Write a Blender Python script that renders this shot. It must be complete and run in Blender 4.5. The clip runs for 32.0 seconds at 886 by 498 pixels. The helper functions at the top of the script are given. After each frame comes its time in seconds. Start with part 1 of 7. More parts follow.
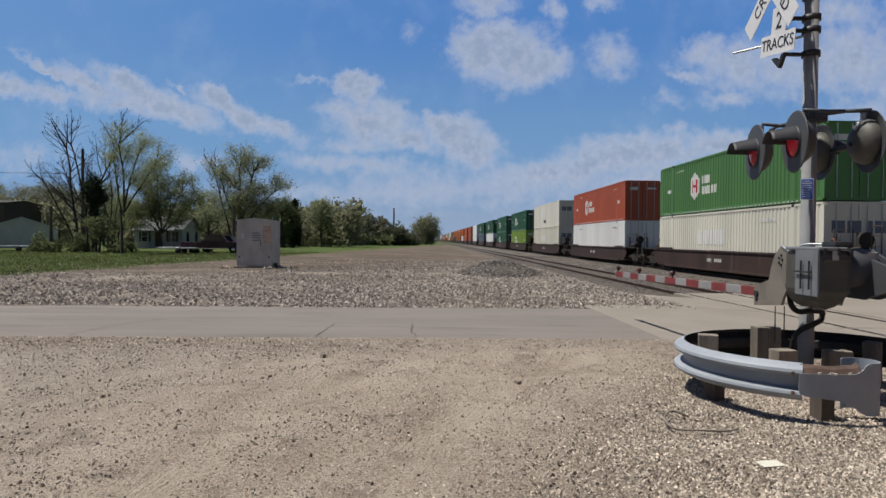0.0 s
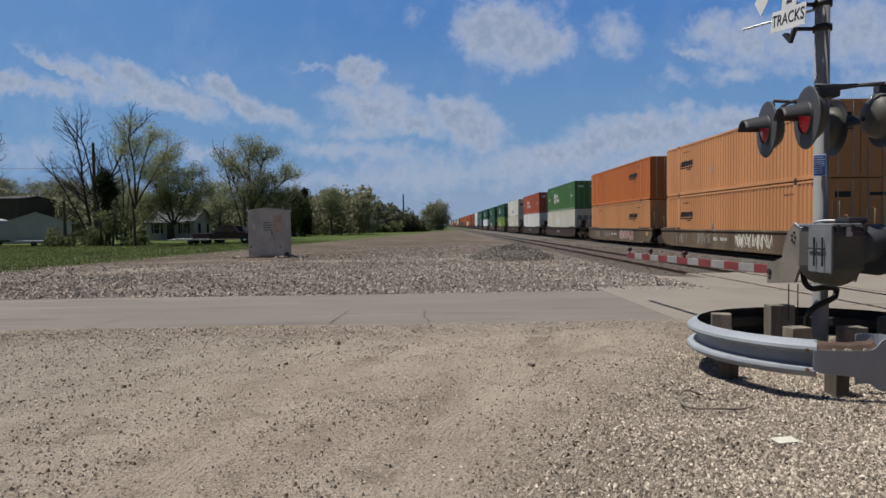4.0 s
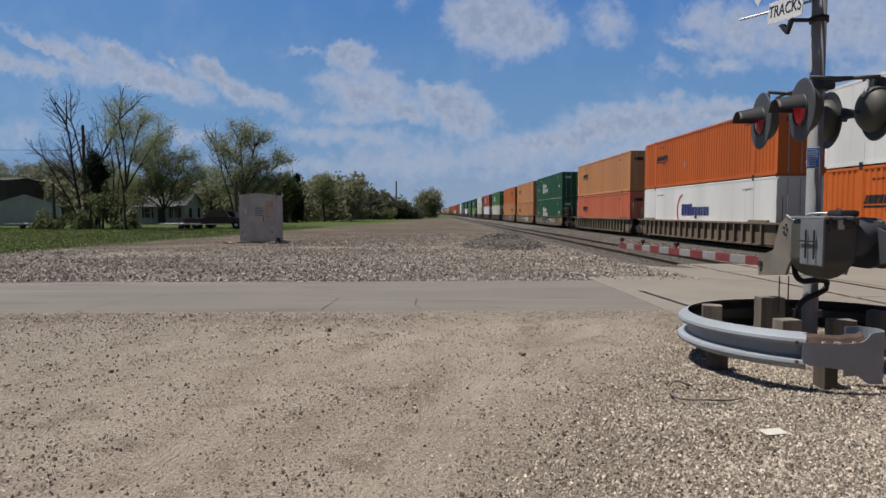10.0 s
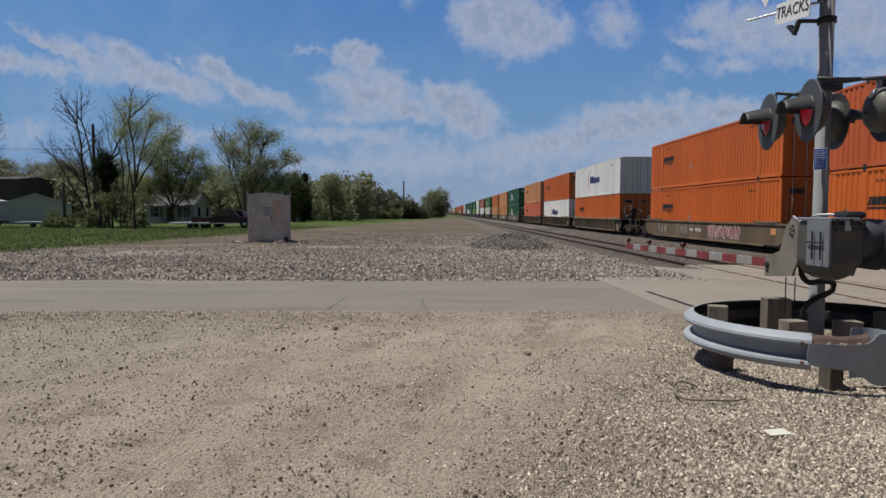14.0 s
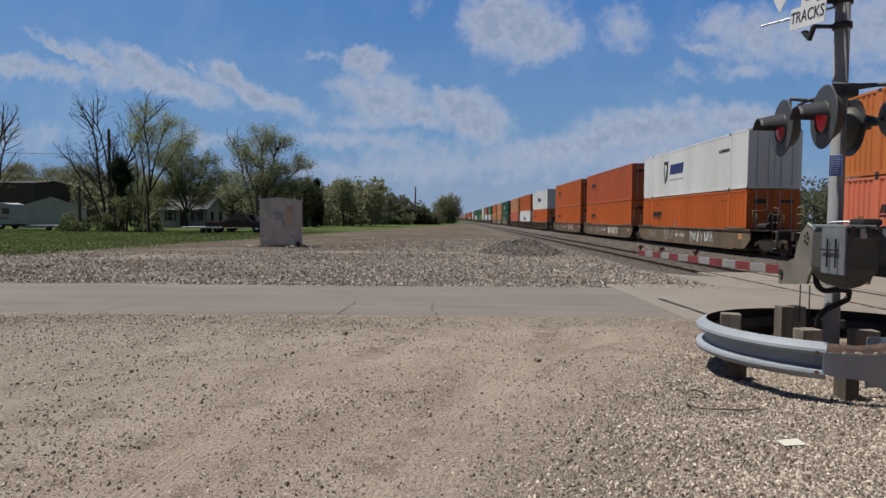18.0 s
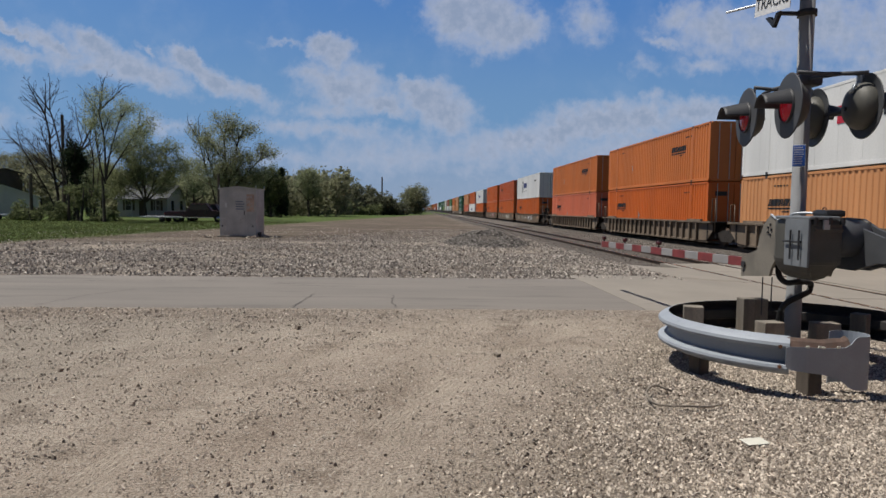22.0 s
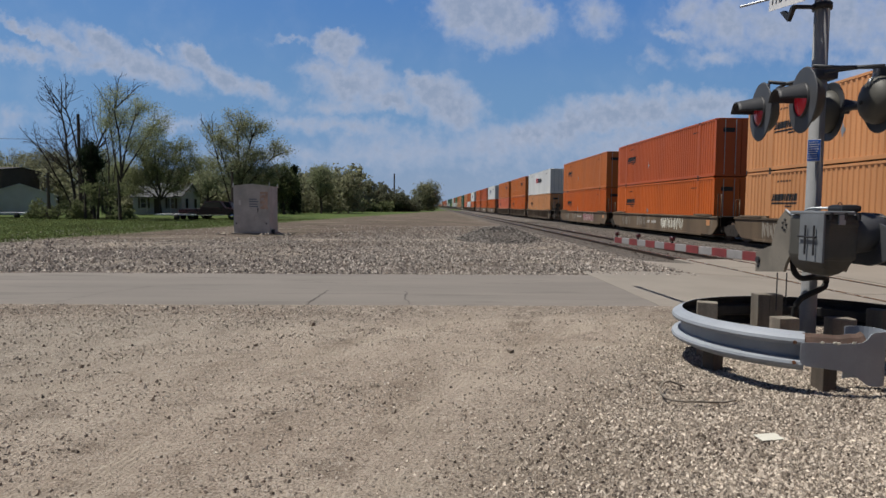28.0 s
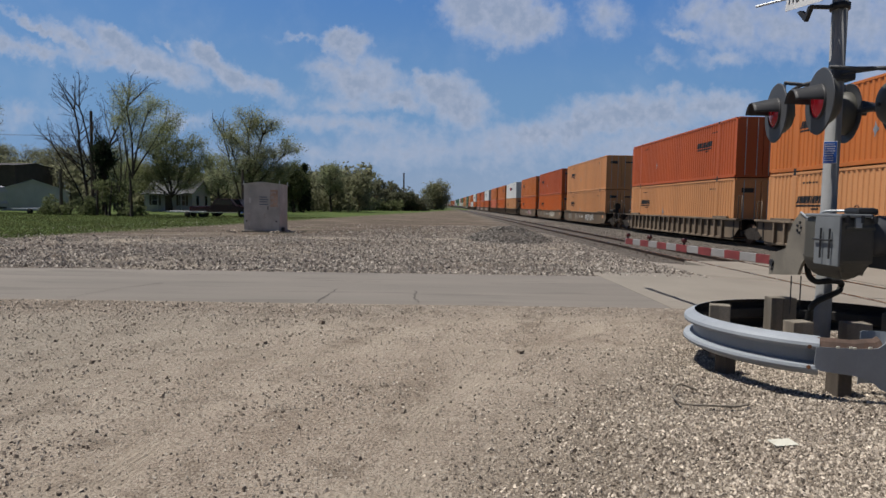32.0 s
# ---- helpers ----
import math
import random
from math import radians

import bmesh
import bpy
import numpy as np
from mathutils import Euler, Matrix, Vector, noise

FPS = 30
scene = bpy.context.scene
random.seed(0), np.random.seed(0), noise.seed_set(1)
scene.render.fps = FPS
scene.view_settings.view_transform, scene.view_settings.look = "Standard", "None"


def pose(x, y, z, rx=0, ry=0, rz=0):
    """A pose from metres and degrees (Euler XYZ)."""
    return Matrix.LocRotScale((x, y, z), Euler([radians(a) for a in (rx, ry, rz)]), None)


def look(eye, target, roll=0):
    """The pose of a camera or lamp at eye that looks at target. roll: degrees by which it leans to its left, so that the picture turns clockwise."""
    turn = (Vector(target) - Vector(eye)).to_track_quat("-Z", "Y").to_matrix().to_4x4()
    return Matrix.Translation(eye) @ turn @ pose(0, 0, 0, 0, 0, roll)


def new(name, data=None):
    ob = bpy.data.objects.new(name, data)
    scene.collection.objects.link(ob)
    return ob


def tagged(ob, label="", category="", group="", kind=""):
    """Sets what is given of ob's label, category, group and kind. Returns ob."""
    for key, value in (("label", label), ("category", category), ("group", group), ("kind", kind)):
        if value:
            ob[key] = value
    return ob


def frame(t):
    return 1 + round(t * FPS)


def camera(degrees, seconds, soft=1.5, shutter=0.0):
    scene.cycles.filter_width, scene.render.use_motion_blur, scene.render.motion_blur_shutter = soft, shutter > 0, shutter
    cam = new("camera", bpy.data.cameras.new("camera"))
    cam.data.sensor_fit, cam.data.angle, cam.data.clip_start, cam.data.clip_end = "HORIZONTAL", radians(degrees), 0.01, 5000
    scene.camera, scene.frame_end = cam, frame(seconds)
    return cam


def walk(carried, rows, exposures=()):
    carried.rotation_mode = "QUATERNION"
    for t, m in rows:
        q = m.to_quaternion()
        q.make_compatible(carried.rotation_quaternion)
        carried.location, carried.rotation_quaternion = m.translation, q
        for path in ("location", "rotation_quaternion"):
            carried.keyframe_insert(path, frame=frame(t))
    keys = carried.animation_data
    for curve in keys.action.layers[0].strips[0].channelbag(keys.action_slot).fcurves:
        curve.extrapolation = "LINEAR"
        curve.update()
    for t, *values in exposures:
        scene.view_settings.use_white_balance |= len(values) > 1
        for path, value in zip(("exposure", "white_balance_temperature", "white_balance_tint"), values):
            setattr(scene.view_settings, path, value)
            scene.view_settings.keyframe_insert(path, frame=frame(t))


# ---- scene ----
cam = camera(70.3, 32.0)
PATH = [
    (0, (0.122, 0.272, 1.492), (0.171, 2.271, 1.462), 0.5),
    (0.5, (0.139, 0.255, 1.484), (0.188, 2.254, 1.45), 0.4),
    (1, (0.147, 0.255, 1.483), (0.189, 2.255, 1.447), 0.2),
    (1.5, (0.137, 0.245, 1.483), (0.172, 2.244, 1.44), 0.0),
    (2, (0.137, 0.258, 1.481), (0.173, 2.257, 1.431), -0.1),
    (2.5, (0.125, 0.239, 1.48), (0.155, 2.238, 1.422), -0.5),
    (3, (0.127, 0.26, 1.48), (0.152, 2.259, 1.412), -0.8),
    (3.5, (0.11, 0.238, 1.487), (0.128, 2.237, 1.414), -0.9),
    (5.5, (0.117, 0.275, 1.492), (0.132, 2.274, 1.407), -0.7),
    (6, (0.122, 0.27, 1.485), (0.14, 2.268, 1.395), -0.6),
    (6.5, (0.14, 0.283, 1.482), (0.163, 2.28, 1.388), -0.6),
    (7, (0.14, 0.281, 1.487), (0.165, 2.278, 1.391), -0.6),
    (7.5, (0.144, 0.286, 1.483), (0.176, 2.283, 1.384), -0.6),
    (8, (0.14, 0.292, 1.482), (0.177, 2.289, 1.381), -0.4),
    (8.5, (0.126, 0.285, 1.489), (0.164, 2.282, 1.384), -0.3),
    (9, (0.117, 0.298, 1.487), (0.157, 2.294, 1.375), -0.2),
    (9.5, (0.122, 0.283, 1.486), (0.161, 2.28, 1.376), -0.2),
    (10, (0.116, 0.282, 1.491), (0.156, 2.279, 1.376), -0.1),
    (10.5, (0.123, 0.28, 1.488), (0.158, 2.276, 1.374), -0.1),
    (11, (0.117, 0.265, 1.483), (0.15, 2.261, 1.368), -0.1),
    (11.5, (0.124, 0.277, 1.484), (0.155, 2.273, 1.365), -0.1),
    (12, (0.124, 0.272, 1.483), (0.152, 2.268, 1.363), -0.1),
    (12.5, (0.119, 0.255, 1.489), (0.144, 2.252, 1.37), -0.1),
    (13, (0.122, 0.248, 1.491), (0.144, 2.244, 1.372), -0.0),
    (13.5, (0.127, 0.253, 1.486), (0.148, 2.249, 1.367), 0.0),
    (14, (0.126, 0.246, 1.49), (0.143, 2.243, 1.375), 0.1),
    (14.5, (0.132, 0.251, 1.484), (0.147, 2.248, 1.373), 0.2),
    (16.5, (0.131, 0.25, 1.486), (0.124, 2.247, 1.386), 0.4),
    (17, (0.128, 0.251, 1.485), (0.118, 2.249, 1.388), 0.4),
    (17.5, (0.13, 0.258, 1.488), (0.115, 2.255, 1.391), 0.4),
    (18, (0.139, 0.262, 1.485), (0.12, 2.26, 1.388), 0.4),
    (18.5, (0.138, 0.271, 1.479), (0.119, 2.269, 1.379), 0.4),
    (19, (0.184, 0.296, 1.478), (0.163, 2.293, 1.376), 0.3),
    (19.5, (0.338, 0.401, 1.473), (0.318, 2.398, 1.369), 0.4),
    (20, (0.41, 0.464, 1.469), (0.393, 2.461, 1.36), 0.4),
    (20.5, (0.295, 0.554, 1.469), (0.353, 2.55, 1.36), 0.4),
    (21, (0.234, 0.551, 1.466), (0.323, 2.545, 1.345), 0.6),
    (21.5, (0.256, 0.545, 1.463), (0.346, 2.54, 1.34), 0.7),
    (22, (0.248, 0.548, 1.469), (0.333, 2.542, 1.344), 0.7),
    (22.5, (0.246, 0.535, 1.466), (0.331, 2.529, 1.341), 0.8),
    (23, (0.24, 0.533, 1.47), (0.327, 2.527, 1.343), 0.9),
    (23.5, (0.242, 0.547, 1.467), (0.33, 2.541, 1.34), 0.9),
    (24, (0.243, 0.555, 1.468), (0.328, 2.549, 1.343), 0.8),
    (24.5, (0.239, 0.546, 1.467), (0.32, 2.54, 1.34), 0.9),
    (25, (0.239, 0.549, 1.468), (0.32, 2.543, 1.34), 0.9),
    (25.5, (0.242, 0.544, 1.467), (0.319, 2.539, 1.34), 0.9),
    (27.5, (0.239, 0.513, 1.475), (0.298, 2.508, 1.342), 0.5),
    (28, (0.239, 0.513, 1.475), (0.285, 2.508, 1.338), 0.4),
    (28.5, (0.241, 0.521, 1.474), (0.28, 2.515, 1.335), 0.4),
    (29, (0.238, 0.529, 1.475), (0.274, 2.523, 1.335), 0.5),
    (29.5, (0.236, 0.53, 1.474), (0.269, 2.525, 1.332), 0.6),
    (30, (0.24, 0.523, 1.472), (0.268, 2.518, 1.332), 0.7),
    (30.5, (0.236, 0.528, 1.468), (0.26, 2.523, 1.328), 0.7),
    (31, (0.23, 0.531, 1.478), (0.251, 2.526, 1.34), 0.7),
    (31.5, (0.215, 0.54, 1.471), (0.237, 2.535, 1.334), 0.9),
    (32, (0.223, 0.539, 1.474), (0.241, 2.534, 1.335), 0.9),
]
walk(cam, [(t, look(eye, target, roll)) for t, eye, target, roll in PATH], exposures=[(0, 0.14), (0.5, 0.18), (1, 0.20), (2, 0.15), (3, 0.06), (5, 0.03), (9, 0.03), (14, -0.01), (20, 0.02), (32, 0.02)])

# ---- light ----
SUN_AZ, SUN_EL = radians(-80), radians(66)  # azimuth from +y towards +x
world = bpy.data.worlds.new("sky")
scene.world = world
world.use_nodes = True
wn = world.node_tree
sky = wn.nodes.new("ShaderNodeTexSky")
sky.sky_type, sky.sun_disc = "NISHITA", False
sky.sun_elevation, sky.sun_rotation = SUN_EL, SUN_AZ
sky.altitude, sky.air_density, sky.dust_density, sky.ozone_density = 200, 1.0, 0.35, 3.0
tint = wn.nodes.new("ShaderNodeMix")
tint.data_type, tint.blend_type = "RGBA", "MULTIPLY"
tint.inputs[0].default_value, tint.inputs[7].default_value = 1.0, (0.88, 0.95, 1.16, 1)
wn.links.new(sky.outputs[0], tint.inputs[6])
wn.links.new(tint.outputs[2], wn.nodes["Background"].inputs[0])
wn.nodes["Background"].inputs[1].default_value = 0.033
sun = new("sun", bpy.data.lights.new("sun", "SUN"))
sun.data.energy, sun.data.angle, sun.data.color = 4.75, radians(0.6), (1.0, 0.95, 0.87)
sun_way = Vector((math.sin(SUN_AZ) * math.cos(SUN_EL), math.cos(SUN_AZ) * math.cos(SUN_EL), math.sin(SUN_EL)))
sun.matrix_world = look(sun_way * 50, (0, 0, 0))


# ---- materials ----
def nodes_of(name):
    m = bpy.data.materials.new(name)
    m.use_nodes = True
    nt = m.node_tree
    return m, nt, nt.nodes["Principled BSDF"]


def node(nt, kind, **inputs):
    n = nt.nodes.new(kind)
    for k, v in inputs.items():
        n.inputs[k].default_value = v
    return n


def noise_node(nt, coord, scale, detail=4.0, rough=0.55, distortion=0.0):
    n = node(nt, "ShaderNodeTexNoise", Scale=scale, Detail=detail, Roughness=rough, Distortion=distortion)
    nt.links.new(coord, n.inputs["Vector"])
    return n.outputs["Fac"]


def ramp(nt, value, low, high):
    n = node(nt, "ShaderNodeMapRange")
    n.interpolation_type = "SMOOTHSTEP"
    n.inputs["From Min"].default_value, n.inputs["From Max"].default_value = low, high
    nt.links.new(value, n.inputs["Value"])
    return n.outputs["Result"]


def mixed(nt, fac, a, b, mode="MIX"):
    n = nt.nodes.new("ShaderNodeMix")
    n.data_type, n.blend_type = "RGBA", mode
    for sock, v in ((n.inputs[0], fac), (n.inputs[6], a), (n.inputs[7], b)):
        if isinstance(v, (int, float)):
            sock.default_value = v
        elif isinstance(v, (tuple, list)):
            sock.default_value = (*v, 1) if len(v) == 3 else v
        else:
            nt.links.new(v, sock)
    return n.outputs[2]


def maths(nt, op, a, b=0.0, c=0.0):
    n = nt.nodes.new("ShaderNodeMath")
    n.operation = op
    for sock, v in zip(n.inputs, (a, b, c)):
        if isinstance(v, (int, float)):
            sock.default_value = v
        else:
            nt.links.new(v, sock)
    return n.outputs[0]


def relief(nt, bsdf, height, strength, distance):
    b = node(nt, "ShaderNodeBump", Strength=strength, Distance=distance)
    nt.links.new(height, b.inputs["Height"])
    nt.links.new(b.outputs[0], bsdf.inputs["Normal"])


def dim(c, k):
    return tuple(v * k for v in c)


def surf(name, c, vary=0.25, scale=2.0, fine=40.0, rough=0.6, metal=0.0, bump=0.15, depth=0.01, stain=None, stain_at=0.62, streak=False, per_thing=0.0, stretch=None):
    """A worn surface: broad patches, fine grain, optional stains of another colour, and fine relief."""
    m, nt, bsdf = nodes_of(name)
    co = nt.nodes.new("ShaderNodeTexCoord").outputs["Object"]
    if streak or stretch:
        mp = nt.nodes.new("ShaderNodeMapping")
        mp.inputs["Scale"].default_value = stretch or (1, 1, 0.12)
        nt.links.new(co, mp.inputs[0])
        broad_co = mp.outputs[0]
    else:
        broad_co = co
    broad, grain = noise_node(nt, broad_co, scale), noise_node(nt, co, fine, 3.0)
    col = mixed(nt, ramp(nt, broad, 0.3, 0.7), dim(c, 1 - vary), dim(c, 1 + vary * 0.6))
    col = mixed(nt, maths(nt, "MULTIPLY", ramp(nt, grain, 0.35, 0.75), 0.35), col, dim(c, 1 - 1.3 * vary))
    if stain:
        col = mixed(nt, maths(nt, "MULTIPLY", ramp(nt, noise_node(nt, broad_co, scale * 2.3, 6.0, 0.65), stain_at, stain_at + 0.12), 0.8), col, stain)
    if per_thing:
        rnd = nt.nodes.new("ShaderNodeObjectInfo").outputs["Random"]
        hsv = node(nt, "ShaderNodeHueSaturation")
        nt.links.new(maths(nt, "MULTIPLY_ADD", rnd, 2 * per_thing, 1 - per_thing), hsv.inputs["Value"])
        nt.links.new(col, hsv.inputs["Color"])
        col = hsv.outputs[0]
    nt.links.new(col, bsdf.inputs["Base Color"])
    bsdf.inputs["Roughness"].default_value, bsdf.inputs["Metallic"].default_value = rough, metal
    nt.links.new(maths(nt, "MULTIPLY_ADD", broad, 0.3, rough - 0.15), bsdf.inputs["Roughness"])
    relief(nt, bsdf, grain, bump, depth)
    return m


# ---- mesh helpers ----
def part(name, bm, material, parent=None, label="", at=None):
    """Links a bmesh (or a ready mesh) as one object under a thing or part."""
    if isinstance(bm, bpy.types.Mesh):
        me = bm
    else:
        me = bpy.data.meshes.new(name)
        bm.to_mesh(me)
        bm.free()
    if material and not me.materials:
        me.materials.append(material)
    ob = new(name, me)
    ob.parent = parent
    if at is not None:
        ob.matrix_basis = at
    return tagged(ob, label)


def thing(name, label, category, m=None, group="", kind=""):
    ob = new(name)
    ob.empty_display_size = 0.2
    if m is not None:
        ob.matrix_basis = m
    return tagged(ob, label, category, group, kind)


def box(bm, x0, y0, z0, x1, y1, z1, bevel=0.0, m=None):
    r = bmesh.ops.create_cube(bm, size=1)
    t = Matrix.Translation(((x0 + x1) / 2, (y0 + y1) / 2, (z0 + z1) / 2)) @ Matrix.Diagonal((abs(x1 - x0), abs(y1 - y0), abs(z1 - z0), 1))
    bmesh.ops.transform(bm, matrix=(m or Matrix()) @ t, verts=r["verts"])
    if bevel:
        es = list({e for v in r["verts"] for e in v.link_edges})
        bmesh.ops.bevel(bm, geom=es, offset=bevel, segments=2, affect="EDGES", profile=0.6)
    return bm


def boxed(*a, **k):
    return box(bmesh.new(), *a, **k)


def tube(bm, a, b, r0, r1=None, seg=10, caps=True):
    a, b = Vector(a), Vector(b)
    r1 = r0 if r1 is None else r1
    q = (b - a).to_track_quat("Z", "Y").to_matrix().to_4x4()
    r = bmesh.ops.create_cone(bm, cap_ends=caps, segments=seg, radius1=r0, radius2=r1, depth=(b - a).length)
    bmesh.ops.transform(bm, matrix=Matrix.Translation((a + b) / 2) @ q, verts=r["verts"])
    return bm


def pipe(points, r, seg=8):
    """A bent tube along points."""
    bm, rings = bmesh.new(), []
    pts = [Vector(p) for p in points]
    for i, p in enumerate(pts):
        d = (pts[min(i + 1, len(pts) - 1)] - pts[max(i - 1, 0)]).normalized()
        side = d.cross(Vector((0, 0, 1)) if abs(d.z) < 0.95 else Vector((1, 0, 0))).normalized()
        up = side.cross(d)
        rings.append([bm.verts.new(p + r * (math.cos(a) * side + math.sin(a) * up)) for a in [2 * math.pi * k / seg for k in range(seg)]])
    for ra, rb in zip(rings, rings[1:]):
        for k in range(seg):
            bm.faces.new((ra[k], ra[(k + 1) % seg], rb[(k + 1) % seg], rb[k]))
    bm.faces.new(rings[0][::-1])
    bm.faces.new(rings[-1])
    for f in bm.faces:
        f.smooth = True
    return bm


def sweep(profile, stations, closed=False):
    """Lofts a profile of 2D points through stations, each a function from (u, v) to a place."""
    bm = bmesh.new()
    rows = [[bm.verts.new(st(u, v)) for u, v in profile] for st in stations]
    n = len(profile)
    for ra, rb in zip(rows, rows[1:]):
        for k in range(n if closed else n - 1):
            bm.faces.new((ra[k], ra[(k + 1) % n], rb[(k + 1) % n], rb[k]))
    if closed:
        bm.faces.new(rows[0][::-1])
        bm.faces.new(rows[-1])
    bmesh.ops.recalc_face_normals(bm, faces=bm.faces)
    return bm


def prism(outline, x0, x1, axis="x"):
    """An outline of 2D points extruded along an axis."""
    bm = bmesh.new()
    put = {"x": lambda u, v, w: (w, u, v), "y": lambda u, v, w: (u, w, v), "z": lambda u, v, w: (u, v, w)}[axis]
    a = [bm.verts.new(put(u, v, x0)) for u, v in outline]
    b = [bm.verts.new(put(u, v, x1)) for u, v in outline]
    n = len(outline)
    for k in range(n):
        bm.faces.new((a[k], a[(k + 1) % n], b[(k + 1) % n], b[k]))
    bm.faces.new(a[::-1])
    bm.faces.new(b)
    bmesh.ops.recalc_face_normals(bm, faces=bm.faces)
    return bm


def raw(name, verts, faces, material):
    me = bpy.data.meshes.new(name)
    me.from_pydata([tuple(v) for v in verts], [], [tuple(f) for f in faces])
    me.materials.append(material)
    return me


def smooth01(a, b, x):
    t = min(1.0, max(0.0, (x - a) / (b - a)))
    return t * t * (3 - 2 * t)


RAIL_Z = -0.15
NEAR_TRACK, FAR_TRACK = 9.05, 15.80
ROAD_Y0, ROAD_Y1 = 9.75, 14.0


# wheel tracks over the dirt: centre and radius of each turn
RUTS = [(7.5, 2.85, 9.05), (7.5, 2.85, 7.5), (8.6, 1.6, 10.6), (8.6, 1.6, 9.1), (6.0, -12.0, 21.15), (6.0, -12.0, 19.6), (4.0, -16.0, 23.2)]


def ground_z(x, y):
    """The lie of the land: flat, a little lower along the tracks, with faint unevenness."""
    d = -0.33 * smooth01(5.2, 7.6, x) * (1 - 0.55 * smooth01(8.2, 9.6, y) * (1 - smooth01(18.4, 20.0, y)))
    d -= 0.05 * smooth01(9.85, 10.15, y) * (1 - smooth01(13.65, 13.95, y))
    d -= 0.05 * smooth01(13.65, 13.95, y) * (1 - smooth01(19.3, 19.8, y)) * smooth01(6.3, 6.8, x)
    calm = 1 - 0.85 * smooth01(8.8, 9.6, y) * (1 - smooth01(14.1, 15.0, y))
    ruts = 0.0
    if 2.5 < y < 9.8 and -8 < x < 7:
        for cx, cy, radius in RUTS:
            off = math.hypot(x - cx, y - cy) - radius
            if abs(off) < 0.45:
                ruts += 0.006 * math.exp(-((abs(off) - 0.22) / 0.07) ** 2) - 0.009 * math.exp(-(off / 0.13) ** 2)
        ruts += 0.010 * noise.noise((x * 4.5, y * 4.5, 1)) + 0.006 * noise.noise((x * 11, y * 11, 6))
    return d + ruts * calm + calm * (0.03 * noise.noise((x * 0.25, y * 0.25, 0)) + 0.012 * noise.noise((x * 1.3, y * 1.3, 4)))


# ---- palette ----
STEEL = surf("galvanised_steel", (0.42, 0.45, 0.48), 0.2, 3.0, 60, 0.45, 0.6, 0.1, 0.004)
PAINT_GREY = surf("grey_paint", (0.20, 0.21, 0.22), 0.15, 4.0, 80, 0.5, 0.1, 0.1, 0.003, stain=(0.10, 0.085, 0.07), stain_at=0.66)
DARK_METAL = surf("dark_metal", (0.035, 0.036, 0.04), 0.3, 5.0, 70, 0.55, 0.3, 0.1, 0.003)
RUST = surf("rust", (0.16, 0.07, 0.035), 0.45, 9.0, 90, 0.85, 0.0, 0.3, 0.004)
TIMBER = surf("weathered_timber", (0.24, 0.21, 0.172), 0.4, 7.0, 60, 0.9, 0.0, 0.4, 0.008, streak=True, per_thing=0.15)
RAIL_STEEL = surf("rail_steel", (0.11, 0.075, 0.055), 0.35, 3.0, 60, 0.6, 0.5, 0.15, 0.003)
RAIL_HEAD = surf("polished_rail", (0.5, 0.5, 0.5), 0.1, 3.0, 60, 0.25, 1.0, 0.02, 0.002)
BLACK = surf("black_paint", (0.012, 0.012, 0.013), 0.2, 4.0, 60, 0.5, 0.0, 0.05, 0.002)
WHITE_SHEET = surf("white_sheeting", (0.663, 0.671, 0.68), 0.06, 3.0, 60, 0.45, 0.0, 0.03, 0.002)
RED_SHEET = surf("red_sheeting", (0.38, 0.025, 0.03), 0.15, 5.0, 60, 0.45, 0.0, 0.03, 0.002)
BLUE_SHEET = surf("blue_sheeting", (0.02, 0.10, 0.42), 0.1, 5.0, 60, 0.4, 0.0, 0.03, 0.002)
RUBBER = surf("black_rubber", (0.012, 0.012, 0.012), 0.2, 4.0, 60, 0.75, 0.0, 0.1, 0.003)
BROWN_WELL = surf("brown_well_paint", (0.15, 0.106, 0.067), 0.35, 0.8, 18, 0.75, 0.1, 0.2, 0.006, stain=(0.20, 0.165, 0.128), stain_at=0.55, streak=True, per_thing=0.2)
DARKBROWN_WELL = surf("dark_brown_well_paint", (0.047, 0.025, 0.019), 0.35, 0.8, 18, 0.7, 0.1, 0.2, 0.006, stain=(0.11, 0.085, 0.065), stain_at=0.58, streak=True, per_thing=0.2)
TAN_WELL = surf("dusty_tan_well_paint", (0.195, 0.15, 0.108), 0.35, 0.9, 18, 0.8, 0.05, 0.2, 0.006, stain=(0.07, 0.05, 0.035), stain_at=0.6, streak=True, per_thing=0.2)
TRUCK_METAL = surf("sooty_cast_steel", (0.04, 0.033, 0.028), 0.4, 6.0, 40, 0.8, 0.2, 0.2, 0.006)


def tin(name, c, rough=0.5, rustiness=0.68):
    return surf(name, c, 0.14, 0.5, 14, rough, 0.0, 0.06, 0.004, stain=dim(c, 0.55), stain_at=rustiness, streak=True, per_thing=0.06)


ORANGE = tin("orange_container_paint", (0.565, 0.122, 0.015))
AMBER = tin("faded_orange_container_paint", (0.56, 0.168, 0.038))
TAN = tin("tan_container_paint", (0.60, 0.28, 0.118))
SALMON = tin("salmon_container_paint", (0.65, 0.175, 0.09))
RED_ORANGE = tin("red_orange_container_paint", (0.48, 0.10, 0.026))
GREEN = tin("dark_green_container_paint", (0.019, 0.098, 0.047))
LEAF_GREEN = tin("bright_green_container_paint", (0.072, 0.191, 0.055))
LIME = tin("lime_container_paint", (0.187, 0.306, 0.043))
WHITE = tin("white_container_paint", (0.74, 0.745, 0.73), 0.45, 0.75)
CREAM = tin("cream_container_paint", (0.68, 0.663, 0.57), 0.5, 0.72)
RED = tin("brick_red_container_paint", (0.391, 0.085, 0.038))
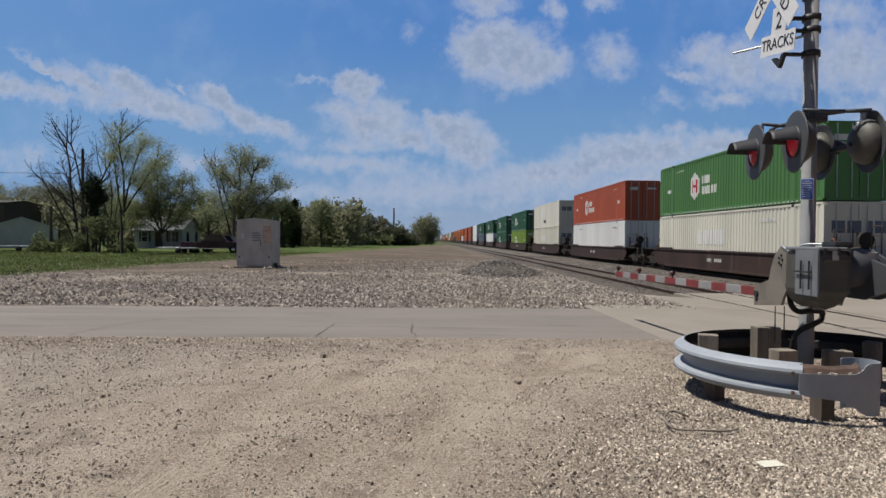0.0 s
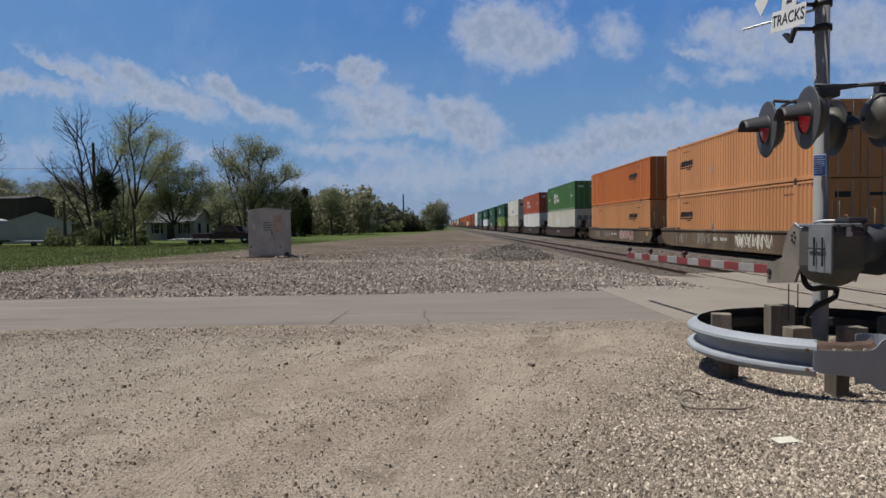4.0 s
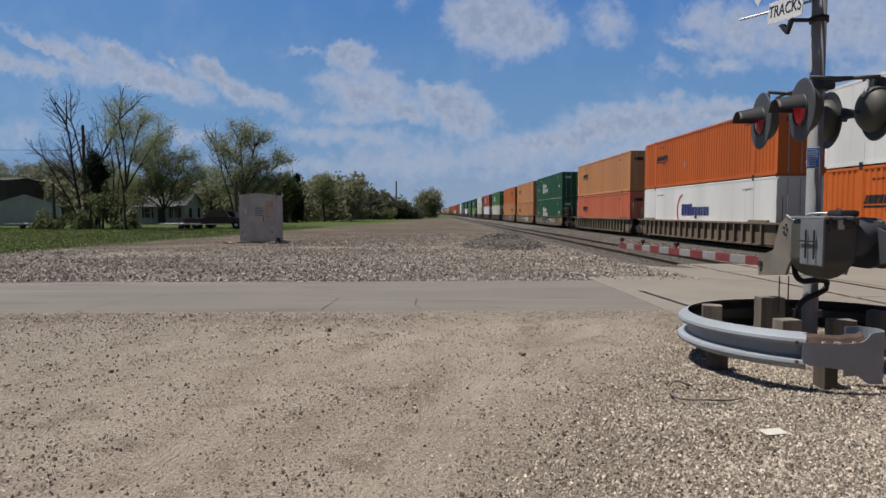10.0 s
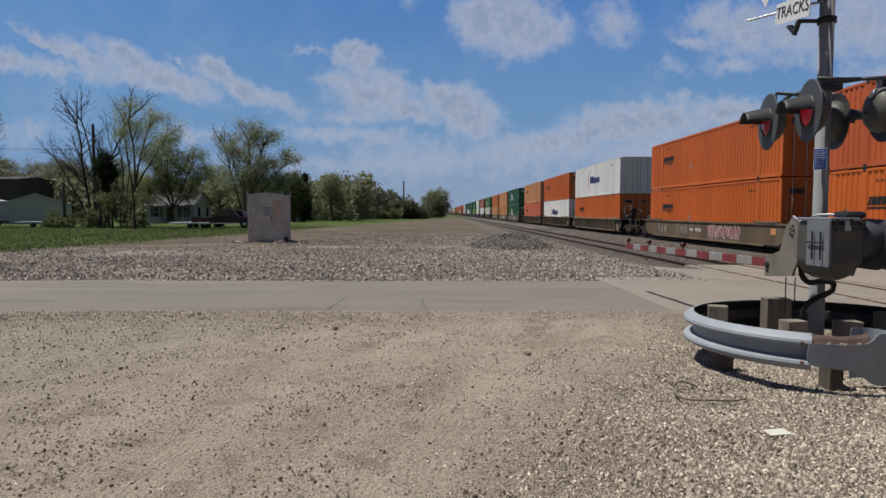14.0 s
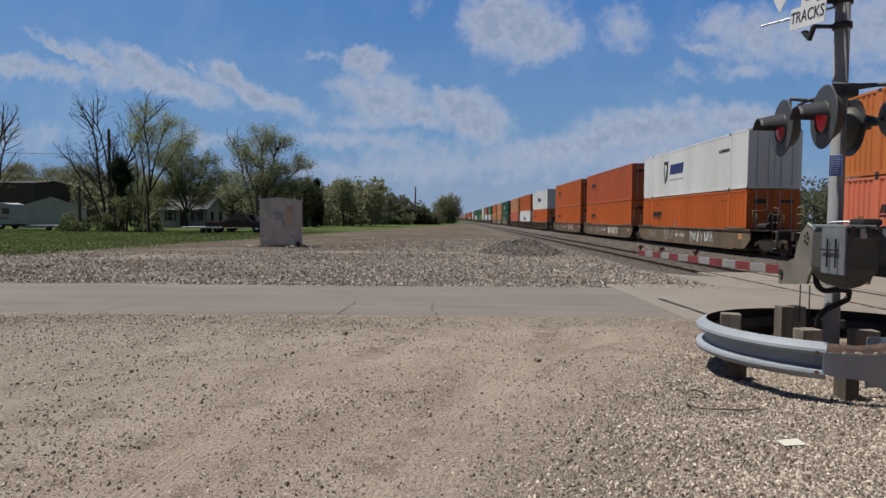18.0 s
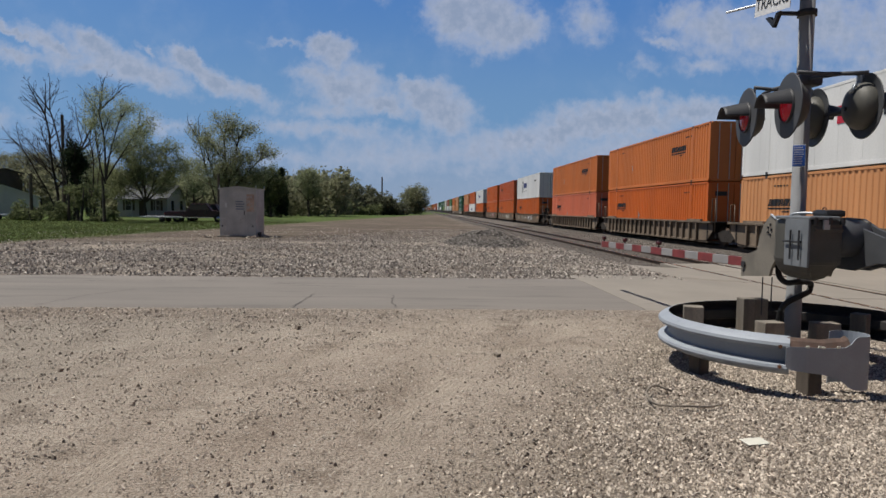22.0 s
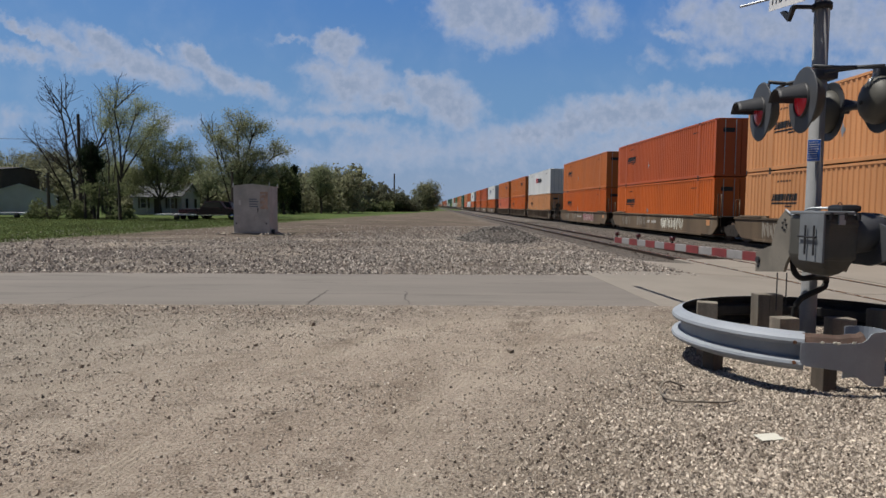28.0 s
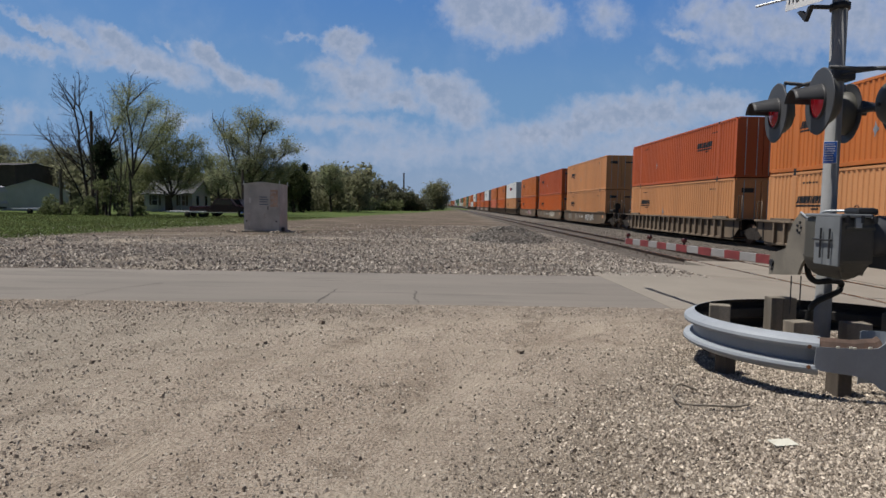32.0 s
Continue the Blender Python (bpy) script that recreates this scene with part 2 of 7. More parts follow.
SLATE = tin("grey_blue_container_paint", (0.136, 0.162, 0.204))
MARK_WHITE = surf("white_marking", (0.637, 0.637, 0.612), 0.1, 3, 30, 0.5)
MARK_BLACK = surf("black_marking", (0.02, 0.02, 0.022), 0.1, 3, 30, 0.5)
MARK_BLUE = surf("navy_marking", (0.03, 0.04, 0.16), 0.1, 3, 30, 0.5)
MARK_RED = surf("red_marking", (0.45, 0.02, 0.04), 0.1, 3, 30, 0.5)
BROWN_DUST = surf("faded_dusty_spray_paint", (0.27, 0.24, 0.20), 0.2, 6, 30, 0.7)
MARK_PINK = surf("pink_spray_paint", (0.30, 0.05, 0.10), 0.2, 6, 30, 0.6)
WORDS = {"orange": ORANGE, "faded orange": AMBER, "tan": TAN, "salmon": SALMON, "red-orange": RED_ORANGE, "dark green": GREEN, "bright green": LEAF_GREEN,
         "lime green": LIME, "white": WHITE, "cream": CREAM, "brick red": RED, "grey-blue": SLATE}

# ---- the train ----
CL, CW, CH = 16.15, 2.59, 2.896  # length, width, height of a container
FLOOR = 0.26  # underside of the lower container over the rails
mesh_of = {}


def shared(key, make):
    """One mesh for all alike parts."""
    if key not in mesh_of:
        bm = make()
        me = bpy.data.meshes.new(key[0])
        bm.to_mesh(me)
        bm.free()
        me.materials.append(key[1])
        mesh_of[key] = me
    return mesh_of[key]


def ribbed_side(x, sign, depth=0.036, period=0.278):
    """A corrugated steel side between the posts and rails."""
    prof, y = [], -CL / 2 + 0.16
    while y < CL / 2 - 0.16 - period:
        prof += [(y, 0), (y + 0.07, 0), (y + 0.105, depth), (y + 0.21, depth), (y + 0.245, 0)]
        y += period
    prof.append((CL / 2 - 0.16, 0))
    bm = bmesh.new()
    a = [bm.verts.new((x - sign * d, yy, 0.15)) for yy, d in prof]
    b = [bm.verts.new((x - sign * d, yy, CH - 0.09)) for yy, d in prof]
    for i in range(len(prof) - 1):
        bm.faces.new((a[i], a[i + 1], b[i + 1], b[i]) if sign > 0 else (a[i + 1], a[i], b[i], b[i + 1]))
    return bm


def plate_side(x, sign):
    """A smooth side of riveted plates with narrow joints, as one sheet."""
    prof, w = [], (CL - 0.32) / 13
    for i in range(13):
        y = -CL / 2 + 0.16 + i * w
        prof += [(y, 0.008), (y + 0.006, 0.0), (y + w / 2, -0.003), (y + w - 0.006, 0.0)]
    prof.append((CL / 2 - 0.16, 0.008))
    bm = bmesh.new()
    a = [bm.verts.new((x - sign * d, yy, 0.15)) for yy, d in prof]
    b = [bm.verts.new((x - sign * d, yy, CH - 0.09)) for yy, d in prof]
    for i in range(len(prof) - 1):
        bm.faces.new((a[i], a[i + 1], b[i + 1], b[i]) if sign > 0 else (a[i + 1], a[i], b[i], b[i + 1]))
    return bm


def container_end(y, sign):
    bm = bmesh.new()
    n, w = 9, (CW - 0.3) / 9
    for i in range(n):
        box(bm, -CW / 2 + 0.15 + i * w, y - sign * 0.05, 0.16, -CW / 2 + 0.15 + (i + 0.55) * w, y - sign * 0.012, CH - 0.1)
    box(bm, -CW / 2 + 0.12, y - sign * 0.07, 0.14, CW / 2 - 0.12, y - sign * 0.045, CH - 0.08)
    return bm


def hexagon(s, h):
    return [(s * 0.5, h * 0.25), (0, h * 0.5), (-s * 0.5, h * 0.25), (-s * 0.5, -h * 0.25), (0, -h * 0.5), (s * 0.5, -h * 0.25)]


def flat(outline, x, y, z):
    """A thin decal on a side that faces -x."""
    bm = prism([(y + u, z + v) for u, v in outline], x - 0.004, x)
    return bm


def bars(rows, x, thick=0.004):
    """Bars in place of lettering on the side that faces -x: rows of y0, z0, y1, z1."""
    bm = bmesh.new()
    for y0, z0, y1, z1 in rows:
        box(bm, x - thick, y0, z0, x, y1, z1)
    return bm


def slanted(y, z, h, widths, x, lean=0.08, gap=0.028, under=True):
    """A heavy leaning word in place of a brand: close-set leaning blocks over a rule."""
    bm, y0 = bmesh.new(), y
    blocks = []
    for w in widths:
        blocks.append((y - w, y, z, z + h, lean))
        y -= w + gap
    if under:
        blocks.append((y + gap, y0, z - 0.13, z - 0.06, 0.02))
        blocks.append((y + gap + 0.2 * (y0 - y), y - 0.02 + 0.45 * (y0 - y), z - 0.25, z - 0.19, 0.02))
    for a, b, za, zb, tilt in blocks:
        v = [bm.verts.new((xx, yy - tt, zz)) for xx in (x - 0.004, x) for yy, zz, tt in ((a, za, 0), (b, za, 0), (b, zb, tilt), (a, zb, tilt))]
        for q in ((0, 1, 2, 3), (7, 6, 5, 4), (0, 4, 5, 1), (1, 5, 6, 2), (2, 6, 7, 3), (3, 7, 4, 0)):
            bm.faces.new([v[i] for i in q])
    bmesh.ops.recalc_face_normals(bm, faces=bm.faces)
    return bm


def both_cases(y, z, tall, small, x):
    """A word in place of a brand: tall blocks, then lower ones, now and then with a stem."""
    bm = slanted(y, z, 0.62, tall, x, 0.0, 0.05, False)
    y -= sum(tall) + 0.05 * len(tall)
    for i, w in enumerate(small):
        box(bm, x - 0.004, y - w, z - (0.16 if i == 2 else 0), x, y, z + (0.64 if i == 0 else 0.46))
        y -= w + 0.05
    return bm


def word(y, z, h, widths, gap=0.06):
    """A row of upright bars that reads from +y to -y, as a word does from afar."""
    out = []
    for w in widths:
        out.append((y - w, z, y, z + h))
        y -= w + gap
    return out


XS = -CW / 2 - 0.002
RIB, RIB_DEEP = 0.278, 0.036


def drape(bm):
    """Lays a flat mark into the corrugations of a side that faces -x."""
    ys = [v.co.y for v in bm.verts]
    i = math.floor((min(ys) + CL / 2 - 0.16) / RIB)
    while -CL / 2 + 0.16 + i * RIB < max(ys):
        for step in (0.07, 0.105, 0.21, 0.245):
            y = -CL / 2 + 0.16 + i * RIB + step
            if min(ys) < y < max(ys):
                bmesh.ops.bisect_plane(bm, geom=[*bm.verts, *bm.edges, *bm.faces], dist=1e-5, plane_co=(0, y, 0), plane_no=(0, 1, 0))
        i += 1
    for v in bm.verts:
        u = (v.co.y + CL / 2 - 0.16) % RIB
        v.co.x += 0.010 + RIB_DEEP * min(1.0, max(0.0, (u - 0.07) / 0.035)) * min(1.0, max(0.0, (0.245 - u) / 0.035))
    return bm



def markings(style, c):
    """Brand devices and small print become plain shapes of their colours."""
    x, made = XS, []
    small = word(5.6, 2.42, 0.07, [0.06] * 9, 0.06) + word(-5.2, 2.38, 0.07, [0.06] * 8, 0.06)
    if style == "stripe":
        made.append(("mark", MARK_BLACK, lambda: slanted(5.95, 1.66, 0.28, [0.17, 0.19, 0.2, 0.2, 0.16, 0.09, 0.2, 0.16, 0.2], x)))
        made.append(("small_print", MARK_BLACK, lambda: bars(small, x)))
        made.append(("placard", STEEL, lambda: flat([(0.0, 0.26), (-0.15, 0), (0, -0.26), (0.15, 0)], x, 1.6, 1.15)))
    elif style == "stripe_end":
        made.append(("mark", MARK_BLACK, lambda: slanted(-3.4, 1.74, 0.28, [0.17, 0.19, 0.2, 0.2, 0.16, 0.09, 0.2, 0.16, 0.2], x)))
        made.append(("small_print", MARK_BLACK, lambda: bars(small, x)))
        made.append(("placard", STEEL, lambda: flat([(0.0, 0.26), (-0.13, 0), (0, -0.26), (0.13, 0)], x, 3.0, 1.25)))
    elif style == "hex":
        made.append(("emblem", MARK_WHITE, lambda: flat(hexagon(1.1, 1.5), x, 3.1, 1.45)))
        made.append(("emblem_bars", MARK_RED if c in (LEAF_GREEN, GREEN) else c, lambda: bars([(3.28, 1.1, 3.42, 1.8), (2.78, 1.1, 2.92, 1.8), (2.92, 1.38, 3.28, 1.52)], x - 0.004)))
        made.append(("mark", MARK_WHITE, lambda: bars(word(2.2, 1.5, 0.42, [0.16, 0.3, 0.3], 0.08) + word(2.2, 0.95, 0.42, [0.3, 0.18, 0.3, 0.26, 0.26], 0.08), x)))
        made.append(("small_print", MARK_WHITE, lambda: bars(small + word(6.9, 1.3, 0.2, [0.2, 0.2]) + word(-6.2, 1.3, 0.25, [0.18, 0.18]), x)))
    elif style == "ghost":
        made.append(("mark", WHITE, lambda: bars(word(2.6, 1.25, 0.75, [0.5, 0.65, 0.25, 0.5, 0.5], 0.14) + word(-3.6, 2.25, 0.14, [0.14] * 7, 0.06), x, 0.012)))
        made.append(("small_print", MARK_BLACK, lambda: bars(word(1.0, 0.62, 0.34, [0.12, 0.3, 0.1, 0.26, 0.12, 0.3], 0.06), x)))
    elif style == "shield":
        made.append(("emblem", MARK_BLACK, lambda: flat([(-0.42, 0.75), (0.42, 0.75), (0.4, -0.1), (0.15, -0.75), (-0.25, -0.4)], x, 3.4, 1.55)))
        made.append(("emblem_bars", MARK_WHITE, lambda: flat([(-0.2, 0.5), (0.3, 0.55), (0.1, -0.5)], x - 0.004, 3.4, 1.55)))
        made.append(("mark", MARK_BLUE, lambda: slanted(2.7, 1.4, 0.62, [0.42, 0.6, 0.2, 0.42, 0.42], x, 0.16, 0.05, False)))
        made.append(("small_print", MARK_BLACK, lambda: bars(word(-4.8, 2.0, 0.16, [0.16] * 6, 0.06) + word(2.6, 1.0, 0.08, [0.1] * 8, 0.2), x)))
    elif style == "arc":
        arc = [(0.95 * math.cos(a), 0.95 * math.sin(a)) for a in [radians(100 + 13 * i) for i in range(13)]] + [(0.8 * math.cos(a), 0.85 * math.sin(a)) for a in [radians(256 - 13 * i) for i in range(13)]]
        made.append(("emblem", MARK_RED, lambda: flat([(-u, v) for u, v in arc], x, 1.55, 1.5)))
        made.append(("mark", MARK_BLUE, lambda: both_cases(1.8, 1.22, [0.34, 0.32, 0.36], [0.24, 0.27, 0.27, 0.11, 0.24, 0.2, 0.11, 0.25, 0.25], x)))
        made.append(("small_print", MARK_BLACK, lambda: bars(small, x)))
    elif style == "cross":
        made.append(("emblem", MARK_RED, lambda: bars(word(1.9, 1.5, 0.6, [0.4, 0.34, 0.4], 0.1), x)))
        made.append(("mark", MARK_BLACK, lambda: bars(word(0.4, 1.5, 0.5, [0.2, 0.3, 0.3, 0.12, 0.26, 0.2, 0.12, 0.26, 0.26], 0.07), x)))
        made.append(("small_print", MARK_BLACK, lambda: bars(small, x)))
    else:
        made.append(("small_print", MARK_BLACK, lambda: bars(small, x)))
    return made


def container(words, style, plates=False):
    """A 53-foot container; its base lies at z = 0 and its length along y."""
    c = WORDS[words]
    root = thing("container", words + " steel freight container stacked on a rail well car", "container", group="containers on the train")
    put = lambda name, key, make, label="", mat=None: part(name, shared((name, mat or c, key), make), None, root, label)
    for s in (-1, 1):
        put("side_panel", ("side", s, plates), lambda: (plate_side if plates else ribbed_side)(s * (CW / 2 - 0.012), s))
        put("top_rail", ("tr", s), lambda: boxed(s * CW / 2, -CL / 2 + 0.1, CH - 0.1, s * (CW / 2 - 0.09), CL / 2 - 0.1, CH - 0.005, 0.008))
        put("bottom_rail", ("br", s), lambda: boxed(s * CW / 2, -CL / 2 + 0.1, 0.02, s * (CW / 2 - 0.1), CL / 2 - 0.1, 0.17, 0.008))
        for e in (-1, 1):
            put("corner_post", ("cp", s, e), lambda: boxed(s * CW / 2, e * CL / 2, 0.1, s * (CW / 2 - 0.16), e * (CL / 2 - 0.17), CH - 0.1))
            put("lift_post", ("lp", s, e), lambda: boxed(s * (CW / 2 + 0.002), e * 6.22, 0.1, s * (CW / 2 - 0.1), e * 5.98, CH - 0.08))
            for z0, z1 in ((0, 0.12), (CH - 0.12, CH)):
                put("corner_casting", ("cc", s, e, z0), lambda: boxed(s * (CW / 2 + 0.003), e * 6.2, z0, s * (CW / 2 - 0.16), e * 6.02, z1), "", DARK_METAL)
    put("end_panel", ("front",), lambda: container_end(CL / 2, 1))
    for s in (-1, 1):
        door = put("door", ("door", s), lambda: boxed(s * 0.015, -CL / 2 + 0.01, 0.14, s * (CW / 2 - 0.15), -CL / 2 + 0.06, CH - 0.1, 0.01))
        for xx in (0.3, 0.85):
            part("lock_rod", shared(("lock_rod", STEEL, s, xx), lambda: tube(bmesh.new(), (s * xx, -CL / 2 - 0.02, 0.1), (s * xx, -CL / 2 - 0.02, CH - 0.08), 0.018, seg=6)), None, door, "steel locking rod")
    put("sill", ("sill",), lambda: boxed(-CW / 2 + 0.1, -CL / 2, 0.01, CW / 2 - 0.1, -CL / 2 + 0.1, 0.14, 0.01))
    put("header", ("header",), lambda: boxed(-CW / 2 + 0.1, -CL / 2, CH - 0.1, CW / 2 - 0.1, -CL / 2 + 0.1, CH, 0.01))
    put("roof", ("roof",), lambda: boxed(-CW / 2 + 0.08, -CL / 2 + 0.09, CH - 0.05, CW / 2 - 0.08, CL / 2 - 0.06, CH - 0.02))
    put("floor", ("floor",), lambda: boxed(-CW / 2 + 0.1, -CL / 2 + 0.1, 0.04, CW / 2 - 0.1, CL / 2 - 0.08, 0.13))
    for name, mat, make in markings(style, c):
        tagged(put(name, ("mk", style, c.name, plates), make if plates else lambda: drape(make()), "", mat), kind="stuff")
    if style == "hex":
        tagged(put("reflective_tape", ("tape",), lambda: bars([(-7.4 + 0.31 * i, 0.06, -7.24 + 0.31 * i, 0.10) for i in range(48)], -CW / 2 - 0.001), "dashed white reflective tape", MARK_WHITE), kind="stuff")
    if style == "ghost":
        put("end_mark", ("eg",), lambda: box(box(box(boxed(-1.0, -CL / 2 + 0.004, 1.75, -0.5, -CL / 2 + 0.009, 2.2), -0.42, -CL / 2 + 0.004, 1.75, 0.1, -CL / 2 + 0.009, 2.2), 0.3, -CL / 2 + 0.004, 1.75, 0.52, -CL / 2 + 0.009, 2.2), 0.6, -CL / 2 + 0.004, 1.75, 1.05, -CL / 2 + 0.009, 2.2), "grey-blue blocks of lettering", SLATE)
    if style == "stripe" or style == "hex":
        for q, (xa, za, xb, zb) in enumerate(((-0.95, 2.2, -0.35, 2.42), (0.35, 2.25, 1.0, 2.38))):
            put("end_mark", ("em", style, q), lambda: boxed(xa, -CL / 2 + 0.004, za, xb, -CL / 2 + 0.012, zb), "", MARK_BLACK if style == "stripe" else MARK_WHITE)
    return root


def ribbon(bm, pts, w, x):
    """A flat sprayed stroke along points of (y, z), narrower at its ends."""
    row = []
    for i, p in enumerate(pts):
        d = (pts[min(i + 1, len(pts) - 1)] - pts[max(i - 1, 0)])
        n = Vector((-d.y, d.x)).normalized() * w * (0.55 + 0.45 * math.sin(math.pi * i / (len(pts) - 1)))
        row.append((bm.verts.new((x, p.x - n.x, p.y - n.y)), bm.verts.new((x, p.x + n.x, p.y + n.y))))
    for (a, b), (c, d) in zip(row, row[1:]):
        bm.faces.new((a, b, d, c))


def scrawl(y0, y1, z0, z1, seed, width=0.03, x=-1.397):
    """Looping sprayed strokes over a well's side, in place of lettering."""
    rnd = random.Random(seed)
    bm, y = bmesh.new(), y1
    while y > y0:
        w = rnd.uniform(0.3, 0.6)
        for _ in range(2):
            keys = [Vector((y - w * rnd.random(), z0 + (z1 - z0) * (k % 2 * 0.75 + 0.25 * rnd.random()))) for k in range(rnd.randint(3, 5))]
            keys = [keys[0]] + keys + [keys[-1]]
            pts = []
            for a, b, c, d in zip(keys, keys[1:], keys[2:], keys[3:]):
                for i in range(6):
                    t = i / 6
                    pts.append(0.5 * (2 * b + (c - a) * t + (2 * a - 5 * b + 4 * c - d) * t * t + (3 * b - a - 3 * c + d) * t ** 3))
            if len(pts) > 3:
                ribbon(bm, pts, width * rnd.uniform(0.8, 1.3), x)
        y -= w * 0.85
    return bm


def well_side(sign, ribbed):
    """One side of a well: a top chord, a web that tapers up towards both ends, a bottom chord, and ribs on the ribbed kind."""
    x = sign * (1.335 if ribbed else 1.39)
    bm = prism([(-8.75, 1.16), (-8.75, 0.74), (-8.2, 0.30), (-7.9, 0.26), (7.9, 0.26), (8.2, 0.30), (8.75, 0.74), (8.75, 1.16)], x, x - sign * (0.03 if ribbed else 0.05))
    return bm


def wheelset():
    bm = bmesh.new()
    tube(bm, (-0.95, 0, 0), (0.95, 0, 0), 0.085, seg=10)
    for s in (-1, 1):
        prof = [(0.05, 0.095), (0.09, 0.14), (0.045, 0.33), (0.06, 0.42), (0.068, 0.475), (-0.03, 0.488), (-0.045, 0.51), (-0.068, 0.505), (-0.06, 0.42), (-0.03, 0.33), (-0.05, 0.14), (-0.05, 0.095)]
        seg = 16
        rings = [[bm.verts.new((s * (0.76 + u), r * math.cos(a), r * math.sin(a))) for u, r in prof] for a in [2 * math.pi * k / seg for k in range(seg)]]
        for k in range(seg):
            ra, rb = rings[k], rings[(k + 1) % seg]
            for i in range(len(prof) - 1):
                bm.faces.new((ra[i], ra[i + 1], rb[i + 1], rb[i]))
    bmesh.ops.recalc_face_normals(bm, faces=bm.faces)
    return bm


def bogie_side(sign):
    x = sign * 1.02
    out = [(-1.25, 0.60), (-1.15, 0.68), (-0.55, 0.72), (-0.4, 0.80), (0.4, 0.80), (0.55, 0.72), (1.15, 0.68), (1.25, 0.60), (1.2, 0.42), (0.75, 0.46), (0.45, 0.26), (-0.45, 0.26), (-0.75, 0.46), (-1.2, 0.42)]
    bm = prism(out, x - 0.07, x + 0.07)
    for y in (-0.9, 0.9):
        tube(bm, (x + sign * 0.05, y, 0.505), (x + sign * 0.17, y, 0.505), 0.10, seg=10)
    for y in (-0.16, 0.0, 0.16):
        tube(bm, (x + sign * 0.02, y, 0.36), (x + sign * 0.02, y, 0.66), 0.06, seg=8)
    return bm


wheels = []


def bogie(parent, y, turning):
    b = part("bogie", shared(("bogie", TRUCK_METAL), lambda: boxed(-1.0, -0.2, 0.5, 1.0, 0.2, 0.82, 0.03)), None, parent, "sooty cast steel bogie", pose(0, y, 0))
    for s in (-1, 1):
        part("side_frame", shared(("side_frame", TRUCK_METAL, s), lambda: bogie_side(s)), None, b)
    for dy in (-0.9, 0.9):
        w = part("wheelset", shared(("wheelset", RAIL_STEEL), wheelset), None, b, "worn steel wheels on an axle", pose(0, dy, 0.483))
        if turning:
            wheels.append((w, dy))


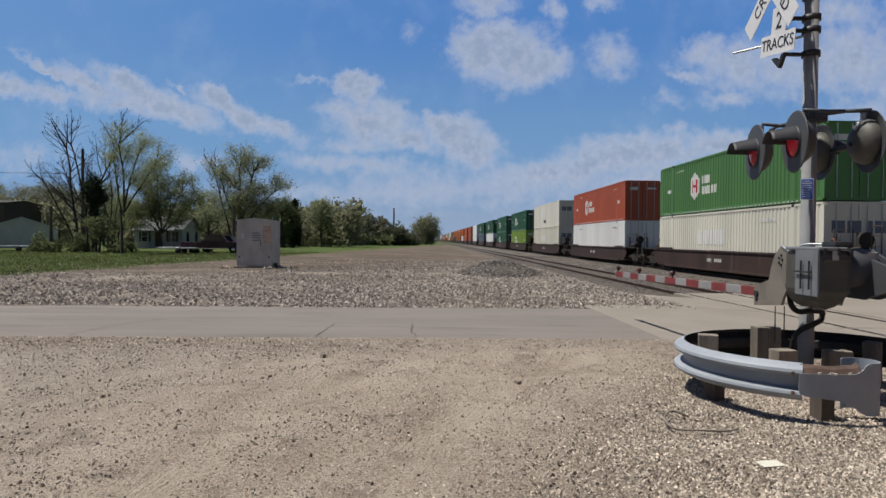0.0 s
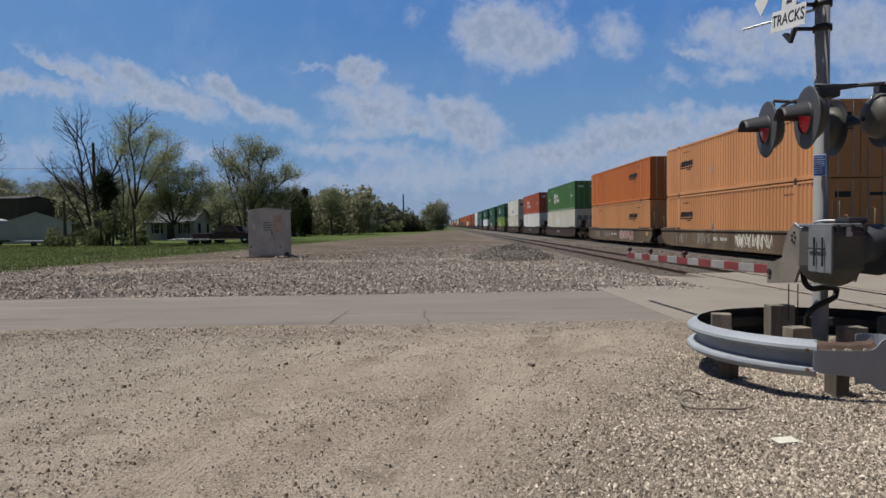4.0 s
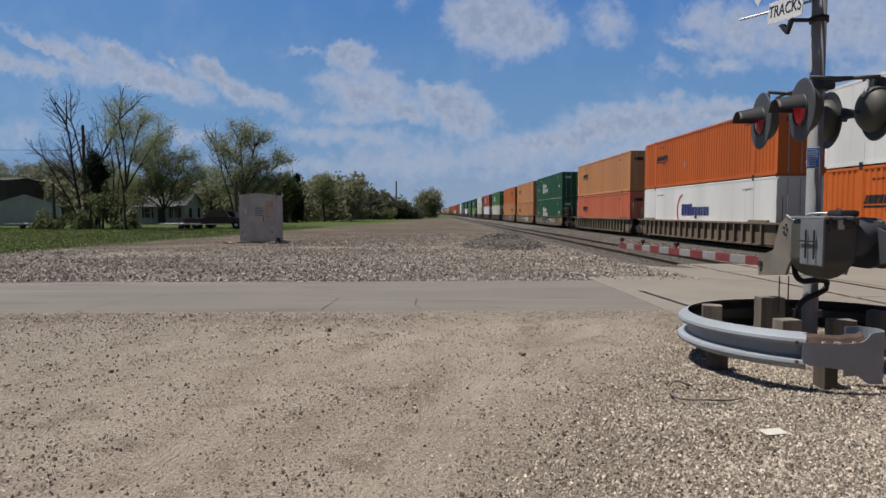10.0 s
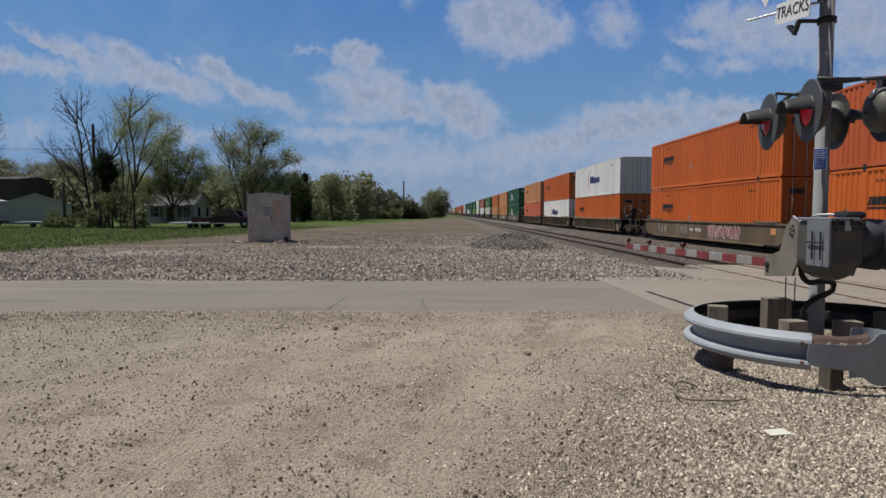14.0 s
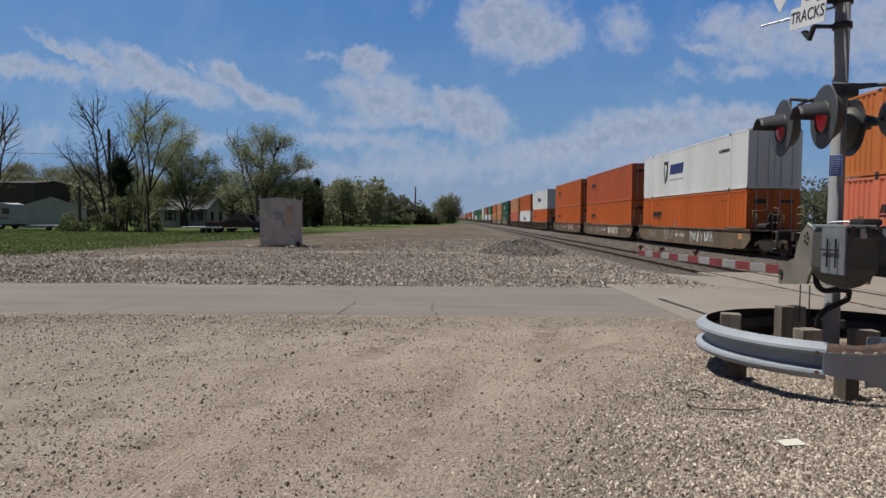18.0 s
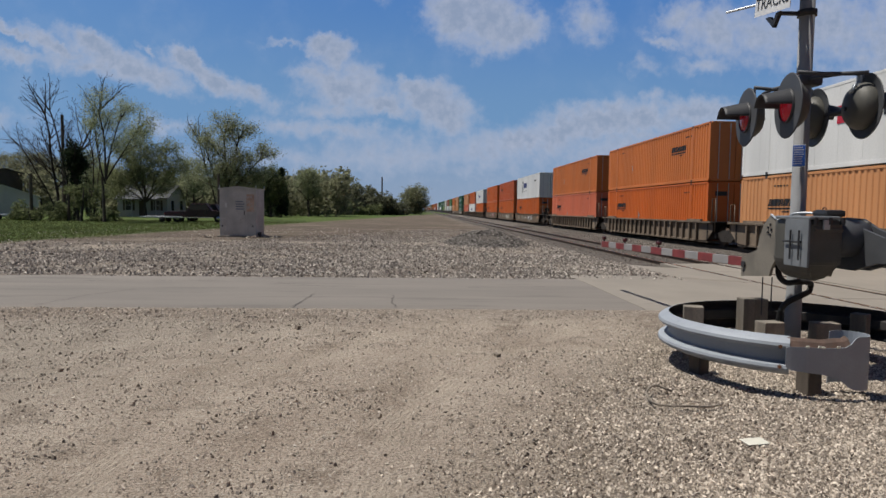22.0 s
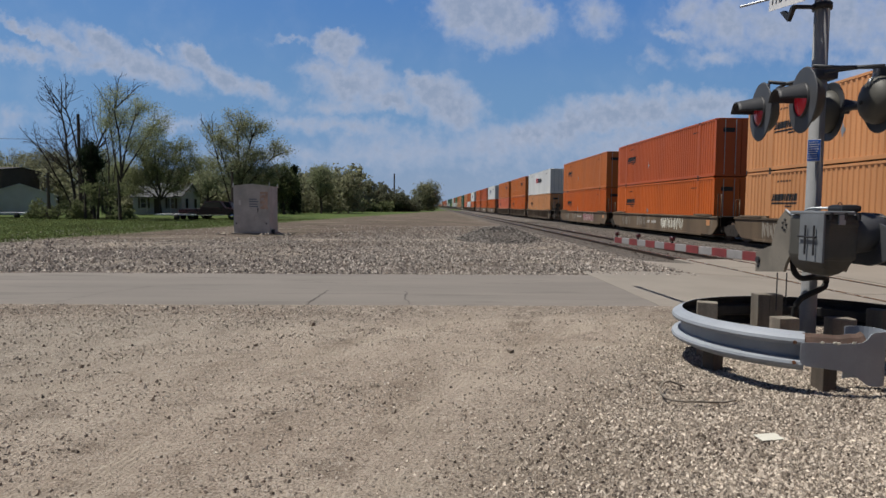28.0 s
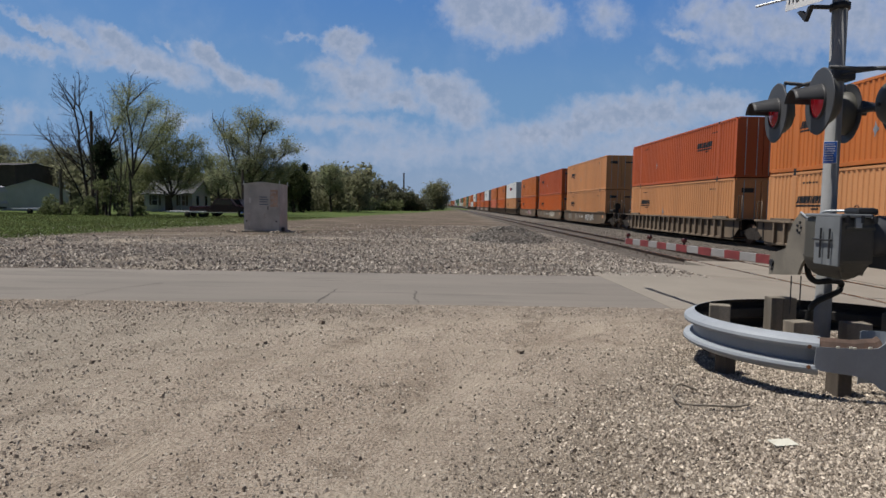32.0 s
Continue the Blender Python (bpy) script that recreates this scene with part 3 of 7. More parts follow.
def well_car(kind, place, seed, turning):
    """One well of a three-unit articulated car. place: 0 leads, 1 is in the middle, 2 trails, 3 is a car by itself."""
    rnd = random.Random(seed)
    c = {"ribbed": TAN_WELL, "brown": BROWN_WELL, "dark": DARKBROWN_WELL}[kind]
    words = {"ribbed": "dusty tan ribbed well car with vertical side stakes", "brown": "weathered brown smooth-sided well car with sprayed graffiti", "dark": "dark brown smooth-sided rail well car"}[kind]
    root = thing("well_car", words, "rail car", group="well cars of the train")
    put = lambda name, key, make, label="", mat=None: part(name, shared((name, mat or c, key), make), None, root, label)
    for s in (-1, 1):
        put("side_web", ("web", s, kind == "ribbed"), lambda: well_side(s, kind == "ribbed"))
        put("top_chord", ("tc", s, kind == "ribbed"), lambda: boxed(s * 1.30, -8.8, 1.12, s * (1.49 if kind == "ribbed" else 1.44), 8.8, 1.21, 0.01))
        put("bottom_chord", ("bc", s), lambda: boxed(s * 1.28, -7.0, 0.19, s * 1.43, 7.0, 0.29, 0.01))
        if kind == "ribbed":
            for i in range(19):
                y = -7.2 + i * 0.8
                put("stake", ("st", s), lambda: box(boxed(s * 1.33, -0.015, 0.24, s * 1.47, 0.015, 1.13, 0.004), s * 1.45, -0.06, 0.24, s * 1.475, 0.06, 1.13, 0.006)).matrix_basis = pose(0, y, 0)
        else:
            for y in (-7.3, 7.3):
                put("end_plate", ("ep", s), lambda: boxed(s * 1.385, -0.9, 1.205, s * 1.46, 0.9, 1.29, 0.01)).matrix_basis = pose(0, y, 0)
        for y in (6.0, -7.6):
            put("guide", ("gd", s), lambda: boxed(s * 1.3, 0, 1.2, s * 1.42, 1.6, 1.3, 0.01)).matrix_basis = pose(0, y, 0)
    put("floor_pan", ("fp",), lambda: boxed(-1.3, -8.2, 0.17, 1.3, 8.2, 0.24))
    for e in (-1, 1):
        put("bulkhead", ("bh", e), lambda: boxed(-1.36, e * 8.2, 0.3, 1.36, e * 8.3, 1.2), "", TRUCK_METAL)
        out_end = place == 3 or (e > 0 and place == 0) or (e < 0 and place == 2)
        reach = 11.55 if out_end else 9.6
        put("end_platform", ("pf", e, out_end), lambda: box(box(bmesh.new(), -0.42, e * 8.3, 0.86, 0.42, e * reach, 1.14, 0.02), -1.28, e * 8.3, 1.14, 1.28, e * (10.2 if out_end else 8.95), 1.2, 0.01), "sooty end platform", TRUCK_METAL)
        if out_end:
            put("end_sill", ("es", e), lambda: boxed(-1.35, e * 10.95, 0.8, 1.35, e * 11.2, 1.16, 0.02), "sooty end sill", TRUCK_METAL)
            put("brake_cylinder", ("bk", e), lambda: tube(bmesh.new(), (-0.9, e * 8.6, 1.36), (-0.9, e * 9.5, 1.36), 0.15, seg=12), "sooty air reservoir", TRUCK_METAL)
            for xx, hh in ((-1.05, 1.95), (-0.3, 2.05), (0.25, 1.9)):
                put("stanchion", ("sn", e, xx), lambda: pipe([(xx, e * 8.42, 1.2), (xx, e * 8.42, hh), (xx, e * 8.6, hh), (xx, e * 8.6, 1.2)], 0.022, 6))
            put("coupler", ("cu", e), lambda: box(boxed(-0.12, e * 11.2, 0.72, 0.12, e * 11.9, 0.95, 0.02), -0.22, e * 11.6, 0.66, 0.22, e * 11.86, 1.0, 0.04), "", TRUCK_METAL)
            for x in (-1.25, 1.25):
                def steps(x=x):
                    bm = pipe([(x, e * 10.5, 0.35), (x, e * 10.5, 2.15), (x, e * 10.55, 2.2), (x, e * 10.9, 2.2), (x, e * 10.95, 2.15), (x, e * 10.95, 0.35)], 0.02, 6)
                    for z in (0.4, 0.75, 1.15, 1.55, 1.9):
                        tube(bm, (x, e * 10.5, z), (x, e * 10.95, z), 0.014, seg=6)
                    return bm
                put("ladder", ("ld", e, x), steps)
            put("handrail", ("hr", e), lambda: pipe([(-1.2, e * 8.5, 1.2), (-1.2, e * 8.5, 2.1), (-0.5, e * 8.5, 2.15), (-0.5, e * 8.5, 1.2)], 0.02, 6))
            put("brake_stand", ("bs", e), lambda: tube(boxed(-0.75, e * 9.0, 1.2, -0.45, e * 9.3, 1.9, 0.03), (-0.6, e * 9.36, 1.75), (-0.6, e * 9.32, 1.75), 0.28, seg=14), "", TRUCK_METAL)
            bogie(root, e * 9.75, turning)
        elif e < 0:
            bogie(root, -9.65, turning)
            put("articulation", ("ar", e), lambda: boxed(-0.5, -9.95, 0.82, 0.5, -9.3, 1.05, 0.04), "", TRUCK_METAL)
            put("rail_post", ("rp", e), lambda: pipe([(-1.3, -8.55, 0.7), (-1.3, -8.55, 2.3), (-1.3, -8.9, 2.3), (-1.3, -8.9, 0.7)], 0.022, 6))
        else:
            put("rail_post", ("rp", e), lambda: pipe([(-1.3, 8.55, 0.7), (-1.3, 8.55, 2.0), (-1.3, 8.9, 2.0), (-1.3, 8.9, 0.7)], 0.022, 6))
    if kind != "ribbed":
        nums = put("number_bars", ("nb", kind), lambda: bars(word(1.2, 0.64, 0.17, [0.05, 0.09, 0.09, 0.05], 0.06) + word(0.4, 0.64, 0.17, [0.08, 0.05, 0.09, 0.08, 0.05, 0.08], 0.06), -1.392 if kind != "ribbed" else -1.339), "", MARK_WHITE)
        tagged(nums, kind="stuff")
    if kind == "brown":
        for i, (a, b, mat) in enumerate(((4.9, 6.4, BROWN_DUST), (-4.4, -1.2, MARK_PINK if seed % 3 == 0 else MARK_WHITE if seed % 3 == 2 else CREAM), (1.9, 3.2, BROWN_DUST))):
            if i == 1 and seed % 3 != 1:
                tagged(put("graffiti", ("gb", seed % 3, i), lambda: scrawl(a, b, 0.34, 1.06, seed % 3 * 7 + i, 0.085, -1.394), "sprayed graffiti fill", CREAM if seed % 3 == 0 else MARK_BLACK), kind="stuff")
            tagged(put("graffiti", ("gf", seed % 3, i), lambda: scrawl(a, b, 0.34, 1.06, seed % 3 * 7 + i), "sprayed graffiti strokes", mat), kind="stuff")
        if seed == 53:
            for q, (mat, width, x) in enumerate(((MARK_BLACK, 0.13, -1.3945), (MARK_WHITE, 0.035, -1.3965), (MARK_BLACK, 0.02, -1.398))):
                tagged(put("graffiti", ("big", q), lambda: scrawl(-0.4, 7.2, 0.34, 1.1, 90 + q // 2, width, x), "bold sprayed graffiti", mat), kind="stuff")
        put("placard", ("pl",), lambda: bars([(-7.9, 0.72, -7.5, 1.0)], -1.391), "yellow stencilled plate", TAN)
    return root


# stacks from the one abreast at the start: upper colour, its marks, lower colour, its marks, plates above, plates below, kind of well
STACKS = {
    -8: ("brick red", "", "brick red", "", 0, 0, "dark"), -7: ("white", "", "white", "", 1, 1, "dark"), -6: ("dark green", "hex", "grey-blue", "", 0, 0, "dark"),
    -5: ("dark green", "hex", "white", "", 0, 1, "dark"), -4: ("dark green", "hex", "dark green", "hex", 0, 0, "dark"), -3: ("dark green", "hex", "lime green", "hex", 0, 0, "dark"),
    -2: ("cream", "ghost", "cream", "ghost", 1, 0, "dark"), -1: ("brick red", "hex", "white", "", 0, 1, "dark"), 0: ("bright green", "hex", "cream", "ghost", 0, 0, "dark"),
    1: ("faded orange", "stripe_end", "tan", "stripe_end", 0, 0, "brown"), 2: ("tan", "stripe", "tan", "stripe", 0, 0, "brown"), 3: ("dark green", "hex", "dark green", "hex", 0, 0, "brown"),
    4: ("tan", "stripe", "salmon", "stripe", 0, 0, "ribbed"), 5: ("orange", "stripe", "white", "arc", 0, 1, "ribbed"), 6: ("white", "arc", "orange", "stripe", 1, 0, "ribbed"),
    7: ("orange", "stripe", "orange", "stripe", 0, 0, "brown"), 8: ("red-orange", "stripe", "orange", "stripe", 0, 0, "brown"), 9: ("white", "shield", "orange", "stripe", 1, 0, "brown"),
    10: ("faded orange", "stripe_end", "salmon", "stripe", 0, 0, "ribbed"), 11: ("faded orange", "stripe_end", "orange", "stripe", 0, 0, "ribbed"), 12: ("white", "cross", "tan", "stripe", 1, 0, "ribbed"),
    13: ("faded orange", "stripe", "orange", "stripe", 0, 0, "brown"), 14: ("red-orange", "stripe", "orange", "stripe", 0, 0, "brown"), 15: ("tan", "stripe", "tan", "stripe", 0, 0, "brown"),
    16: ("red-orange", "stripe_end", "tan", "stripe", 0, 0, "ribbed"), 17: ("faded orange", "stripe", "tan", "stripe", 0, 0, "ribbed"),
}
AHEAD = 38
far_rnd = random.Random(5)
for k in range(-AHEAD, -8):
    far_words = ("grey-blue", "dark green", "white", "brick red", "faded orange", "orange", "cream", "red-orange")
    STACKS[k] = (far_rnd.choice(far_words), "", far_rnd.choice(far_words), "", 0, 0, "dark")
PITCH_IN, PITCH_OUT, HEAD_0 = 19.28, 23.42, 38.95  # within a car, between cars, and the leading end of stack 0 at the start
# how far the train has rolled, by time
ROLL = [(0, 0.0), (4, 43.4), (8, 86.6), (12, 129.6), (16, 172.6), (20, 215.4), (24, 257.9), (28, 299.6), (32, 341.4)]


def head(k):
    """The leading end of stack k at the start; stacks 1 to 3, 4 to 6, ... share a car."""
    if k <= 0:  # single-unit cars lead
        return HEAD_0 - k * 23.1
    cars = math.floor((k + 2) / 3)
    return HEAD_0 - (cars * (2 * PITCH_IN + PITCH_OUT) + ((k + 2) % 3 - 2) * PITCH_IN)


rolling = []
for k in sorted(STACKS):
    up, um, low, lm, pu, pl, kind = STACKS[k]
    y = head(k) - CL / 2
    place = (k + 2) % 3 if k > 0 else 3
    car = well_car(kind, place, k + 50, k >= 0)
    rolling.append((car, y, RAIL_Z))
    for words, style, plates, z in ((low, lm, pl, FLOOR), (up, um, pu, FLOOR + CH + 0.03)):
        box_ob = container(words, style, bool(plates))
        rolling.append((box_ob, y, RAIL_Z + z))


def rolled(t):
    """How far the train has rolled at t."""
    for (ta, sa), (tb, sb) in zip(ROLL, ROLL[1:]):
        if t <= tb:
            return sa + (sb - sa) * (t - ta) / (tb - ta)
    return ROLL[-1][1]


def motions():
    for ob, y, z in rolling:
        walk(ob, [(t, pose(FAR_TRACK, y + s, z)) for t, s in ROLL])
    spins = [(n / 15, -math.degrees(rolled(n / 15) / 0.483)) for n in range(481)]
    for ob, dy in wheels:
        walk(ob, [(t, pose(0, dy, 0.483, a)) for t, a in spins])
    for ob, at in drifting:
        walk(ob, [(0, at), (32, Matrix.Translation((-100, 0, 20)) @ at)])


drifting = []


# ---- ground ----
def ground_material():
    m, nt, bsdf = nodes_of("ground_dirt_gravel_grass")
    co = nt.nodes.new("ShaderNodeTexCoord").outputs["Object"]
    warp = node(nt, "ShaderNodeTexNoise", Scale=0.35, Detail=6.0, Roughness=0.65)
    nt.links.new(co, warp.inputs["Vector"])
    shift = nt.nodes.new("ShaderNodeVectorMath")
    shift.operation = "MULTIPLY_ADD"
    nt.links.new(warp.outputs["Color"], shift.inputs[0])
    shift.inputs[1].default_value, shift.inputs[2].default_value = (2.2, 2.2, 0), (-1.1, -1.1, 0)
    moved = nt.nodes.new("ShaderNodeVectorMath")
    nt.links.new(co, moved.inputs[0])
    nt.links.new(shift.outputs[0], moved.inputs[1])
    sep = nt.nodes.new("ShaderNodeSeparateXYZ")
    nt.links.new(moved.outputs[0], sep.inputs[0])
    x, y = sep.outputs[0], sep.outputs[1]
    turned = nt.nodes.new("ShaderNodeMapping")
    turned.vector_type = "POINT"
    turned.inputs["Rotation"].default_value = (0, 0, radians(15.5))
    nt.links.new(co, turned.inputs[0])
    stretch = nt.nodes.new("ShaderNodeMapping")
    stretch.inputs["Scale"].default_value = (1.5, 0.3, 1)
    nt.links.new(turned.outputs[0], stretch.inputs[0])
    broad, fine, speck = noise_node(nt, co, 0.5, 5), noise_node(nt, co, 9.0, 6, 0.7), noise_node(nt, co, 48.0, 4, 0.75)
    grit = noise_node(nt, co, 28.0, 5, 0.75)
    ruts = noise_node(nt, stretch.outputs[0], 1.1, 5, 0.6)
    plain_xy = nt.nodes.new("ShaderNodeSeparateXYZ")
    nt.links.new(co, plain_xy.inputs[0])
    tread, packed = None, None
    for i, (cx, cy, radius) in enumerate(RUTS):
        dx, dy = maths(nt, "SUBTRACT", plain_xy.outputs[0], cx), maths(nt, "SUBTRACT", plain_xy.outputs[1], cy)
        off = maths(nt, "SUBTRACT", maths(nt, "SQRT", maths(nt, "ADD", maths(nt, "MULTIPLY", dx, dx), maths(nt, "MULTIPLY", dy, dy))), radius)
        off = maths(nt, "ADD", off, maths(nt, "MULTIPLY", maths(nt, "SUBTRACT", noise_node(nt, co, 1.1, 3), 0.5), 0.12))
        run = maths(nt, "MULTIPLY", maths(nt, "ARCTAN2", dy, dx), radius)
        band = ramp(nt, maths(nt, "ABSOLUTE", off), 0.17, 0.10)
        patchy = ramp(nt, noise_node(nt, co, 0.9 + 0.13 * i, 4, 0.65), 0.47, 0.60)
        band = maths(nt, "MULTIPLY", band, patchy)
        groove = maths(nt, "SINE", maths(nt, "MULTIPLY", off, 6.283 / 0.045))
        lug = maths(nt, "SINE", maths(nt, "MULTIPLY_ADD", maths(nt, "ABSOLUTE", off), 50.0, maths(nt, "MULTIPLY", run, 6.283 / 0.075)))
        mark = maths(nt, "MULTIPLY", maths(nt, "MULTIPLY_ADD", lug, 0.2, groove), band)
        tread = mark if tread is None else maths(nt, "ADD", tread, mark)
        packed = band if packed is None else maths(nt, "MAXIMUM", packed, band)
    cells = node(nt, "ShaderNodeTexVoronoi", Scale=58.0, Randomness=1.0)
    nt.links.new(co, cells.inputs["Vector"])
    big_cells = node(nt, "ShaderNodeTexVoronoi", Scale=11.0, Randomness=1.0)
    nt.links.new(co, big_cells.inputs["Vector"])

    def pebbles(vor, dark, light):
        bw = nt.nodes.new("ShaderNodeRGBToBW")
        nt.links.new(vor.outputs["Color"], bw.inputs[0])
        c = mixed(nt, ramp(nt, bw.outputs[0], 0.15, 0.85), dark, light)
        return mixed(nt, ramp(nt, vor.outputs["Distance"], 0.32, 0.62), c, dim(dark, 0.45))

    dirt = mixed(nt, ramp(nt, broad, 0.3, 0.7), (0.372, 0.307, 0.248), (0.467, 0.397, 0.325))
    dirt = mixed(nt, maths(nt, "MULTIPLY", ramp(nt, ruts, 0.45, 0.7), 0.55), dirt, (0.228, 0.176, 0.132))
    dirt = mixed(nt, maths(nt, "MULTIPLY", ramp(nt, noise_node(nt, co, 1.7, 6, 0.7), 0.50, 0.66), 0.7), dirt, (0.19, 0.15, 0.115))
    dirt = mixed(nt, maths(nt, "MULTIPLY", ramp(nt, fine, 0.5, 0.72), 0.4), dirt, (0.385, 0.34, 0.28))
    dirt = mixed(nt, maths(nt, "MULTIPLY", ramp(nt, grit, 0.55, 0.63), 0.5), dirt, (0.19, 0.155, 0.125))
    dirt = mixed(nt, maths(nt, "MULTIPLY", ramp(nt, speck, 0.53, 0.60), 0.7), dirt, (0.155, 0.125, 0.098))
    dirt = mixed(nt, maths(nt, "MULTIPLY", ramp(nt, speck, 0.46, 0.40), 0.55), dirt, (0.54, 0.49, 0.42))
    dirt = mixed(nt, maths(nt, "MULTIPLY", packed, 0.5), dirt, (0.455, 0.39, 0.315))
    dirt = mixed(nt, maths(nt, "MULTIPLY", maths(nt, "MULTIPLY", ramp(nt, tread, 0.1, -1.2), packed), 0.22), dirt, (0.20, 0.16, 0.125))
    pale = mixed(nt, 0.45, pebbles(cells, (0.20, 0.165, 0.125), (0.56, 0.485, 0.39)), dirt)
    grey = pebbles(big_cells, (0.15, 0.13, 0.115), (0.42, 0.38, 0.34))
    grey = mixed(nt, maths(nt, "MULTIPLY_ADD", ramp(nt, broad, 0.35, 0.65), 0.35, 0.1), grey, (0.26, 0.22, 0.18))
    brown = mixed(nt, ramp(nt, fine, 0.35, 0.7), (0.09, 0.07, 0.056), (0.17, 0.138, 0.112))
    bed = pebbles(big_cells, (0.12, 0.105, 0.09), (0.36, 0.33, 0.30))
    grass = mixed(nt, ramp(nt, fine, 0.3, 0.7), (0.045, 0.078, 0.02), (0.095, 0.13, 0.038))
    grass = mixed(nt, maths(nt, "MULTIPLY", ramp(nt, broad, 0.5, 0.7), 0.4), grass, (0.19, 0.17, 0.07))

    def side(a, b, c, soft):
        """1 where a x + b y > c."""
        v = maths(nt, "ADD", maths(nt, "MULTIPLY", x, a), maths(nt, "MULTIPLY", y, b))
        return ramp(nt, v, c - soft, c + soft)

    both = lambda p, q: maths(nt, "MULTIPLY", p, q)
    col = mixed(nt, side(1, -0.62, -1.9, 0.7), dirt, pale)
    col = mixed(nt, maths(nt, "MULTIPLY", side(-1, 0.5, 5.6, 2.5), 0.6), col, mixed(nt, ramp(nt, fine, 0.35, 0.7), (0.25, 0.225, 0.19), (0.37, 0.335, 0.285)))
    flatwise = nt.nodes.new("ShaderNodeMapping")
    flatwise.inputs["Scale"].default_value = (0.14, 0.34, 1)
    nt.links.new(moved.outputs[0], flatwise.inputs[0])
    dust = noise_node(nt, flatwise.outputs[0], 1.0, 6, 0.62)
    grey = mixed(nt, maths(nt, "MULTIPLY", ramp(nt, dust, 0.50, 0.62), 0.55), grey, (0.40, 0.345, 0.28))
    grey = mixed(nt, maths(nt, "MULTIPLY", ramp(nt, dust, 0.49, 0.38), 0.6), grey, (0.12, 0.093, 0.072))
    brown = mixed(nt, maths(nt, "MULTIPLY", ramp(nt, dust, 0.50, 0.62), 0.45), brown, (0.27, 0.225, 0.18))
    brown = mixed(nt, maths(nt, "MULTIPLY", ramp(nt, noise_node(nt, flatwise.outputs[0], 2.3, 5, 0.6), 0.5, 0.62), 0.6), brown, (0.085, 0.075, 0.045))
    col = mixed(nt, side(0, 1, 8.9, 0.5), col, mixed(nt, 0.6, grey, dirt))
    col = mixed(nt, side(0, 1, 13.6, 0.5), col, grey)
    col = mixed(nt, side(-0.35, 1, 31, 4.0), col, brown)
    col = mixed(nt, both(side(1, -0.012, 4.2, 1.0), side(0, 1, 26, 4)), col, mixed(nt, 0.5, grey, brown))
    col = mixed(nt, both(side(1, 0, 6.6, 0.6), side(0, 1, 14, 0.4)), col, bed)
    col = mixed(nt, both(side(-1, 0.125, 18.9, 0.9), side(0, 1, 23.4, 0.8)), col, grass)
    col = mixed(nt, side(1, 0, 21.5, 1.2), col, grass)
    nt.links.new(col, bsdf.inputs["Base Color"])
    bsdf.inputs["Roughness"].default_value = 0.95
    bsdf.inputs["Specular IOR Level"].default_value = 0.15
    h = maths(nt, "ADD", maths(nt, "MULTIPLY", fine, 0.35), maths(nt, "MULTIPLY", maths(nt, "SUBTRACT", 1.0, cells.outputs["Distance"]), 0.3))
    h = maths(nt, "ADD", h, maths(nt, "MULTIPLY", grit, 0.8))
    h = maths(nt, "ADD", h, maths(nt, "MULTIPLY", tread, 0.07))
    relief(nt, bsdf, h, 0.97, 0.043)
    return m


GROUND = ground_material()


def lines(stops):
    out = []
    for a, b, step in stops:
        n = max(1, round((b - a) / step))
        out += [a + (b - a) * i / n for i in range(n)]
    return out + [stops[-1][1]]


gx = lines([(-3000, -300, 450), (-300, -60, 30), (-60, -20, 4), (-20, -6, 0.6), (-6, 6, 0.075), (6, 9, 0.3), (9, 24, 0.8), (24, 90, 6), (90, 300, 30), (300, 3000, 450)])
gy = lines([(-600, -20, 60), (-20, 0, 3), (0, 3, 0.5), (3, 9.75, 0.075), (9.75, 20, 0.4), (20, 60, 1.2), (60, 200, 8), (200, 600, 40), (600, 4200, 400)])
gv = [(x, y, ground_z(x, y)) for y in gy for x in gx]
gf = [(j * len(gx) + i, j * len(gx) + i + 1, (j + 1) * len(gx) + i + 1, (j + 1) * len(gx) + i) for j in range(len(gy) - 1) for i in range(len(gx) - 1)]
ground = tagged(new("ground", raw("ground", gv, gf, GROUND)), "dusty dirt and gravel ground with grass beyond", "ground", kind="structure")
for p in ground.data.polygons:
    p.use_smooth = True

# ---- road over the tracks ----
ROAD_GREY = surf("worn_pale_asphalt", (0.192, 0.172, 0.152), 0.16, 0.9, 90, 0.9, 0.0, 0.3, 0.004, stain=(0.135, 0.122, 0.108), stain_at=0.53, stretch=(0.16, 1.1, 1))
CONCRETE = surf("pale_concrete", (0.24, 0.215, 0.183), 0.12, 0.6, 70, 0.9, 0.0, 0.25, 0.004, stain=(0.21, 0.187, 0.16), stain_at=0.58)
CRACK = surf("road_crack", (0.085, 0.078, 0.07), 0.3, 4, 40, 0.9)
SEAL = surf("dark_joint", (0.05, 0.045, 0.04), 0.3, 4, 40, 0.9)


def road_z(x, y):
    return -0.152 * smooth01(5.2, 8.0, x) + 0.012 * noise.noise((x * 0.15, y * 0.15, 9)) + 0.012


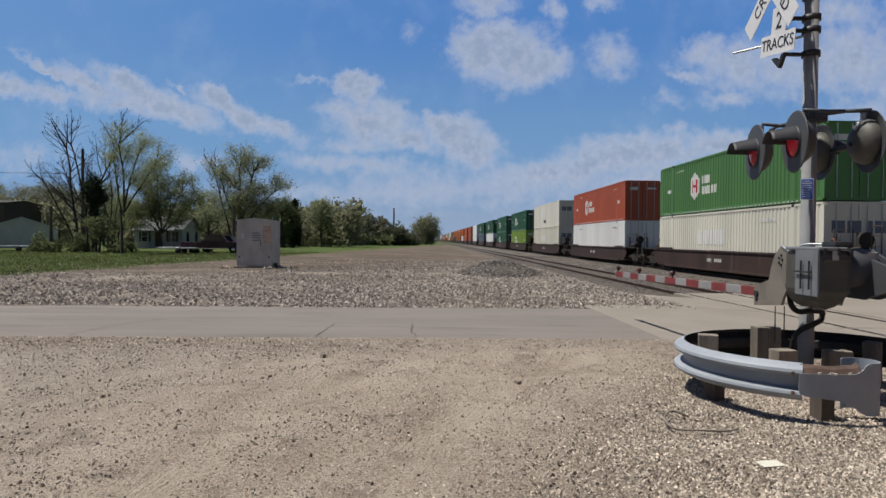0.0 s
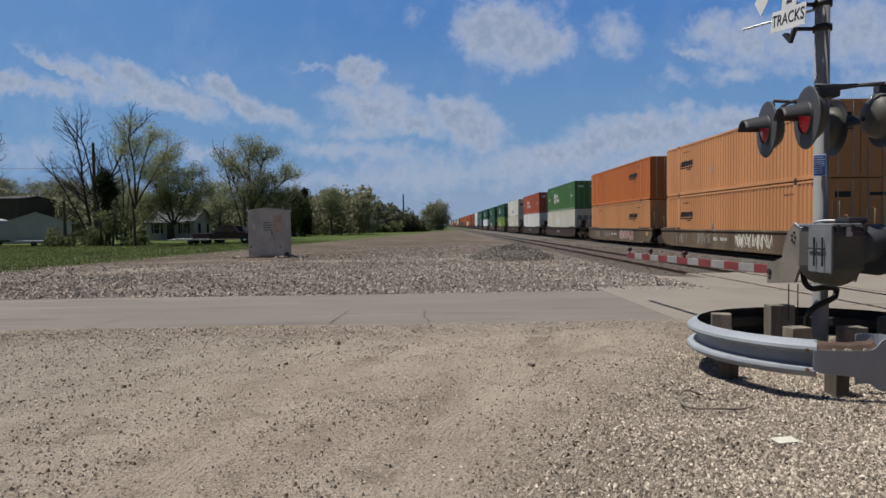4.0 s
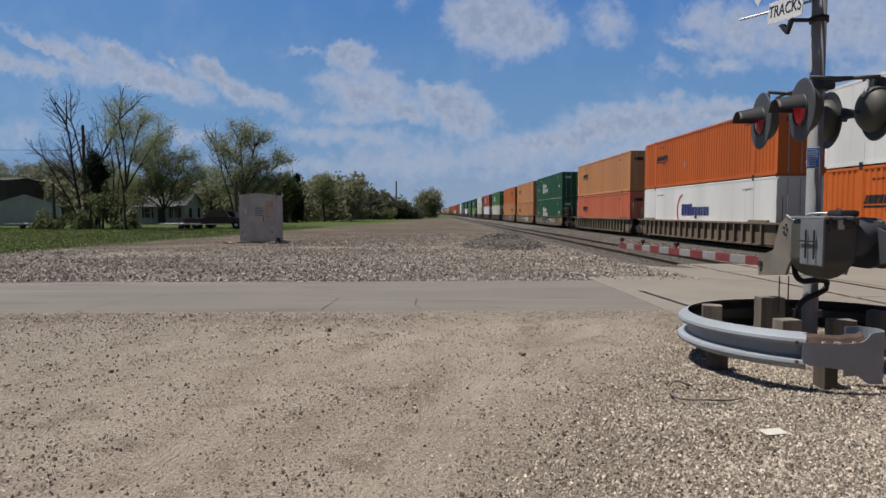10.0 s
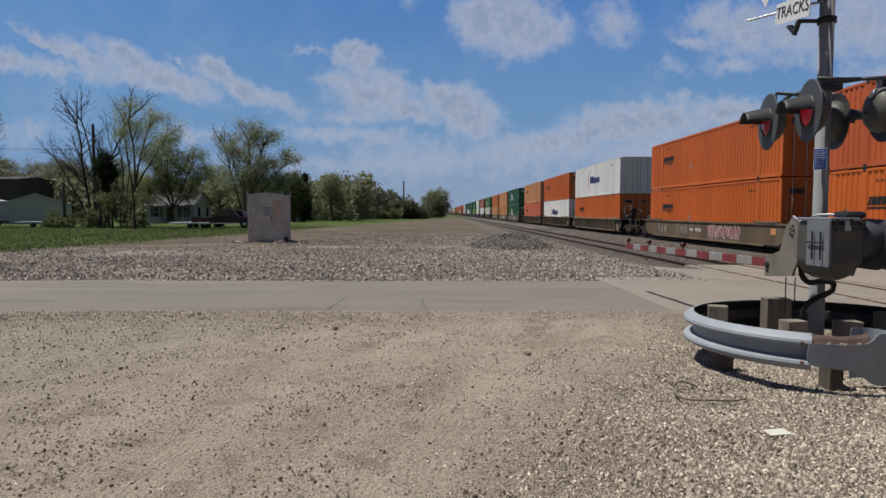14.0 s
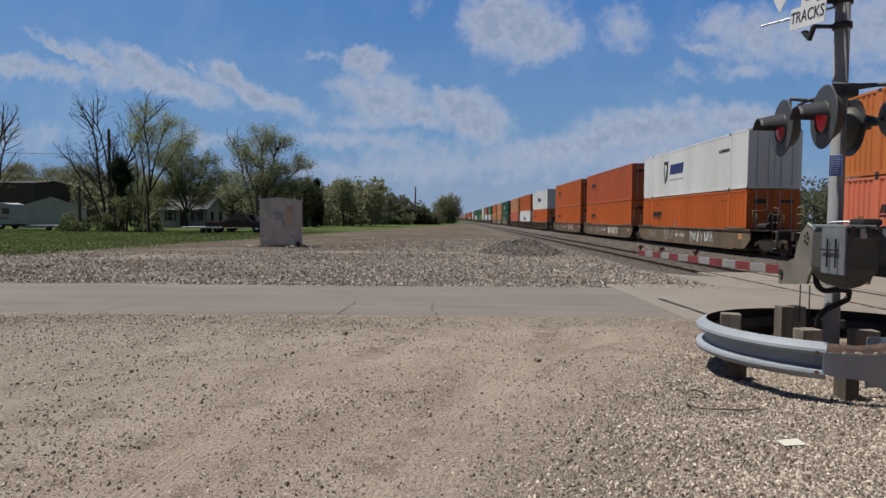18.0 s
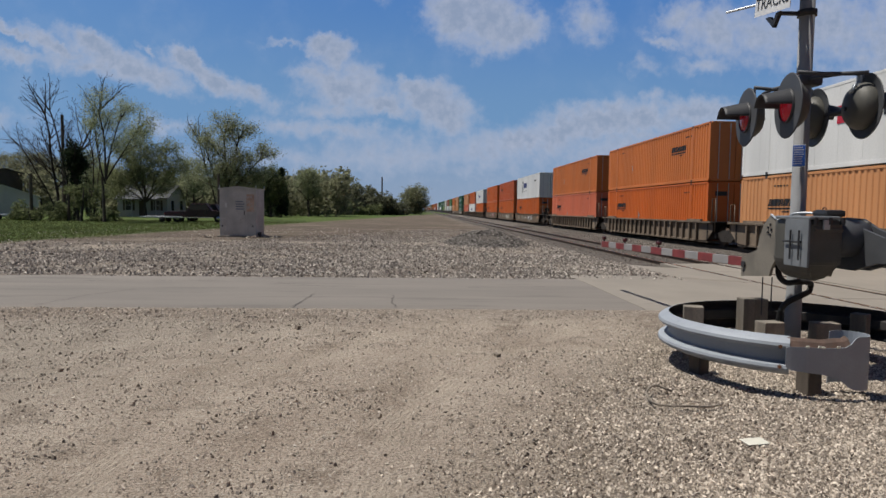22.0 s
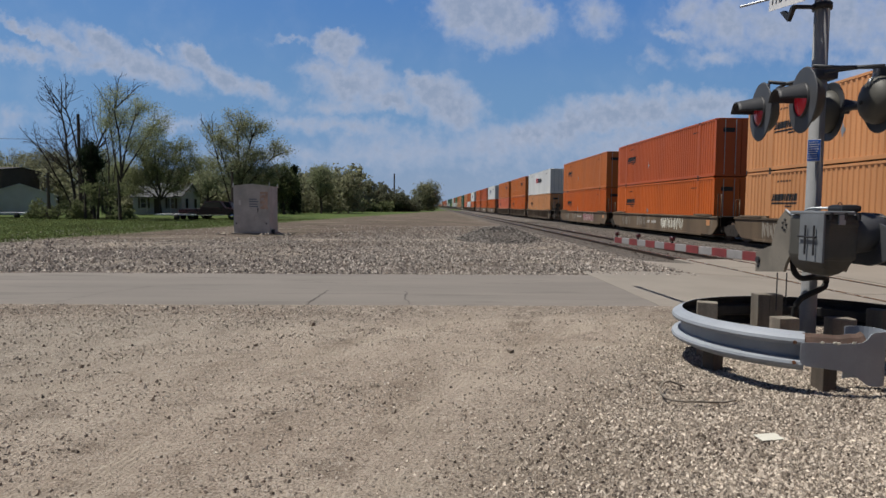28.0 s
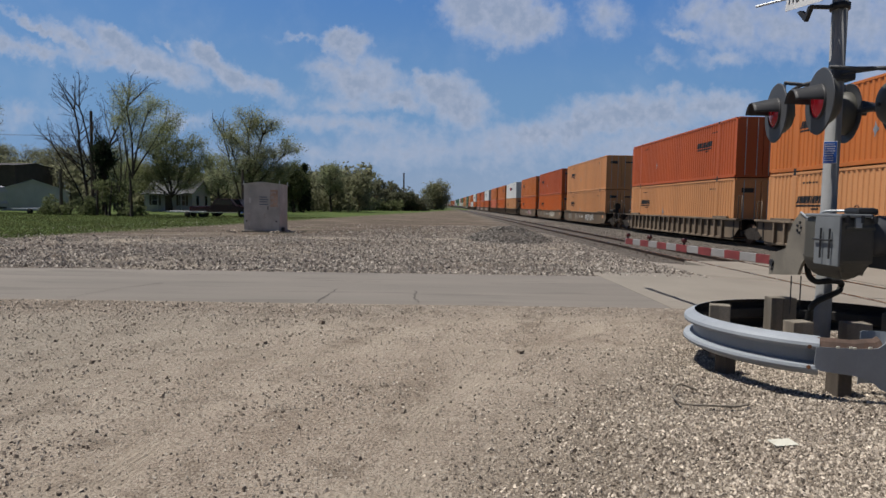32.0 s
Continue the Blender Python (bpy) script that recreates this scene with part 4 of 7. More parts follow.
def strip(name, x0, x1, y0, y1, mat, label, lift=0.0, ragged=0.0, step=0.7, feather=False):
    """A slab laid along the lie of the land, with edges that wander."""
    nx = max(2, round((x1 - x0) / step))
    ny = max(5, round((y1 - y0) / 0.7))
    top, n = [], ny + 1
    for i in range(nx + 1):
        x = x0 + (x1 - x0) * i / nx
        a, b = y0 + ragged * noise.noise((x * 0.5, 1, 0)) + ragged * 0.5 * noise.noise((x * 2, 1, 0)), y1 + ragged * noise.noise((x * 0.5, 7, 0))
        ys = [a, a + 0.25] + [a + 0.25 + (b - a - 0.5) * j / (ny - 2) for j in range(1, ny - 2)] + [b - 0.25, b]
        top += [(x, y, ground_z(x, y) - 0.012 if y in (a, b) or (feather and i == 0) else road_z(x, y) + lift) for y in ys]
    low = [(x, y, z - 0.12) for x, y, z in top]
    t = len(top)
    f = [(i * n + j, (i + 1) * n + j, (i + 1) * n + j + 1, i * n + j + 1) for i in range(nx) for j in range(ny)]
    rim = [i * n for i in range(nx + 1)], [i * n + ny for i in range(nx + 1)], list(range(n)), [nx * n + j for j in range(n)]
    for r in rim:
        f += [(a, b, b + t, a + t) for a, b in zip(r, r[1:])]
    ob = tagged(new(name, raw(name, top + low, f, mat)), label, "road", kind="structure")
    return ob


def grass_and_road():
    road = strip("road", -70, 3.7, ROAD_Y0, ROAD_Y1 + 0.1, ROAD_GREY, "worn pale grey asphalt road with cracks", 0, 0.12)
    slab = strip("pavement", 3.7, 8.0, ROAD_Y0 - 0.1, ROAD_Y1 + 0.9, CONCRETE, "pale concrete apron before the railway crossing", 0.004, 0.03)
    for name, x0, x1 in (("pavement", 10.05, 14.8), ("pavement", 16.8, 60)):
        strip(name, x0, x1, ROAD_Y0 - 0.1, ROAD_Y1 + 5.8, CONCRETE, "pale concrete road between the rails and beyond", 0.004, 0.03)
    strip("pavement", 5.9, 8.0, ROAD_Y1 + 0.92, ROAD_Y1 + 4.6, CONCRETE, "pale concrete apron beside the rails", 0.0, 0.05, feather=True)
    rnd = random.Random(3)
    for path in (((-5.25, 9.85), (-5.08, 10.95), (-4.6, 11.8)), ((-1.58, 9.85), (-1.45, 11.4)), ((-0.08, 9.9), (-0.16, 11.3)), ((-2.6, 12.95), (-1.42, 12.2), (-0.76, 12.37)), ((-6.5, 12.9), (-3.2, 13.2)), ((1.2, 12.2), (2.9, 12.5))):
        pts = []
        for a, b in zip(path, path[1:]):
            pts += [(a[0] + (b[0] - a[0]) * i / 9 + rnd.uniform(-0.03, 0.03), a[1] + (b[1] - a[1]) * i / 9 + rnd.uniform(-0.03, 0.03)) for i in range(9)]
        wide = [0.003 + 0.009 * rnd.random() for _ in pts]
        run = Vector((path[-1][0] - path[0][0], path[-1][1] - path[0][1])).normalized()
        vs = [(px - s * w * run.y, py + s * w * run.x, road_z(px, py) + 0.006) for (px, py), w in zip(pts, wide) for s in (-1, 1)]
        part("crack", raw("crack", vs, [(2 * i, 2 * i + 1, 2 * i + 3, 2 * i + 2) for i in range(len(pts) - 1)], CRACK), None, road)


grass_and_road()

# ---- tracks ----
BALLAST = surf("track_ballast", (0.095, 0.08, 0.068), 0.3, 3.0, 24, 0.95, 0, 0.8, 0.04)


def track(xc, name_words):
    root = thing("railway_track", name_words, "railway track", kind="structure")
    y0, y1 = -30, 900
    bed = prism([(xc - 1.9, -0.42), (xc - 1.45, -0.27), (xc + 1.45, -0.27), (xc + 1.9, -0.42)], y0, y1, "y")
    part("ballast_bed", bed, BALLAST, root, "grey stone ballast")
    prof = [(-0.07, 0), (-0.07, 0.012), (-0.012, 0.03), (-0.01, 0.12), (-0.036, 0.135), (-0.036, 0.165), (0.036, 0.165), (0.036, 0.135), (0.01, 0.12), (0.012, 0.03), (0.07, 0.012), (0.07, 0)]
    for s in (-1, 1):
        bm = prism([(xc + s * 0.754 + u, RAIL_Z - 0.166 + v) for u, v in prof], y0, y1, "y")
        rail = part("rail", bm, RAIL_STEEL, root, "rusty steel rail with a worn top")
        part("running_surface", boxed(xc + s * 0.754 - 0.026, y0, RAIL_Z - 0.002, xc + s * 0.754 + 0.026, y1, RAIL_Z + 0.003), RAIL_HEAD, rail)
    sleeper = boxed(-1.3, -0.11, -0.16, 1.3, 0.11, 0.0, 0.012)
    me = bpy.data.meshes.new("sleeper")
    sleeper.to_mesh(me)
    sleeper.free()
    me.materials.append(TIMBER)
    for i in range(110):
        y = 15.2 + i * 0.52
        part("sleeper", me, None, root, "", pose(xc, y, RAIL_Z - 0.167, 0, 0, 0.6 * math.sin(i * 7.1)))
    for x0, x1 in ((xc - 1.05, xc - 0.80), (xc - 0.66, xc + 0.66), (xc + 0.80, xc + 1.05)):
        for i in range(4):
            part("crossing_panel", boxed(x0, ROAD_Y0 - 0.1 + i * 2.65, -0.4, x1, ROAD_Y0 + 2.5 + i * 2.65, RAIL_Z - 0.004, 0.012), CONCRETE, root, "concrete crossing panel")


track(NEAR_TRACK, "nearer railway track with rusty rails on grey ballast")
track(FAR_TRACK, "farther railway track that carries the train")

# ---- loose stone ----
def stone_material(name, dark, light):
    m, nt, bsdf = nodes_of(name)
    isl = nt.nodes.new("ShaderNodeNewGeometry").outputs["Random Per Island"]
    co = nt.nodes.new("ShaderNodeTexCoord").outputs["Object"]
    col = mixed(nt, isl, dark, light)
    col = mixed(nt, maths(nt, "MULTIPLY", ramp(nt, noise_node(nt, co, 60, 4), 0.4, 0.7), 0.3), col, dim(dark, 0.7))
    nt.links.new(col, bsdf.inputs["Base Color"])
    bsdf.inputs["Roughness"].default_value = 0.9
    bsdf.inputs["Specular IOR Level"].default_value = 0.2
    return m


PALE_STONE = stone_material("pale_limestone_gravel", (0.15, 0.125, 0.10), (0.80, 0.70, 0.585))
DULL_STONE = stone_material("dusty_brown_stone", (0.10, 0.08, 0.064), (0.50, 0.43, 0.355))
DUSTY_STONE = stone_material("dusty_tan_stone", (0.16, 0.134, 0.11), (0.66, 0.585, 0.50))
BROWN_STONE = stone_material("sooty_brown_ballast", (0.05, 0.042, 0.036), (0.24, 0.21, 0.185))
GREY_STONE = stone_material("grey_ballast_stone", (0.13, 0.11, 0.095), (0.58, 0.525, 0.465))
DARK_STONE = stone_material("dark_ballast_stone", (0.075, 0.068, 0.062), (0.31, 0.285, 0.26))
CUBE = np.array([(-1, -1, -1), (1, -1, -1), (1, 1, -1), (-1, 1, -1), (-1, -1, 1), (1, -1, 1), (1, 1, 1), (-1, 1, 1)], float) * 0.5
SIDES = np.array([(0, 3, 2, 1), (4, 5, 6, 7), (0, 1, 5, 4), (1, 2, 6, 5), (2, 3, 7, 6), (3, 0, 4, 7)])


CHIP = np.array([(-0.5, -0.5, -0.5), (0.5, -0.5, -0.5), (0.5, 0.5, -0.5), (-0.5, 0.5, -0.5), (-0.3, 0.05, 0.5), (0.3, -0.05, 0.5)])


def stones(name, label, places, sizes, mat, seed, sink=0.2, tall=0.8):
    """Many angular stones, each a squashed and twisted block, or, in great numbers, a ridged chip."""
    rng = np.random.default_rng(seed)
    n = len(places)
    chips = n > 300
    base = CHIP if chips else CUBE
    shape = base[None] * (0.55 + 0.45 * rng.random((n, len(base), 1))) * (0.6 + 0.6 * rng.random((n, 1, 3)))
    a, b = rng.random(n) * 2 * np.pi, (rng.random(n) - 0.5) * 1.4
    ca, sa, cb, sb = np.cos(a), np.sin(a), np.cos(b), np.sin(b)
    turn = np.stack([np.stack([ca, -sa * cb, sa * sb], -1), np.stack([sa, ca * cb, -ca * sb], -1), np.stack([0 * ca, sb, cb], -1)], 1)
    v = np.einsum("nij,nkj->nki", turn, shape) * sizes[:, None, None]
    v[:, :, 2] *= tall
    v += np.asarray(places)[:, None, :]
    v[:, :, 2] += (sizes * (0.5 * tall - sink))[:, None]
    at = len(base) * np.arange(n)[:, None, None]
    if chips:
        f = (np.array([(0, 1, 5, 4), (2, 3, 4, 5)])[None] + at).reshape(-1, 4).tolist() + (np.array([(1, 2, 5), (3, 0, 4)])[None] + at).reshape(-1, 3).tolist()
    else:
        f = (SIDES[None, 1:] + at).reshape(-1, 4).tolist()
    me = bpy.data.meshes.new(name)
    me.from_pydata(v.reshape(-1, 3).tolist(), [], f)
    me.materials.append(mat)
    return tagged(new(name, me), label, "gravel", kind="stuff")


def scatter(n, x0, x1, y0, y1, keep, seed, lean=1.3):
    rng = np.random.default_rng(seed)
    out = []
    while len(out) < n:
        x, y = rng.uniform(x0, x1), y0 + (y1 - y0) * rng.random() ** lean - 0.9 * rng.random() ** 6
        if abs(x - 0.2) < 0.76 * y + 0.6 + 1.2 * rng.random() ** 4 and keep(x, y, rng.random()):
            out.append((x, y, ground_z(x, y)))
    return out


def clump(x, y):
    return 0.5 + 0.5 * noise.noise((x * 0.9, y * 0.9, 2))


def loose(x, y):
    """How thickly small stones lie on the dirt: in patches, and swept off the wheel tracks."""
    swept = min(abs(math.hypot(x - cx, y - cy) - radius) for cx, cy, radius in RUTS)
    return (0.22 + 1.3 * max(0.0, clump(x * 1.4, y * 1.4) - 0.47)) * (0.35 + 0.65 * smooth01(0.1, 0.25, swept))


def verge(x, y):
    return smooth01(-2.45, -0.1, x - 0.62 * y + 0.3) ** 1.5 * (1 - 0.75 * smooth01(7.0, 8.9, y))


size_of = lambda n, low, more, power, seed: low + more * np.random.default_rng(seed).random(n) ** power
p = scatter(88000, -0.8, 6.8, 3.0, 9.6, lambda x, y, r: r < verge(x, y) * (0.3 + 1.1 * clump(x, y)), 1)
stones("gravel", "pale limestone gravel by the crossing signal", p, size_of(len(p), 0.007, 0.020, 1.9, 2), PALE_STONE, 3, 0.22, 0.9)
p = scatter(9000, -0.5, 6.8, 3.0, 9.4, lambda x, y, r: r < verge(x, y) * max(0.0, 2.6 * clump(x * 1.7 + 9, y * 1.7) - 1.15), 24)
stones("gravel", "brown and grey stones among the gravel", p, size_of(len(p), 0.010, 0.028, 2.2, 25), DULL_STONE, 26, 0.18, 0.9)
p = scatter(32000, -7.5, 4, 3.0, 9.7, lambda x, y, r: r < loose(x, y), 4)
stones("gravel", "scattered small stones on packed dirt", p, size_of(len(p), 0.007, 0.020, 3.0, 5), DUSTY_STONE, 6, 0.15, 0.9)
p = scatter(4500, -7.5, 4, 3.0, 9.7, lambda x, y, r: r < loose(x, y), 34)
stones("gravel", "darker stones strewn on the dirt", p, size_of(len(p), 0.008, 0.028, 3.4, 35), DULL_STONE, 36, 0.15, 0.9)
p = scatter(2200, -14, 3.0, 8.9, 9.75, lambda x, y, r: r < (0.1 + clump(x, y)) * (1 if x < -0.5 else 0.15), 7)
stones("gravel", "loose gravel along the road edge", p, size_of(len(p), 0.010, 0.03, 2.6, 8), DUSTY_STONE, 9, 0.15, 0.9)
p = scatter(24000, -15, 7.2, 14.1, 21, lambda x, y, r: x < (6.4 if y < 18.7 else 7.2) and r < (0.12 + 1.7 * max(0.0, clump(x * 0.3, y * 0.9) - 0.36)) * (1 - smooth01(0, -10, x) * 0.6), 10, 1.1)
stones("gravel", "grey crushed stone beyond the road", p, size_of(len(p), 0.028, 0.055, 1.8, 11), GREY_STONE, 12, 0.18, 0.95)
p = scatter(20000, -20, 7.2, 20, 46, lambda x, y, r: r < (0.08 + 1.3 * max(0.0, clump(x * 0.35, y * 1.1) - 0.3)) * (1 - smooth01(3, -14, x) * 0.6) * (1 if y < 26 or x > -9 + (y - 26) * 0.5 else 0.15), 27)
stones("gravel", "grey crushed stone far beyond the road", p, size_of(len(p), 0.035, 0.055, 2, 28), GREY_STONE, 29, 0.18, 0.9)
p = scatter(11000, 7.0, 18.2, 15.3, 75, lambda x, y, r: y > 20.3 and min(abs(x - c + s * 0.754) for c in (NEAR_TRACK, FAR_TRACK) for s in (-1, 1)) > 0.12, 13)
p = [(x, y, max(z, -0.27 if min(abs(x - NEAR_TRACK), abs(x - FAR_TRACK)) < 1.5 else z)) for x, y, z in p]
stones("gravel", "dusty brown track ballast between the rails", p, size_of(len(p), 0.04, 0.05, 1, 14), BROWN_STONE, 15, 0.3)


def mound(cx, cy, rx, ry, h):
    rng, pts = np.random.default_rng(21), []
    for _ in range(6500):
        a, r = rng.random() * 2 * np.pi, rng.random() ** 0.5 * 1.05
        x, y = cx + rx * r * math.cos(a), cy + ry * r * math.sin(a)
        z = ground_z(x, y) + h * max(0.0, 1 - r ** 1.7) * (0.85 + 0.3 * noise.noise((x, y, 3)))
        pts.append((x, y, z))
    heap = stones("gravel_heap", "low heap of dark grey crushed stone", pts, 0.05 + 0.07 * rng.random(len(pts)), DARK_STONE, 22)
    core = bmesh.new()
    n = 28
    rings = [[core.verts.new((cx + rx * r * math.cos(2 * math.pi * k / n), cy + ry * r * math.sin(2 * math.pi * k / n), ground_z(cx, cy) - 0.03 + (h - 0.06) * (1 - r ** 1.7))) for k in range(n)] for r in (1.02, 0.8, 0.6, 0.4, 0.2, 0.05)]
    for ra, rb in zip(rings, rings[1:]):
        for k in range(n):
            core.faces.new((ra[k], ra[(k + 1) % n], rb[(k + 1) % n], rb[k]))
    core.faces.new(rings[-1])
    part("heap_core", core, BALLAST, heap)


mound(3.35, 28.4, 1.8, 2.8, 0.66)

# ---- clouds, far behind everything, that drift ----
PER = 2.695  # metres on the cloud sheet for each unit of the lists below
# clouds by rows: across, down, half width, half height, slant in degrees, density
CLOUD_ROWS = [
    [(850, 88, 58, 46, 0, 1), (908, 100, 66, 52, 0, 1), (962, 106, 42, 28, 0, 1), (880, 60, 42, 28, 0, 1), (858, 4, 46, 26, 0, 0.8), (974, 12, 20, 34, -20, 0.55), (1080, 96, 42, 40, 30, 0.6), (1058, 2, 30, 14, 0, 0.5)],
    [(612, 142, 26, 20, 0, 1), (640, 158, 36, 26, 0, 0.9), (608, 200, 58, 16, 0, 0.7), (655, 218, 80, 40, 8, 0.85), (716, 246, 46, 20, 12, 0.9), (556, 145, 44, 7, 4, 0.45), (640, 255, 80, 18, 0, 0.55), (720, 62, 18, 22, 20, 0.35)],
    [(800, 236, 52, 34, 10, 0.95), (775, 216, 30, 20, 0, 0.95), (832, 262, 58, 32, 8, 0.9), (100, 138, 70, 9, 30, 0.75), (165, 158, 76, 17, 24, 0.8), (20, 166, 74, 19, 4, 0.85), (90, 176, 70, 15, 8, 0.7)],
    [(222, 148, 30, 17, 30, 1), (252, 172, 78, 24, 26, 0.95), (312, 200, 86, 24, 18, 0.85), (225, 190, 110, 18, 6, 0.6), (385, 178, 34, 15, 32, 1), (425, 206, 86, 20, 24, 0.9), (492, 232, 56, 16, 20, 0.7), (322, 166, 20, 5, 32, 0.6)],
    [(350, 290, 56, 15, 0, 0.45), (60, 282, 70, 22, 0, 0.4), (-70, 290, 130, 34, 0, 0.5), (566, 284, 74, 18, 4, 0.55), (640, 294, 110, 20, 4, 0.55), (730, 330, 150, 44, 0, 0.48), (900, 322, 110, 44, 0, 0.55), (570, 345, 190, 20, 0, 0.38)],
    [(960, 306, 84, 30, -12, 0.7), (1040, 288, 84, 40, -14, 0.85), (1112, 268, 84, 36, -8, 0.95), (1184, 266, 66, 30, 0, 0.85), (1270, 250, 74, 28, 0, 0.85), (1150, 316, 200, 44, 0, 0.55), (1195, 226, 32, 15, -10, 0.5), (1180, 172, 32, 16, 0, 0.38)],
    [(1248, 84, 46, 28, -20, 0.7), (1312, 108, 84, 44, 0, 0.72), (1400, 112, 120, 56, 0, 0.66), (1510, 92, 120, 76, 0, 0.7), (1294, 164, 60, 16, 0, 0.55), (1560, 190, 110, 40, 0, 0.5), (1204, 128, 36, 14, 20, 0.6), (1480, 10, 90, 36, 0, 0.55)],
    [(1700, 120, 170, 130, 0, 0.9), (-160, 150, 130, 42, 10, 0.9)],
]


def cloud_material():
    m, nt, bsdf = nodes_of("drifting_clouds")
    nt.nodes.remove(bsdf)
    co = nt.nodes.new("ShaderNodeTexCoord").outputs["Object"]
    at = co
    for scale, reach in ((0.006, 62.0), (0.021, 34.0), (0.075, 11.0)):
        wob = node(nt, "ShaderNodeTexNoise", Scale=scale, Detail=3.0, Roughness=0.55)
        nt.links.new(co, wob.inputs["Vector"])
        sh = nt.nodes.new("ShaderNodeVectorMath")
        sh.operation = "MULTIPLY_ADD"
        nt.links.new(wob.outputs["Color"], sh.inputs[0])
        sh.inputs[1].default_value, sh.inputs[2].default_value = (2 * reach, 0, 2 * reach), (-reach, 0, -reach)
        moved = nt.nodes.new("ShaderNodeVectorMath")
        nt.links.new(at, moved.inputs[0])
        nt.links.new(sh.outputs[0], moved.inputs[1])
        at = moved.outputs[0]
    total = None
    for row in CLOUD_ROWS:
        for u, v, ru, rv, slant, density in row:
            mp = nt.nodes.new("ShaderNodeMapping")
            mp.vector_type = "TEXTURE"
            mp.inputs["Location"].default_value = ((u - 755) * PER, 0, (422 - v) * PER)
            mp.inputs["Rotation"].default_value = (0, radians(slant), 0)
            mp.inputs["Scale"].default_value = (ru * PER * 1.5, 1, rv * PER * 1.5)
            nt.links.new(at, mp.inputs[0])
            ln = nt.nodes.new("ShaderNodeVectorMath")
            ln.operation = "LENGTH"
            nt.links.new(mp.outputs[0], ln.inputs[0])
            near = maths(nt, "MULTIPLY_ADD", ln.outputs["Value"], -density, density)
            total = near if total is None else maths(nt, "SMOOTH_MAX", total, near, 0.12)
    puff = noise_node(nt, co, 0.011, 7, 0.56)
    small = noise_node(nt, co, 0.03, 5, 0.5)
    d = maths(nt, "ADD", total, maths(nt, "MULTIPLY", maths(nt, "SUBTRACT", puff, 0.5), 0.75))
    d = maths(nt, "ADD", d, maths(nt, "MULTIPLY", maths(nt, "SUBTRACT", small, 0.5), 0.24))
    thick = maths(nt, "MULTIPLY", ramp(nt, d, 0.02, 0.66), 0.88)
    sep = nt.nodes.new("ShaderNodeSeparateXYZ")
    nt.links.new(co, sep.inputs[0])
    z = sep.outputs[2]
    blue = mixed(nt, ramp(nt, z, 20, 420), (0.250, 0.335, 0.475), (0.150, 0.288, 0.50))
    blue = mixed(nt, ramp(nt, z, 380, 1050), blue, (0.080, 0.205, 0.485))
    westward = ramp(nt, maths(nt, "MULTIPLY", sep.outputs[0], -1.0), -200, 2200)
    blue = mixed(nt, maths(nt, "MULTIPLY", westward, 0.45), blue, (0.17, 0.325, 0.565))
    wisp = maths(nt, "MULTIPLY", ramp(nt, noise_node(nt, co, 0.0032, 7, 0.6), 0.45, 0.8), 0.16)
    blue = mixed(nt, wisp, blue, (0.40, 0.48, 0.62))
    rim = ramp(nt, maths(nt, "MULTIPLY_ADD", small, 0.5, d), 0.40, 1.15)
    white = mixed(nt, rim, (0.425, 0.468, 0.585), (0.275, 0.335, 0.455))
    white = mixed(nt, maths(nt, "MULTIPLY", ramp(nt, noise_node(nt, co, 0.018, 6, 0.6), 0.42, 0.66), 0.3), white, (0.47, 0.50, 0.60))
    col = mixed(nt, thick, blue, white)
    em = nt.nodes.new("ShaderNodeEmission")
    nt.links.new(col, em.inputs[0])
    tr = nt.nodes.new("ShaderNodeBsdfTransparent")
    mx = nt.nodes.new("ShaderNodeMixShader")
    alpha = ramp(nt, maths(nt, "MULTIPLY", z, -1.0), -1690, -1400)
    for sock, v in zip(mx.inputs, (alpha, tr.outputs[0], em.outputs[0])):
        nt.links.new(v, sock)
    nt.links.new(mx.outputs[0], nt.nodes["Material Output"].inputs["Surface"])
    return m


cloud_sheet = new("backdrop", raw("backdrop", [(-3600, 0, -160), (3600, 0, -160), (3600, 0, 1700), (-3600, 0, 1700)], [(0, 1, 2, 3)], cloud_material()))
tagged(cloud_sheet, "blue spring sky with drifting white cumulus clouds", "sky", kind="structure")
drifting.append((cloud_sheet, pose(0, 3000, 1.5)))


# ---- crossing signal with gate ----
GLOW_RED, gnt, gb = nodes_of("lit_red_lens")
gb.inputs["Base Color"].default_value = (0.16, 0.006, 0.010, 1)
gb.inputs["Roughness"].default_value = 0.25
gb.inputs["Emission Color"].default_value = (1.0, 0.02, 0.05, 1)
gb.inputs["Emission Strength"].default_value = 0.09
GLOW_DIM = GLOW_RED.copy()
GLOW_DIM.name = "faint_red_lens"
GLOW_DIM.node_tree.nodes["Principled BSDF"].inputs["Emission Strength"].default_value = 0.04
BEIGE_GREY = surf("weathered_beige_grey_paint", (0.185, 0.168, 0.14), 0.2, 4.0, 60, 0.6, 0.0, 0.12, 0.003, stain=(0.12, 0.09, 0.065), stain_at=0.64)
LIGHT_GREY = surf("light_grey_enamel", (0.255, 0.262, 0.27), 0.12, 5.0, 60, 0.7, 0.0, 0.08, 0.003, stain=(0.17, 0.15, 0.13), stain_at=0.68)
PLATE_GREY = surf("grey_blue_enamel", (0.165, 0.18, 0.195), 0.15, 5.0, 60, 0.55, 0.0, 0.08, 0.003, stain=(0.12, 0.105, 0.09), stain_at=0.66)
MX, MY = 4.17, 6.88
FACE = Matrix(((0, 0, -1, 0), (-1, 0, 0, 0), (0, 1, 0, 0), (0, 0, 0, 1)))  # a sign's own x, y, z to one that faces -x


